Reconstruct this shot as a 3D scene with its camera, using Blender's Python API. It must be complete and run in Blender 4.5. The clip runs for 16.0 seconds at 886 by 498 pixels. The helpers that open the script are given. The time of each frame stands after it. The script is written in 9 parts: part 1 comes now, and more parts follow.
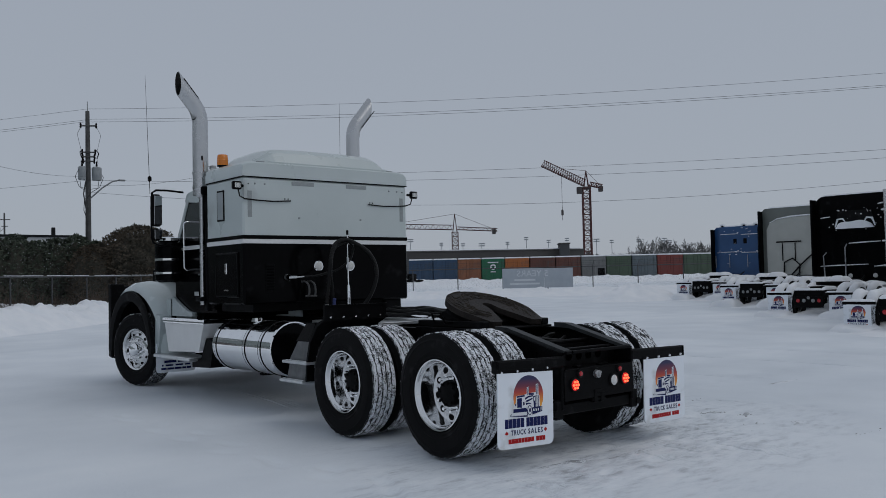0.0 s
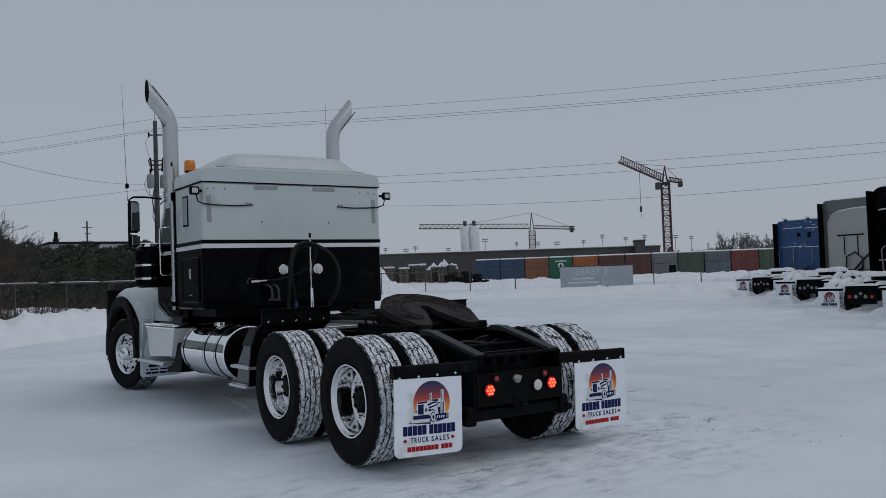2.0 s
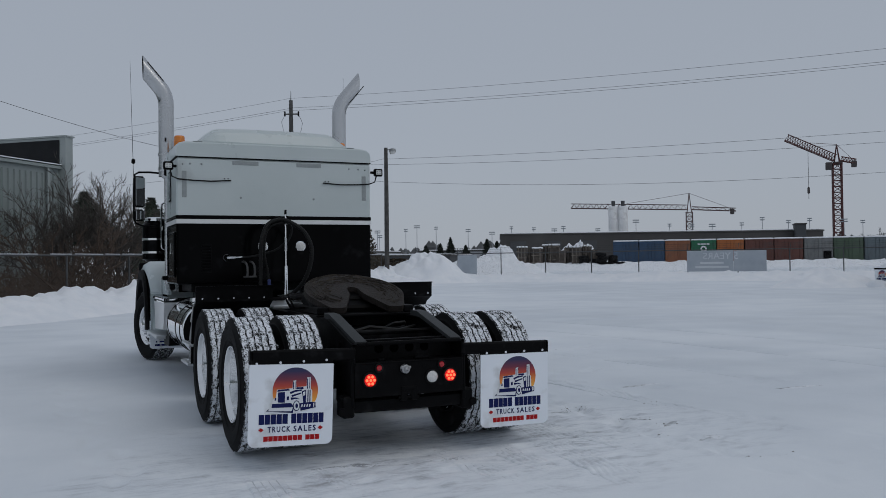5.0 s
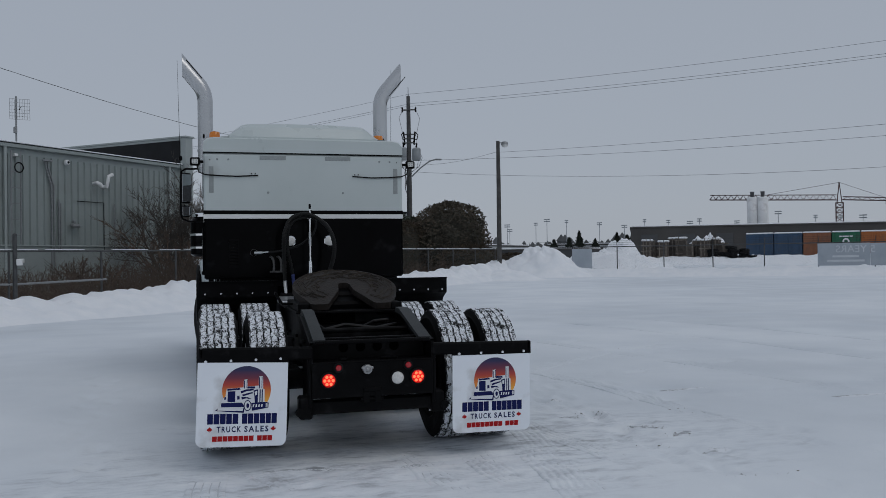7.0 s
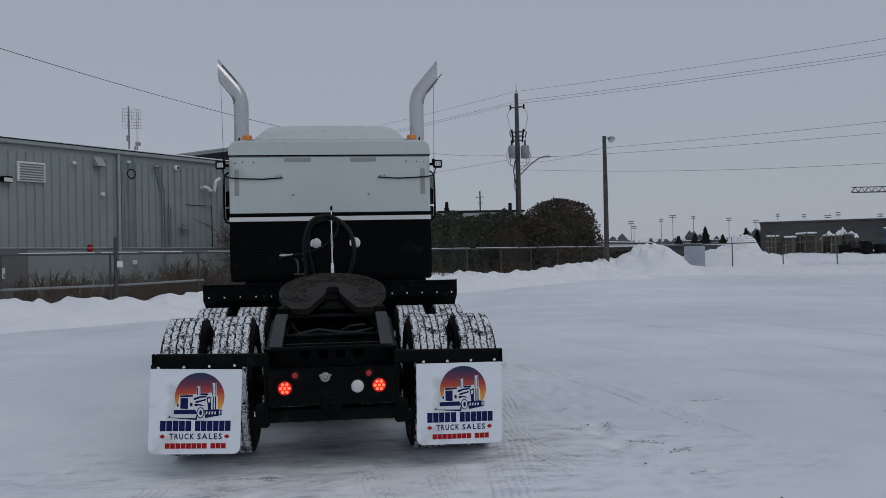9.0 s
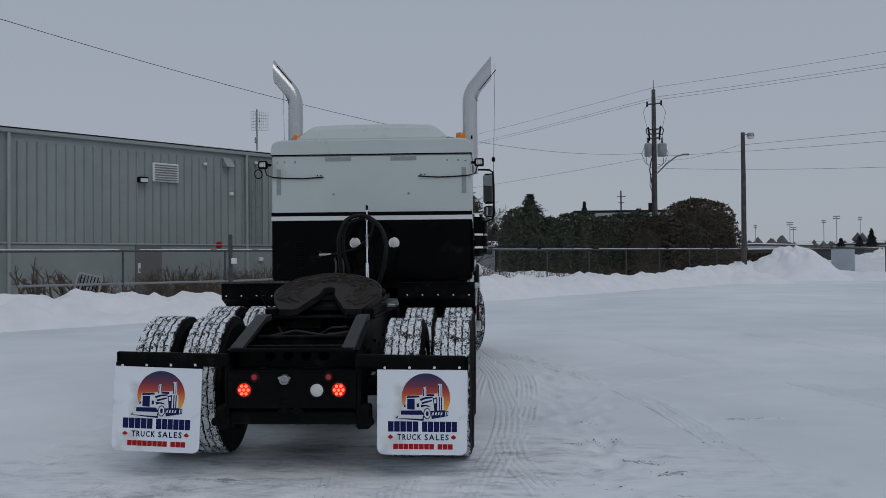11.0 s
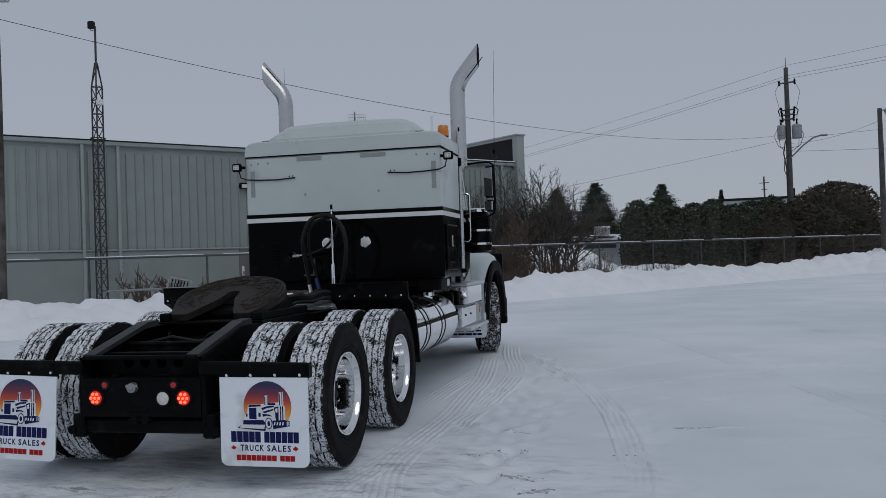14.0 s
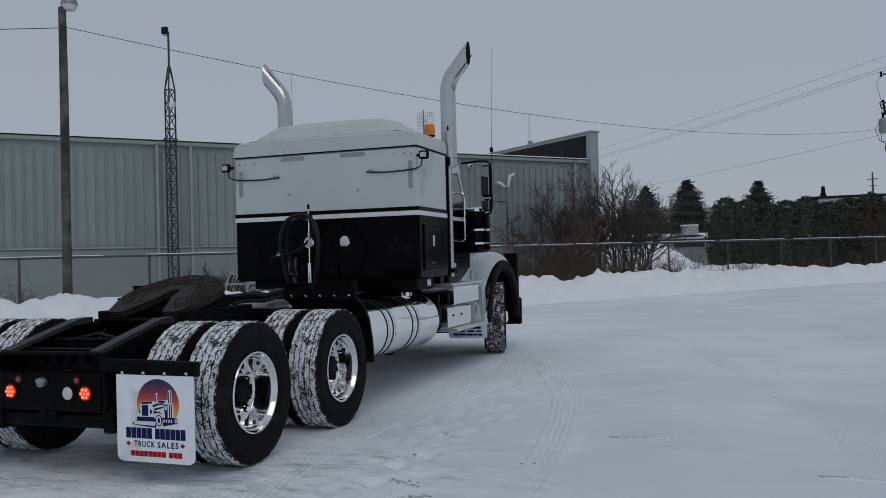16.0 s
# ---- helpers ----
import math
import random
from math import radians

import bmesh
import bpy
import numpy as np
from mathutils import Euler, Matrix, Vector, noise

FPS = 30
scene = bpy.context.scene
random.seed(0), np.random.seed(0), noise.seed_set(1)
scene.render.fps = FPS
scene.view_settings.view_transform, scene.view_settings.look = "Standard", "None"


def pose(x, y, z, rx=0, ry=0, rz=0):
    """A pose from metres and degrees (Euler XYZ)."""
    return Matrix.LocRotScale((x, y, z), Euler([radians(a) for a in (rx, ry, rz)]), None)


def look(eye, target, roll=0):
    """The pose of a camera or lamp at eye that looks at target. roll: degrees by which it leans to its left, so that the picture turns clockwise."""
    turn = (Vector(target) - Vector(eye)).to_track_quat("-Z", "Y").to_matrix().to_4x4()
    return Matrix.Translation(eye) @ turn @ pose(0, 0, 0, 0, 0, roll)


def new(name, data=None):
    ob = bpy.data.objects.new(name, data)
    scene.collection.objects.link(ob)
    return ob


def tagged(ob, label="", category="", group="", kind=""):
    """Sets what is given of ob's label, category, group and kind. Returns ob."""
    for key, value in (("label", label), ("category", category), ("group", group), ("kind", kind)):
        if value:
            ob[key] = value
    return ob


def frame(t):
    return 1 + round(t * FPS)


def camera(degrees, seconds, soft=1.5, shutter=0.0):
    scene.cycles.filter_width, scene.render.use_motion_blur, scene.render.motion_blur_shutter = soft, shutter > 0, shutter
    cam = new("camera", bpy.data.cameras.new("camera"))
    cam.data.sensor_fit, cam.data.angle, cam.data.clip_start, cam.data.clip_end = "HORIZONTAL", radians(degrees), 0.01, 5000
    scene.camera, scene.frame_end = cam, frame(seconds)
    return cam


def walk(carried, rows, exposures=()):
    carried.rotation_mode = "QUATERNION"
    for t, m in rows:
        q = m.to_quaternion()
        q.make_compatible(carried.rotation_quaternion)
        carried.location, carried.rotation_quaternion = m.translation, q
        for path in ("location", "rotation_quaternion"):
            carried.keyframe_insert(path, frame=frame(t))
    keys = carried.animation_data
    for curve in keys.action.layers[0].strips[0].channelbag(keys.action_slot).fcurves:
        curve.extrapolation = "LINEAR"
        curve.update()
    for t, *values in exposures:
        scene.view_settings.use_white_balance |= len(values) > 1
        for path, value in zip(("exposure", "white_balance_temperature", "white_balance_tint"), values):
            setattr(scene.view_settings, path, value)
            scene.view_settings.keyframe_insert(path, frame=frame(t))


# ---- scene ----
cam = camera(54.5, 16.0, soft=0.55)
PATH = [
    (0, (-5.428, -4.551, 1.496), (-4.147, -3.016, 1.565), -1.3),
    (0.5, (-5.167, -4.696, 1.487), (-3.911, -3.141, 1.556), -1.1),
    (1, (-4.876, -4.879, 1.48), (-3.647, -3.303, 1.547), -1.9),
    (1.5, (-4.587, -5.083, 1.483), (-3.404, -3.471, 1.55), -2.0),
    (2, (-4.269, -5.191, 1.478), (-3.135, -3.545, 1.552), -2.1),
    (2.5, (-3.961, -5.284, 1.463), (-2.877, -3.605, 1.533), -2.1),
    (3, (-3.667, -5.407, 1.473), (-2.655, -3.683, 1.535), -1.7),
    (3.5, (-3.335, -5.451, 1.46), (-2.359, -3.706, 1.516), -1.2),
    (4, (-2.984, -5.548, 1.453), (-2.055, -3.778, 1.504), -1.1),
    (4.2, (-2.848, -5.603, 1.464), (-1.935, -3.824, 1.51), -1.0),
    (6.3, (-1.544, -5.794, 1.437), (-0.941, -3.887, 1.464), -0.5),
    (6.5, (-1.426, -5.8, 1.453), (-0.858, -3.883, 1.479), -0.5),
    (7, (-1.097, -5.803, 1.447), (-0.566, -3.875, 1.471), -0.8),
    (7.5, (-0.795, -5.81, 1.448), (-0.308, -3.87, 1.476), -0.9),
    (8, (-0.517, -5.75, 1.448), (-0.101, -3.794, 1.474), -1.0),
    (8.5, (-0.252, -5.709, 1.447), (0.088, -3.739, 1.474), -1.2),
    (9, (0.041, -5.738, 1.462), (0.288, -3.754, 1.487), -1.2),
    (9.5, (0.298, -5.683, 1.454), (0.47, -3.691, 1.481), -1.3),
    (9.7, (0.412, -5.638, 1.46), (0.569, -3.644, 1.489), -1.3),
    (11.8, (1.761, -5.426, 1.463), (1.542, -3.438, 1.49), -0.6),
    (12, (1.878, -5.379, 1.459), (1.651, -3.392, 1.486), -0.8),
    (12.5, (2.188, -5.252, 1.456), (1.943, -3.268, 1.486), -1.2),
    (13, (2.5, -5.156, 1.44), (2.199, -3.179, 1.471), -1.6),
    (13.5, (2.799, -5.044, 1.448), (2.457, -3.074, 1.478), -1.8),
    (14, (3.097, -4.891, 1.445), (2.66, -2.94, 1.472), -1.9),
    (14.5, (3.427, -4.805, 1.437), (2.95, -2.863, 1.467), -1.9),
    (15, (3.719, -4.707, 1.432), (3.21, -2.773, 1.461), -2.0),
    (15.5, (3.994, -4.587, 1.44), (3.437, -2.666, 1.465), -1.8),
    (16, (4.349, -4.468, 1.434), (3.686, -2.581, 1.462), -1.5),
]
EXPOSURES = [(0.0, 0.0)]
walk(cam, [(t, look(eye, target, roll)) for t, eye, target, roll in PATH], EXPOSURES)


# ---------------------------------------------------------------- world and light
world = bpy.data.worlds.new("overcast")
scene.world = world
world.use_nodes = True
wn, wl = world.node_tree.nodes, world.node_tree.links
wn.clear()
w_out = wn.new("ShaderNodeOutputWorld")
w_bg = wn.new("ShaderNodeBackground")
w_sky = wn.new("ShaderNodeTexSky")
w_sky.sky_type = "NISHITA"
w_sky.sun_disc = False
w_sky.sun_elevation = radians(52)
w_sky.sun_rotation = radians(150)
w_coord = wn.new("ShaderNodeTexCoord")
w_sep = wn.new("ShaderNodeSeparateXYZ")
w_ramp = wn.new("ShaderNodeValToRGB")
w_noise = wn.new("ShaderNodeTexNoise")
w_noise.inputs["Scale"].default_value = 2.2
w_noise.inputs["Detail"].default_value = 4
w_madd = wn.new("ShaderNodeMath")
w_madd.operation = "MULTIPLY_ADD"
w_madd.inputs[1].default_value = 0.07
w_mix = wn.new("ShaderNodeMix")
w_mix.data_type = "RGBA"
w_mix.inputs[0].default_value = 0.94
w_scale = wn.new("ShaderNodeMix")
w_scale.data_type = "RGBA"
w_scale.blend_type = "MULTIPLY"
w_scale.inputs[0].default_value = 1.0
w_scale.inputs[7].default_value = (0.10, 0.10, 0.10, 1)
els = w_ramp.color_ramp.elements
els[0].position, els[0].color = 0.0, (0.346, 0.378, 0.431, 1)
els[1].position, els[1].color = 1.0, (0.335, 0.372, 0.43, 1)
e = els.new(0.15)
e.color = (0.344, 0.380, 0.438, 1)
e = els.new(0.35)
e.color = (0.335, 0.373, 0.434, 1)
wl.new(w_coord.outputs["Generated"], w_sep.inputs[0])
wl.new(w_coord.outputs["Generated"], w_noise.inputs["Vector"])
wl.new(w_noise.outputs["Fac"], w_madd.inputs[0])
wl.new(w_sep.outputs["Z"], w_madd.inputs[2])
wl.new(w_madd.outputs[0], w_ramp.inputs[0])
wl.new(w_sky.outputs[0], w_scale.inputs[6])
wl.new(w_scale.outputs[2], w_mix.inputs[6])
wl.new(w_ramp.outputs[0], w_mix.inputs[7])
wl.new(w_mix.outputs[2], w_bg.inputs[0])
w_bg.inputs[1].default_value = 1.0
wl.new(w_bg.outputs[0], w_out.inputs[0])

sun_data = bpy.data.lights.new("sun", "SUN")
sun_data.energy = 0.44
sun_data.angle = radians(40)
sun_data.color = (1.0, 0.97, 0.93)
sun = new("sun", sun_data)
sun.matrix_world = look((15, -26, 38), (0, 0, 0))

# ---------------------------------------------------------------- materials
MATS = {}


def node_material(name):
    m = bpy.data.materials.new(name)
    m.use_nodes = True
    nt = m.node_tree
    bsdf = nt.nodes["Principled BSDF"]
    return m, nt, nt.nodes, nt.links, bsdf


def ramp_node(nodes, stops):
    r = nodes.new("ShaderNodeValToRGB")
    e0 = r.color_ramp.elements
    while len(e0) < len(stops):
        e0.new(0.5)
    for el, (p, c) in zip(e0, stops):
        el.position = p
        el.color = (*c, 1) if len(c) == 3 else c
    return r


def surface(name, col_a, col_b, scale=4.0, rough=0.6, metal=0.0, bump=0.1, grain=40.0, detail=5.0, spec=0.5,
            rough_var=0.12, coat=0.0, random_tint=0.0, space="Object", dirt=None, dirt_amount=0.0, dirt_scale=2.0):
    """A worn surface: colour drifting between two tones, fine grain in relief, gloss that varies."""
    if name in MATS:
        return MATS[name]
    m, nt, nodes, links, bsdf = node_material(name)
    tc = nodes.new("ShaderNodeTexCoord")
    n1 = nodes.new("ShaderNodeTexNoise")
    n1.inputs["Scale"].default_value = scale
    n1.inputs["Detail"].default_value = detail
    n1.inputs["Roughness"].default_value = 0.6
    links.new(tc.outputs[space], n1.inputs["Vector"])
    r = ramp_node(nodes, [(0.3, col_a), (0.7, col_b)])
    links.new(n1.outputs["Fac"], r.inputs[0])
    colour = r.outputs[0]
    if random_tint > 0:
        info = nodes.new("ShaderNodeObjectInfo")
        hsv = nodes.new("ShaderNodeHueSaturation")
        mp = nodes.new("ShaderNodeMapRange")
        mp.inputs[3].default_value, mp.inputs[4].default_value = 1 - random_tint, 1 + random_tint
        links.new(info.outputs["Random"], mp.inputs[0])
        links.new(mp.outputs[0], hsv.inputs["Value"])
        links.new(colour, hsv.inputs["Color"])
        colour = hsv.outputs[0]
    if dirt:
        nd = nodes.new("ShaderNodeTexNoise")
        nd.inputs["Scale"].default_value = dirt_scale
        nd.inputs["Detail"].default_value = 8
        links.new(tc.outputs[space], nd.inputs["Vector"])
        rd = ramp_node(nodes, [(0.62 - dirt_amount * 0.3, (0, 0, 0)), (0.72, (1, 1, 1))])
        links.new(nd.outputs["Fac"], rd.inputs[0])
        mx = nodes.new("ShaderNodeMix")
        mx.data_type = "RGBA"
        links.new(rd.outputs[0], mx.inputs[0])
        links.new(colour, mx.inputs[6])
        mx.inputs[7].default_value = (*dirt, 1)
        colour = mx.outputs[2]
    links.new(colour, bsdf.inputs["Base Color"])
    n2 = nodes.new("ShaderNodeTexNoise")
    n2.inputs["Scale"].default_value = grain
    n2.inputs["Detail"].default_value = 4
    links.new(tc.outputs[space], n2.inputs["Vector"])
    rr = nodes.new("ShaderNodeMapRange")
    rr.inputs[3].default_value, rr.inputs[4].default_value = max(0.02, rough - rough_var), min(1.0, rough + rough_var)
    links.new(n1.outputs["Fac"], rr.inputs[0])
    links.new(rr.outputs[0], bsdf.inputs["Roughness"])
    bsdf.inputs["Metallic"].default_value = metal
    bsdf.inputs["Specular IOR Level"].default_value = spec
    bsdf.inputs["Coat Weight"].default_value = coat
    bsdf.inputs["Coat Roughness"].default_value = 0.05
    if bump > 0:
        b = nodes.new("ShaderNodeBump")
        b.inputs["Strength"].default_value = bump
        b.inputs["Distance"].default_value = 0.01
        links.new(n2.outputs["Fac"], b.inputs["Height"])
        links.new(b.outputs[0], bsdf.inputs["Normal"])
    MATS[name] = m
    return m


def glow(name, colour, strength):
    m, nt, nodes, links, bsdf = node_material(name)
    bsdf.inputs["Base Color"].default_value = (*colour, 1)
    bsdf.inputs["Emission Color"].default_value = (*colour, 1)
    bsdf.inputs["Emission Strength"].default_value = strength
    bsdf.inputs["Roughness"].default_value = 0.25
    return m


def snow_on(name, under_a, under_b, amount=0.5, scale=30.0, stretch=(1, 1, 1), rough=0.8, edge=0.018):
    """Dark stuff with snow packed on it in ragged patches."""
    m, nt, nodes, links, bsdf = node_material(name)
    tc = nodes.new("ShaderNodeTexCoord")
    mp = nodes.new("ShaderNodeMapping")
    mp.inputs["Scale"].default_value = stretch
    links.new(tc.outputs["Object"], mp.inputs["Vector"])
    n = nodes.new("ShaderNodeTexNoise")
    n.inputs["Scale"].default_value = scale
    n.inputs["Detail"].default_value = 6
    n.inputs["Roughness"].default_value = 0.72
    links.new(mp.outputs[0], n.inputs["Vector"])
    n2 = nodes.new("ShaderNodeTexNoise")
    n2.inputs["Scale"].default_value = scale * 0.22
    n2.inputs["Detail"].default_value = 2
    links.new(mp.outputs[0], n2.inputs["Vector"])
    add = nodes.new("ShaderNodeMath")
    add.operation = "MULTIPLY_ADD"
    add.inputs[1].default_value = 0.5
    links.new(n2.outputs["Fac"], add.inputs[0])
    links.new(n.outputs["Fac"], add.inputs[2])
    lo = 0.78 - 0.1 * (amount - 0.5) * 4
    r = ramp_node(nodes, [(lo - edge, (0, 0, 0)), (lo + edge, (1, 1, 1))])
    links.new(add.outputs[0], r.inputs[0])
    dark = ramp_node(nodes, [(0.3, under_a), (0.7, under_b)])
    links.new(n2.outputs["Fac"], dark.inputs[0])
    mx = nodes.new("ShaderNodeMix")
    mx.data_type = "RGBA"
    links.new(r.outputs[0], mx.inputs[0])
    links.new(dark.outputs[0], mx.inputs[6])
    mx.inputs[7].default_value = (0.78, 0.81, 0.85, 1)
    links.new(mx.outputs[2], bsdf.inputs["Base Color"])
    bsdf.inputs["Roughness"].default_value = rough
    b = nodes.new("ShaderNodeBump")
    b.inputs["Strength"].default_value = 0.5
    b.inputs["Distance"].default_value = 0.012
    links.new(add.outputs[0], b.inputs["Height"])
    links.new(b.outputs[0], bsdf.inputs["Normal"])
    return m


WHITE_PAINT = surface("pale_cab_paint", (0.485, 0.54, 0.535), (0.54, 0.59, 0.585), scale=1.3, rough=0.3, bump=0.02, grain=300, coat=0.25,
                      dirt=(0.36, 0.385, 0.38), dirt_amount=0.12, dirt_scale=1.8)
STRIPE_WHITE = surface("stripe_white", (0.68, 0.69, 0.69), (0.76, 0.77, 0.77), scale=3, rough=0.35, bump=0.02, coat=0.2)
BLACK_PAINT = surface("black_gloss_paint", (0.0015, 0.0015, 0.0018), (0.003, 0.003, 0.0034), scale=2.5, rough=0.12, bump=0.01, grain=220, spec=0.05, rough_var=0.06,
                      dirt=(0.010, 0.010, 0.011), dirt_amount=0.1, dirt_scale=4)
FRAME_BLACK = surface("chassis_black", (0.002, 0.002, 0.0023), (0.0045, 0.0045, 0.005), scale=6, rough=0.5, bump=0.1, grain=90, spec=0.065,
                      dirt=(0.012, 0.012, 0.013), dirt_amount=0.15, dirt_scale=9)
GREASED = surface("greased_steel", (0.013, 0.0108, 0.0096), (0.034, 0.0275, 0.024), scale=14, rough=0.6, bump=0.6, grain=60, spec=0.18)
RUBBER = surface("tyre_rubber", (0.0045, 0.0045, 0.005), (0.009, 0.009, 0.0095), scale=9, rough=0.75, bump=0.12, grain=110, spec=0.12,
                 dirt=(0.022, 0.022, 0.023), dirt_amount=0.12, dirt_scale=6)
RIB_GREASE = surface("dried_grease", (0.005, 0.0042, 0.0036), (0.058, 0.046, 0.034), scale=9, rough=0.7, bump=0.3, spec=0.3)
RAMP_STEEL = surface("worn_ramp_paint", (0.024, 0.026, 0.027), (0.052, 0.055, 0.057), scale=7, rough=0.5, bump=0.15, grain=80, spec=0.14)
HOLE_SHADE = surface("hole_shade_black", (0.0006, 0.0006, 0.0006), (0.0012, 0.0012, 0.0012), scale=9, rough=0.9, bump=0.0, spec=0.0)
HOSE = surface("rubber_hose", (0.003, 0.003, 0.003), (0.006, 0.006, 0.006), scale=12, rough=0.5, bump=0.1, spec=0.25)
CHROME = surface("polished_chrome", (0.86, 0.87, 0.88), (0.94, 0.945, 0.95), scale=5, rough=0.04, metal=1.0, bump=0.012, grain=50, rough_var=0.02)
ALU = surface("polished_aluminium", (0.76, 0.765, 0.77), (0.86, 0.865, 0.87), scale=7, rough=0.09, metal=1.0, bump=0.02, grain=40, rough_var=0.04)
DISC_ALU = surface("polished_wheel_disc", (0.70, 0.705, 0.71), (0.80, 0.805, 0.81), scale=7, rough=0.11, metal=1.0, bump=0.03, grain=30, rough_var=0.04)
STACK_CHROME = surface("stack_chrome", (0.50, 0.505, 0.51), (0.58, 0.585, 0.59), scale=2, rough=0.27, metal=1.0, bump=0.01, grain=60, rough_var=0.05)
DULL_STEP = surface("dull_step_steel", (0.10, 0.105, 0.11), (0.19, 0.195, 0.20), scale=8, rough=0.38, metal=0.8, bump=0.08, grain=90)
SOCKET_METAL = surface("worn_socket_metal", (0.24, 0.245, 0.25), (0.42, 0.425, 0.43), scale=18, rough=0.4, metal=0.7, bump=0.15)
STEP_ALU = surface("satin_aluminium", (0.56, 0.58, 0.60), (0.72, 0.735, 0.74), scale=10, rough=0.34, metal=0.9, bump=0.1, grain=120)
SILVER_PAINT = surface("fender_pale_paint", (0.40, 0.455, 0.46), (0.47, 0.525, 0.53), scale=2, rough=0.24, bump=0.02, coat=0.35, grain=200)
AMBER = surface("amber_lens", (0.60, 0.16, 0.008), (0.72, 0.22, 0.012), scale=25, rough=0.2, bump=0.15, grain=120, coat=0.4)
RED_DIM = surface("red_lens", (0.34, 0.010, 0.016), (0.46, 0.014, 0.022), scale=30, rough=0.2, bump=0.1, coat=0.3)
CLEAR_LENS = surface("frosted_lamp_lens", (0.55, 0.55, 0.53), (0.70, 0.70, 0.68), scale=60, rough=0.2, bump=0.06, grain=160, coat=0.5)
FLAP_WHITE = surface("flap_white", (0.76, 0.80, 0.86), (0.82, 0.855, 0.90), scale=2.2, rough=0.42, bump=0.04, grain=80,
                     dirt=(0.5, 0.5, 0.5), dirt_amount=0.08, dirt_scale=3)
NAVY = surface("print_navy", (0.005, 0.009, 0.070), (0.007, 0.012, 0.085), scale=8, rough=0.5, bump=0.0, spec=0.15)
PRINT_RED = surface("print_red", (0.34, 0.008, 0.010), (0.40, 0.012, 0.014), scale=8, rough=0.5, bump=0.0, spec=0.15)
PRINT_WHITE = surface("print_white", (0.66, 0.68, 0.71), (0.74, 0.75, 0.77), scale=8, rough=0.45, bump=0.0)
GREY_TAPE = surface("grey_tape", (0.25, 0.275, 0.275), (0.31, 0.335, 0.335), scale=30, rough=0.5, bump=0.1)
SNOW_TREAD = snow_on("snowy_tread", (0.005, 0.005, 0.0055), (0.012, 0.012, 0.0125), amount=0.67, scale=80, edge=0.04)
WORN_TREAD = snow_on("snow_specked_tread", (0.006, 0.006, 0.0065), (0.014, 0.014, 0.0145), amount=0.44, scale=80, edge=0.05)
SNOW_GROOVE = snow_on("snow_specked_groove", (0.004, 0.004, 0.0045), (0.009, 0.009, 0.0095), amount=0.45, scale=70, edge=0.034)
MIRROR = surface("mirror_glass", (0.42, 0.43, 0.44), (0.46, 0.47, 0.48), scale=1, rough=0.03, metal=1.0, bump=0.0, rough_var=0.01)
DARK_GLASS = surface("dark_window_glass", (0.012, 0.014, 0.016), (0.02, 0.022, 0.025), scale=2, rough=0.05, bump=0.0, rough_var=0.02, coat=0.6)


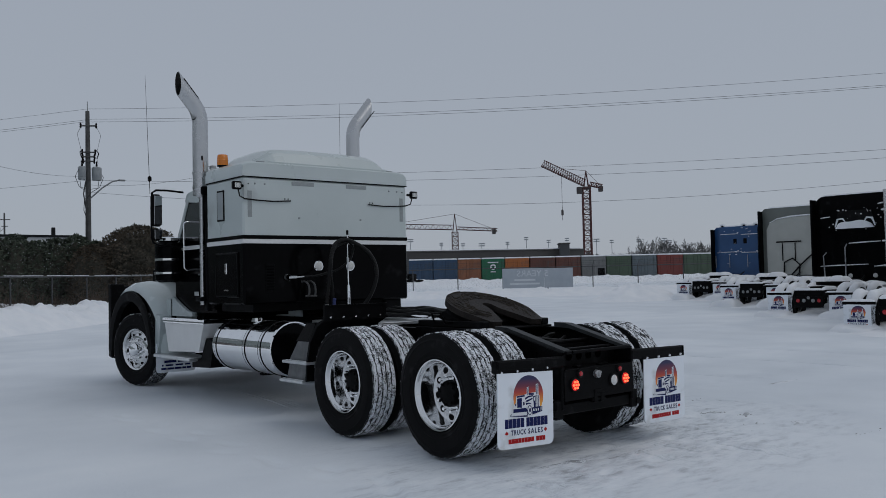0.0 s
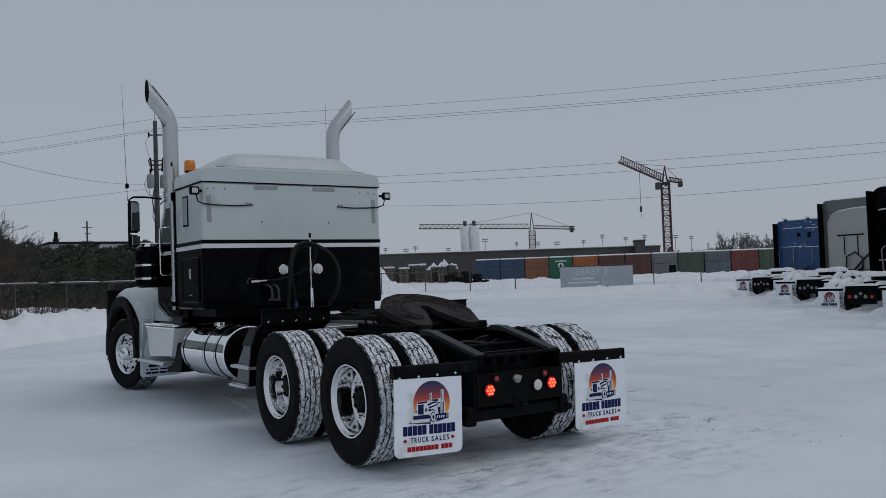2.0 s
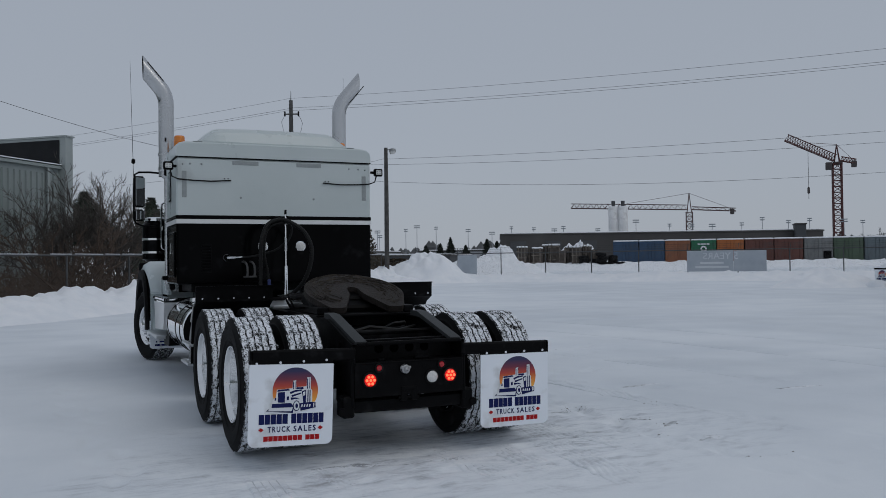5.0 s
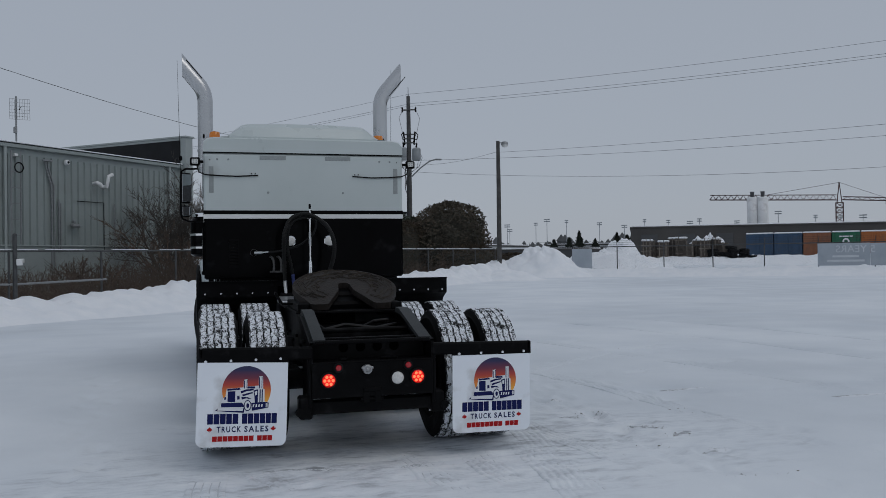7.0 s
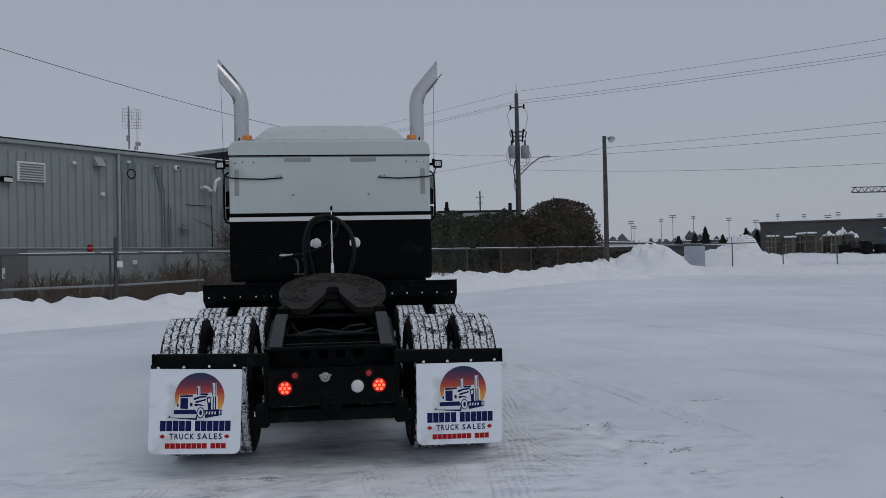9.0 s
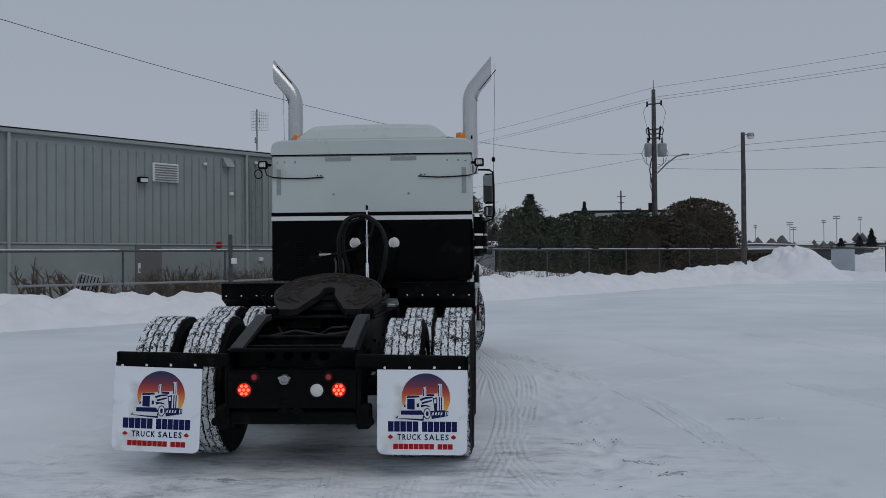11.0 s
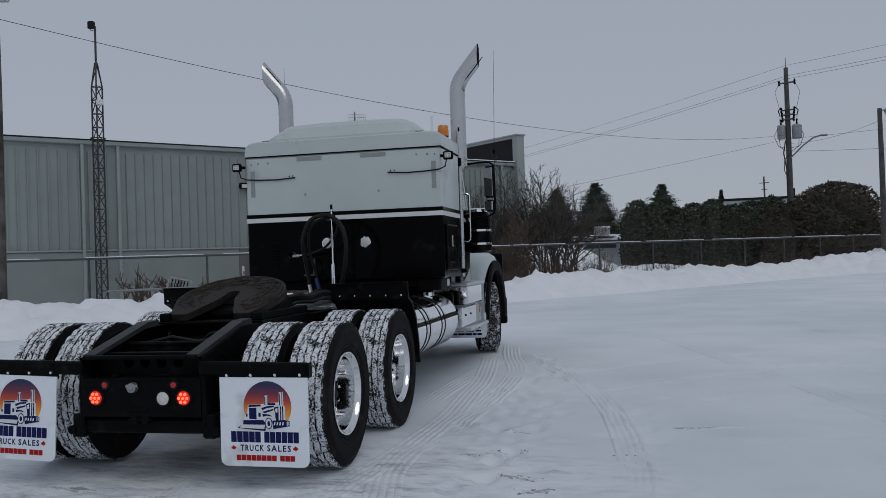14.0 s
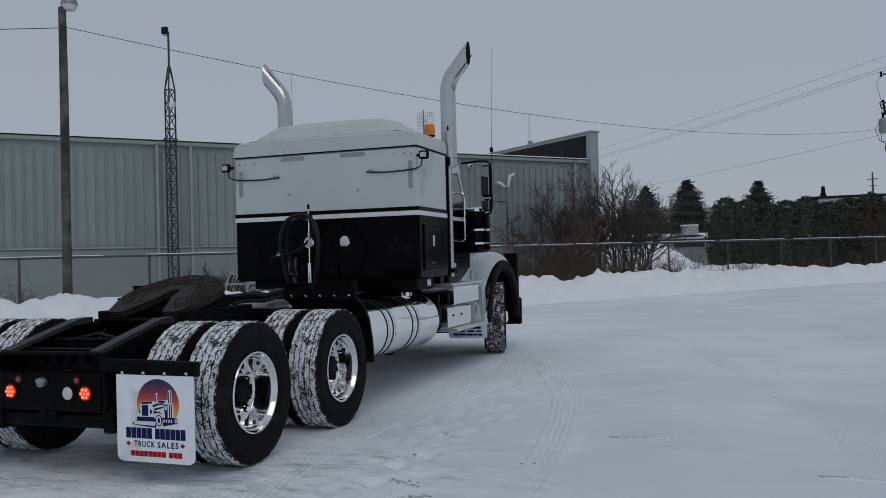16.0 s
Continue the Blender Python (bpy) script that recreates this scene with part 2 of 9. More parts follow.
# ---------------------------------------------------------------- mesh building
class Shape:
    """Vertices and faces gathered into one mesh."""

    def __init__(self):
        self.v, self.f, self.m = [], [], []

    def add(self, verts, faces, slot=0):
        n = len(self.v)
        self.v.extend(tuple(p) for p in verts)
        self.f.extend(tuple(i + n for i in f) for f in faces)
        self.m.extend([slot] * len(faces))
        return self

    def box(self, c, s, bev=0.004, m=None, slot=0):
        """A box with chamfered edges: centre, size, chamfer, and a turn about its centre."""
        h = [0.5 * k for k in s]
        bev = min(bev, 0.45 * min(h) * 2)
        pts, index = [], {}
        for sx in (-1, 1):
            for sy in (-1, 1):
                for sz in (-1, 1):
                    sg = (sx, sy, sz)
                    for a in range(3):
                        index[(sg, a)] = len(pts)
                        pts.append(Vector([sg[k] * (h[k] if k == a else h[k] - bev) for k in range(3)]))
        faces = []
        for a in range(3):
            b, c2 = (a + 1) % 3, (a + 2) % 3
            for s0 in (-1, 1):
                ring = []
                for p, q in ((-1, -1), (1, -1), (1, 1), (-1, 1)):
                    sg = [0, 0, 0]
                    sg[a], sg[b], sg[c2] = s0, p, q
                    ring.append(index[(tuple(sg), a)])
                faces.append(ring if s0 > 0 else ring[::-1])
            for p in (-1, 1):
                for q in (-1, 1):
                    lo, hi = [0, 0, 0], [0, 0, 0]
                    lo[b], lo[c2], lo[a] = p, q, -1
                    hi[b], hi[c2], hi[a] = p, q, 1
                    ring = [index[(tuple(lo), b)], index[(tuple(hi), b)], index[(tuple(hi), c2)], index[(tuple(lo), c2)]]
                    faces.append(ring if p * q < 0 else ring[::-1])
        for sx in (-1, 1):
            for sy in (-1, 1):
                for sz in (-1, 1):
                    sg = (sx, sy, sz)
                    ring = [index[(sg, 0)], index[(sg, 1)], index[(sg, 2)]]
                    faces.append(ring if sx * sy * sz > 0 else ring[::-1])
        if m is not None:
            pts = [m @ p for p in pts]
        cv = Vector(c)
        return self.add([p + cv for p in pts], faces, slot)

    def rod(self, a, b, r, r2=None, seg=10, slot=0, caps=True):
        a, b = Vector(a), Vector(b)
        r2 = r if r2 is None else r2
        d = (b - a).normalized()
        u = d.orthogonal().normalized()
        w = d.cross(u)
        pts = []
        for c, rad in ((a, r), (b, r2)):
            for i in range(seg):
                t = 2 * math.pi * i / seg
                pts.append(c + rad * (math.cos(t) * u + math.sin(t) * w))
        faces = [(i, (i + 1) % seg, seg + (i + 1) % seg, seg + i) for i in range(seg)]
        if caps:
            faces += [tuple(range(seg))[::-1], tuple(range(seg, 2 * seg))]
        return self.add(pts, faces, slot)

    def pipe(self, path, r, seg=8, slot=0, close=False):
        """A tube along a line of points; r may be a list."""
        path = [Vector(p) for p in path]
        n = len(path)
        rs = r if isinstance(r, (list, tuple)) else [r] * n
        pts, u = [], None
        for i, p in enumerate(path):
            d = (path[min(i + 1, n - 1)] - path[max(i - 1, 0)]).normalized()
            u = d.orthogonal().normalized() if u is None else (u - d * u.dot(d)).normalized()
            w = d.cross(u)
            for k in range(seg):
                t = 2 * math.pi * k / seg
                pts.append(p + rs[i] * (math.cos(t) * u + math.sin(t) * w))
        faces = []
        for i in range(n - 1):
            for k in range(seg):
                faces.append((i * seg + k, i * seg + (k + 1) % seg, (i + 1) * seg + (k + 1) % seg, (i + 1) * seg + k))
        faces += [tuple(range(seg))[::-1], tuple(range((n - 1) * seg, n * seg))]
        return self.add(pts, faces, slot)

    def lathe(self, profile, origin=(0, 0, 0), axis="x", seg=48, slots=None, closed=False):
        """A profile of (along, radius) turned about an axis."""
        pts, faces, sl = [], [], []
        k = len(profile)
        for i in range(seg):
            t = 2 * math.pi * i / seg
            for a, r in profile:
                c, s = r * math.cos(t), r * math.sin(t)
                p = {"x": (a, c, s), "y": (c, a, s), "z": (c, s, a)}[axis]
                pts.append(Vector(p) + Vector(origin))
        for i in range(seg):
            j = (i + 1) % seg
            for q in range(k if closed else k - 1):
                q2 = (q + 1) % k
                faces.append((i * k + q, j * k + q, j * k + q2, i * k + q2))
                sl.append(slots[q] if slots else 0)
        n = len(self.v)
        self.v.extend(tuple(p) for p in pts)
        self.f.extend(tuple(x + n for x in f) for f in faces)
        self.m.extend(sl)
        return self

    def prism(self, outline, a, b, axis="x", slot=0):
        """A closed outline of (p, q) pushed from a to b along an axis. x: (y, z); y: (x, z); z: (x, y)."""
        def put(t, p, q):
            return {"x": (t, p, q), "y": (p, t, q), "z": (p, q, t)}[axis]
        n = len(outline)
        pts = [put(a, p, q) for p, q in outline] + [put(b, p, q) for p, q in outline]
        faces = [(i, (i + 1) % n, n + (i + 1) % n, n + i) for i in range(n)]
        faces += [tuple(range(n))[::-1], tuple(range(n, 2 * n))]
        return self.add(pts, faces, slot)

    def mesh(self, name, mats, smooth=35.0):
        me = bpy.data.meshes.new(name)
        me.from_pydata(self.v, [], self.f)
        for m in mats if isinstance(mats, (list, tuple)) else [mats]:
            me.materials.append(m)
        if any(self.m):
            me.polygons.foreach_set("material_index", self.m)
        bm = bmesh.new()
        bm.from_mesh(me)
        bmesh.ops.recalc_face_normals(bm, faces=bm.faces)
        bm.to_mesh(me)
        bm.free()
        if smooth:
            me.shade_smooth()
            me.set_sharp_from_angle(angle=radians(smooth))
        return me


def part(name, shape, mats, parent, label="", smooth=35.0, at=None):
    ob = new(name, shape.mesh(name, mats, smooth) if isinstance(shape, Shape) else shape)
    ob.parent = parent
    if at is not None:
        ob.matrix_local = at
    if label:
        tagged(ob, label)
    return ob


def thing(name, label, category, at=None, group="", kind=""):
    ob = new(name)
    ob.empty_display_size = 0.2
    if at is not None:
        ob.matrix_world = at
    return tagged(ob, label, category, group, kind)


def solo(name, shape, mats, label, category, at=None, group="", kind="", smooth=35.0):
    ob = new(name, shape.mesh(name, mats, smooth))
    if at is not None:
        ob.matrix_world = at
    return tagged(ob, label, category, group, kind)


def turn_box(yaw=0, pitch=0, roll=0):
    return Euler((radians(pitch), radians(roll), radians(yaw))).to_matrix()


# the yard's axes: U along the side fence, V along the far fence
U, V = Vector((0.656, 0.755, 0)), Vector((0.755, -0.656, 0))


def yard(s, v, z=0.0):
    return U * s + V * v + Vector((0, 0, z))


def rise(x, y):
    """The lie of the land: level round the lorry, rising slowly beyond."""
    s = x * U.x + y * U.y
    k = max(0.0, s - 10.0)
    return 0.065 + 0.0095 * min(8.0, max(0.0, y)) + 0.0115 * k * k / (k + 14.0)

# ---------------------------------------------------------------- the ground
def smooth_noise(x, y, s, seed=0.0):
    return noise.noise(Vector((x * s + seed, y * s - seed, seed * 0.37)))


def boot_prints():
    """Lines of half-filled boot prints where people have walked beside and behind the lorry, kept in a table of half-metre squares."""
    rng = random.Random(77)
    table = {}
    walks = [((1.9, 6.6), (2.1, -2.0)), ((2.3, 5.6), (2.0, -1.2)), ((1.75, 3.8), (2.5, -1.6)), ((2.6, 4.4), (1.9, 0.2)), ((2.15, 2.6), (2.2, -0.8)), ((2.9, 3.0), (3.6, -2.2)), ((1.7, 2.2), (2.8, -0.4)),
             ((2.2, 4.0), (5.8, 5.4)), ((2.4, 3.1), (6.2, 4.0)), ((2.6, 1.6), (6.5, 1.9)), ((1.6, -0.3), (-1.5, -0.7)), ((1.4, -0.9), (-0.9, -0.35)), ((0.9, -0.1), (-0.8, -0.2)), ((-2.2, 5.0), (-2.0, -0.6))]
    for a, b in walks:
        a, b = Vector(a), Vector(b)
        n = int((b - a).length / 0.33)
        d = (b - a).normalized()
        for k in range(n):
            p = a.lerp(b, (k + rng.uniform(-0.25, 0.25)) / n) + Vector((-d.y, d.x)) * (0.09 if k % 2 else -0.09) + Vector((rng.gauss(0, 0.05), rng.gauss(0, 0.05)))
            turn = math.atan2(d.y, d.x) + rng.gauss(0, 0.25)
            table.setdefault((math.floor(p.x * 2), math.floor(p.y * 2)), []).append((p.x, p.y, math.cos(turn), math.sin(turn), rng.uniform(0.009, 0.023)))
    return table


PRINTS = boot_prints()


def print_depth(x, y):
    """How far the nearest boot prints sink the snow, with a low pushed-up rim."""
    z = 0.0
    i, j = math.floor(x * 2), math.floor(y * 2)
    for di in (-1, 0, 1):
        for dj in (-1, 0, 1):
            for px, py, c, s, deep in PRINTS.get((i + di, j + dj), ()):
                u, v = ((x - px) * c + (y - py) * s) / 0.17, ((y - py) * c - (x - px) * s) / 0.075
                r = u * u + v * v
                if r < 2.6:
                    z += deep * (-max(0.0, 1 - r) ** 0.6 if r < 1 else 0.4 * (r - 1) * (2.6 - r))
    return z


def snow_height(x, y):
    z = rise(x, y)
    d = math.hypot(x, y - 2)
    z += 0.030 * smooth_noise(x, y, 0.16, 3.1) * min(1.0, d / 9.0)
    if d < 32:
        near = 1.0 - d / 32.0
        z += near * (0.006 * smooth_noise(x, y, 1.3, 1.0) + 0.003 * smooth_noise(x, y, 4.1, 5.0))
        if abs(x) < 7 and -3 < y < 8:
            z += print_depth(x, y)
        # trodden snow along the right-hand side and behind the tail
        trod = max(0.0, 1 - abs(x - 2.15) / 1.0) * max(0.0, 1 - abs(y - 1.3) / 3.4)
        if trod > 0:
            z += 0.018 * trod * min(0.0, smooth_noise(x * 1.1, y, 4.6, 8.0) + 0.10) + 0.007 * trod * smooth_noise(x * 0.7 + y * 0.3, y * 1.2 - x * 0.3, 8.0, 6.0)
        tail = max(0.0, 1 - abs(x - 0.1) / 1.9) * max(0.0, 1 - abs(y + 0.15) / 1.1)
        if tail > 0:
            z += 0.050 * tail * max(0.0, smooth_noise(x * 0.75, y * 2.2, 3.1, 2.0) - 0.05) + 0.010 * tail * smooth_noise(x, y * 1.3, 8.0, 4.0)
    return z


def axis_lines(lo, hi, fine_lo, fine_hi, step):
    """Grid lines, close together in the middle and ever wider outward."""
    mid = list(np.arange(fine_lo, fine_hi + 1e-6, step))
    out, s, x = [], step, fine_hi
    while x < hi:
        s *= 1.11
        x += s
        out.append(min(x, hi))
    back, s, x = [], step, fine_lo
    while x > lo:
        s *= 1.11
        x -= s
        back.append(max(x, lo))
    return back[::-1] + mid + out


def snow_material():
    m, nt, nodes, links, bsdf = node_material("packed_snow")
    tc = nodes.new("ShaderNodeTexCoord")

    def noise_node(scale, detail, rough=0.6):
        n = nodes.new("ShaderNodeTexNoise")
        n.inputs["Scale"].default_value, n.inputs["Detail"].default_value, n.inputs["Roughness"].default_value = scale, detail, rough
        links.new(tc.outputs["Object"], n.inputs["Vector"])
        return n
    big, mid, fine, grit = noise_node(0.13, 4, 0.5), noise_node(0.75, 5, 0.5), noise_node(38, 5), noise_node(7.0, 10, 0.75)
    packed = ramp_node(nodes, [(0.36, (0.635, 0.677, 0.723)), (0.46, (0.712, 0.752, 0.795)), (0.54, (0.765, 0.802, 0.842)), (0.66, (0.830, 0.861, 0.890))])
    mixn = nodes.new("ShaderNodeMath")
    mixn.operation = "MULTIPLY_ADD"
    mixn.inputs[1].default_value = 0.40
    half = nodes.new("ShaderNodeMath")
    half.operation = "MULTIPLY"
    half.inputs[1].default_value = 0.60
    links.new(big.outputs["Fac"], half.inputs[0])
    links.new(mid.outputs["Fac"], mixn.inputs[0])
    links.new(half.outputs[0], mixn.inputs[2])
    links.new(mixn.outputs[0], packed.inputs[0])
    # old scrape marks: a stretched noise across the yard, broken by patches
    mp = nodes.new("ShaderNodeMapping")
    mp.inputs["Rotation"].default_value = (0, 0, radians(38))
    mp.inputs["Scale"].default_value = (0.35, 1.0, 1)
    links.new(tc.outputs["Object"], mp.inputs["Vector"])
    streak = nodes.new("ShaderNodeTexNoise")
    streak.inputs["Scale"].default_value, streak.inputs["Detail"].default_value, streak.inputs["Roughness"].default_value = 0.9, 6, 0.55
    links.new(mp.outputs[0], streak.inputs["Vector"])
    s_ramp = ramp_node(nodes, [(0.34, (0.955, 0.962, 0.972)), (0.52, (1, 1, 1))])
    links.new(streak.outputs["Fac"], s_ramp.inputs[0])
    s_mul = nodes.new("ShaderNodeMix")
    s_mul.data_type, s_mul.blend_type = "RGBA", "MULTIPLY"
    s_mul.inputs[0].default_value = 1.0
    links.new(packed.outputs[0], s_mul.inputs[6])
    links.new(s_ramp.outputs[0], s_mul.inputs[7])
    # churned, half icy snow where wheels and boots have turned it over behind the lorry; dimple and under-tail shade is
    # put into its dark tones
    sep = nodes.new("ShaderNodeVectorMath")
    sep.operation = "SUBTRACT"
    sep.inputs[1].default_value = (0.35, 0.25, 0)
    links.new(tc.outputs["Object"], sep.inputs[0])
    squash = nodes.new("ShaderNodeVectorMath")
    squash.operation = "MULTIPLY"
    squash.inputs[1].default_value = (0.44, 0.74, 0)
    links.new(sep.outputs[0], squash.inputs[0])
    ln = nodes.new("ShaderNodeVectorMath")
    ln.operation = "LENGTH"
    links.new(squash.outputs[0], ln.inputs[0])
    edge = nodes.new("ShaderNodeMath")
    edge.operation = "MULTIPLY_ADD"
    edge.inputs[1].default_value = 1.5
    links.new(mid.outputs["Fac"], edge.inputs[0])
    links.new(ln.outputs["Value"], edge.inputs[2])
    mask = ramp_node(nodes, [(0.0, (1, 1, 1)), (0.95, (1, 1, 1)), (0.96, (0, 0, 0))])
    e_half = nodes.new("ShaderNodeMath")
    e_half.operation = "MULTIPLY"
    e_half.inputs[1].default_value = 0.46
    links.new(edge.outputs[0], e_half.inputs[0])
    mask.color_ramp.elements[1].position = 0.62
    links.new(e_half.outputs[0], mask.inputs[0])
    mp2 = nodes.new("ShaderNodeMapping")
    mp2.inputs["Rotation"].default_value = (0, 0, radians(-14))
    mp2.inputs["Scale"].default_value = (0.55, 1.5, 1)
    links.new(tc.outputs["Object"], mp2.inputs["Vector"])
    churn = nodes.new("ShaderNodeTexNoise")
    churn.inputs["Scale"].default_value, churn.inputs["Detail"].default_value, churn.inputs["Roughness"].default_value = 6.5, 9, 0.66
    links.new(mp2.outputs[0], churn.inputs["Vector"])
    # Dark stops also paint the shade of dimples and of the tail.
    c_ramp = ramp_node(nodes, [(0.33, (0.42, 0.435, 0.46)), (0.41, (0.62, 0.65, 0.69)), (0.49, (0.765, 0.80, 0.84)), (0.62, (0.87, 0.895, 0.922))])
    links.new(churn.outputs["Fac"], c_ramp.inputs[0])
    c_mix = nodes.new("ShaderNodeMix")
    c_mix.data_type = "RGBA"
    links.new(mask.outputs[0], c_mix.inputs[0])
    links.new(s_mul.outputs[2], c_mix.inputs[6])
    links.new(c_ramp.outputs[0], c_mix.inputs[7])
    c_high = nodes.new("ShaderNodeMath")
    c_high.operation = "MULTIPLY"
    links.new(churn.outputs["Fac"], c_high.inputs[0])
    links.new(mask.outputs[0], c_high.inputs[1])
    spots = ramp_node(nodes, [(0.74, (0, 0, 0)), (0.82, (1, 1, 1))])
    links.new(grit.outputs["Fac"], spots.inputs[0])
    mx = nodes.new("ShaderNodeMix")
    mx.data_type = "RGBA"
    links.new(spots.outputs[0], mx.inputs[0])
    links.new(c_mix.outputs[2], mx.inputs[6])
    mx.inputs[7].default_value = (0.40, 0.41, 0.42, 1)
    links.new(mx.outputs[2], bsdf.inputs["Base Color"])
    gl = nodes.new("ShaderNodeMapRange")
    gl.inputs[1].default_value, gl.inputs[2].default_value = 0.38, 0.6
    gl.inputs[3].default_value, gl.inputs[4].default_value = 0.50, 0.85
    links.new(mixn.outputs[0], gl.inputs[0])
    links.new(gl.outputs[0], bsdf.inputs["Roughness"])
    b = nodes.new("ShaderNodeBump")
    b.inputs["Strength"].default_value, b.inputs["Distance"].default_value = 0.34, 0.012
    links.new(fine.outputs["Fac"], b.inputs["Height"])
    b2 = nodes.new("ShaderNodeBump")
    b2.inputs["Strength"].default_value, b2.inputs["Distance"].default_value = 0.25, 0.06
    links.new(mid.outputs["Fac"], b2.inputs["Height"])
    links.new(b.outputs[0], b2.inputs["Normal"])
    b3 = nodes.new("ShaderNodeBump")
    b3.inputs["Strength"].default_value, b3.inputs["Distance"].default_value = 0.5, 0.035
    links.new(c_high.outputs[0], b3.inputs["Height"])
    links.new(b2.outputs[0], b3.inputs["Normal"])
    links.new(b3.outputs[0], bsdf.inputs["Normal"])
    return m


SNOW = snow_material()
BANK_SNOW = surface("fresh_snow", (0.76, 0.79, 0.83), (0.86, 0.87, 0.89), scale=1.6, rough=0.85, bump=0.5, grain=16, detail=7)


def build_ground():
    xs = axis_lines(-2500, 2500, -6.5, 7.0, 0.042)
    ys = axis_lines(-1500, 3000, -4.6, 8.0, 0.042)
    nx, ny = len(xs), len(ys)
    co = np.zeros((ny, nx, 3))
    for j, y in enumerate(ys):
        for i, x in enumerate(xs):
            z = snow_height(x, y) if abs(x) < 160 and abs(y) < 220 else rise(x, y)
            co[j, i] = (x, y, z)
    quads = [(j * nx + i, j * nx + i + 1, (j + 1) * nx + i + 1, (j + 1) * nx + i) for j in range(ny - 1) for i in range(nx - 1)]
    me = bpy.data.meshes.new("ground")
    me.from_pydata(co.reshape(-1, 3).tolist(), [], quads)
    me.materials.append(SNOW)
    me.shade_smooth()
    ob = new("ground", me)
    return tagged(ob, "packed snow yard with wheel tracks and icy patches", "ground", kind="structure")


ground = build_ground()
# Darker snow colour that stands in for shade in the tread grooves.
GROOVE_SHADE = surface("groove_shade_snow", (0.50, 0.53, 0.57), (0.70, 0.73, 0.76), scale=9, rough=0.5, bump=0.3, grain=60)


ICE_SMEAR = snow_on("icy_smear", (0.34, 0.36, 0.385), (0.55, 0.57, 0.60), amount=0.62, scale=22, stretch=(0.6, 1.6, 1))


def wheel_track(points, width=0.25, ribs=5, seed=1.0, name="wheel_track"):
    """A tread print: ridges of pressed snow, grooves between coloured darker as shade, along a bent line."""
    pts = [Vector((*p, 0)) for p in points]
    line = []
    for i in range(len(pts) - 1):
        p0, p1, p2, p3 = pts[max(i - 1, 0)], pts[i], pts[i + 1], pts[min(i + 2, len(pts) - 1)]
        n = max(2, int((p2 - p1).length / 0.05))
        for k in range(n):
            t = k / n
            line.append(0.5 * ((2 * p1) + (p2 - p0) * t + (2 * p0 - 5 * p1 + 4 * p2 - p3) * t * t + (3 * p1 - p0 - 3 * p2 + p3) * t ** 3))
    line.append(pts[-1])
    cols = [(-0.5, -0.012, 0)]
    for r in range(ribs):
        a, b = -0.5 + r / ribs, -0.5 + (r + 1) / ribs
        cols += [(a + 0.08 / ribs, 0.0, 1), (a + 0.28 / ribs, 0.008, 0), (b - 0.28 / ribs, 0.008, 0), (b - 0.08 / ribs, 0.0, 1)]
    cols += [(0.5, -0.012, 0)]
    verts, faces, sl = [], [], []
    k = len(cols)
    n = len(line)
    for i, p in enumerate(line):
        d = (line[min(i + 1, n - 1)] - line[max(i - 1, 0)]).normalized()
        a = Vector((d.y, -d.x, 0))
        fade = min(1.0, i / 14, (n - 1 - i) / 22)
        for c, h, _ in cols:
            q = p + a * (c * width)
            worn = 0.75 + 0.9 * smooth_noise(q.x, q.y, 1.4, seed) + 0.35 * smooth_noise(q.x, q.y, 7.0, seed)
            lug = 0.004 * math.sin(i * 1.9 + c * 9)
            verts.append((q.x, q.y, snow_height(q.x, q.y) - 0.003 + (0.005 + 0.85 * h + 0.7 * lug * (h > 0)) * fade * max(0.1, min(1.25, worn))))
    for i in range(n - 1):
        for q in range(k - 1):
            faces.append((i * k + q, i * k + q + 1, (i + 1) * k + q + 1, (i + 1) * k + q))
            w = verts[i * k + q]
            sl.append(1 if cols[q][2] and cols[q + 1][2] and smooth_noise(w[0], w[1], 2.6, seed + 4) + 0.5 * smooth_noise(w[0], w[1], 11.0, seed) > -0.05 else 0)
    s = Shape()
    s.v, s.f, s.m = verts, faces, sl
    return solo(name, s, [SNOW, GROOVE_SHADE], "ridged tread print pressed into the snow", "wheel track", kind="structure", smooth=50)


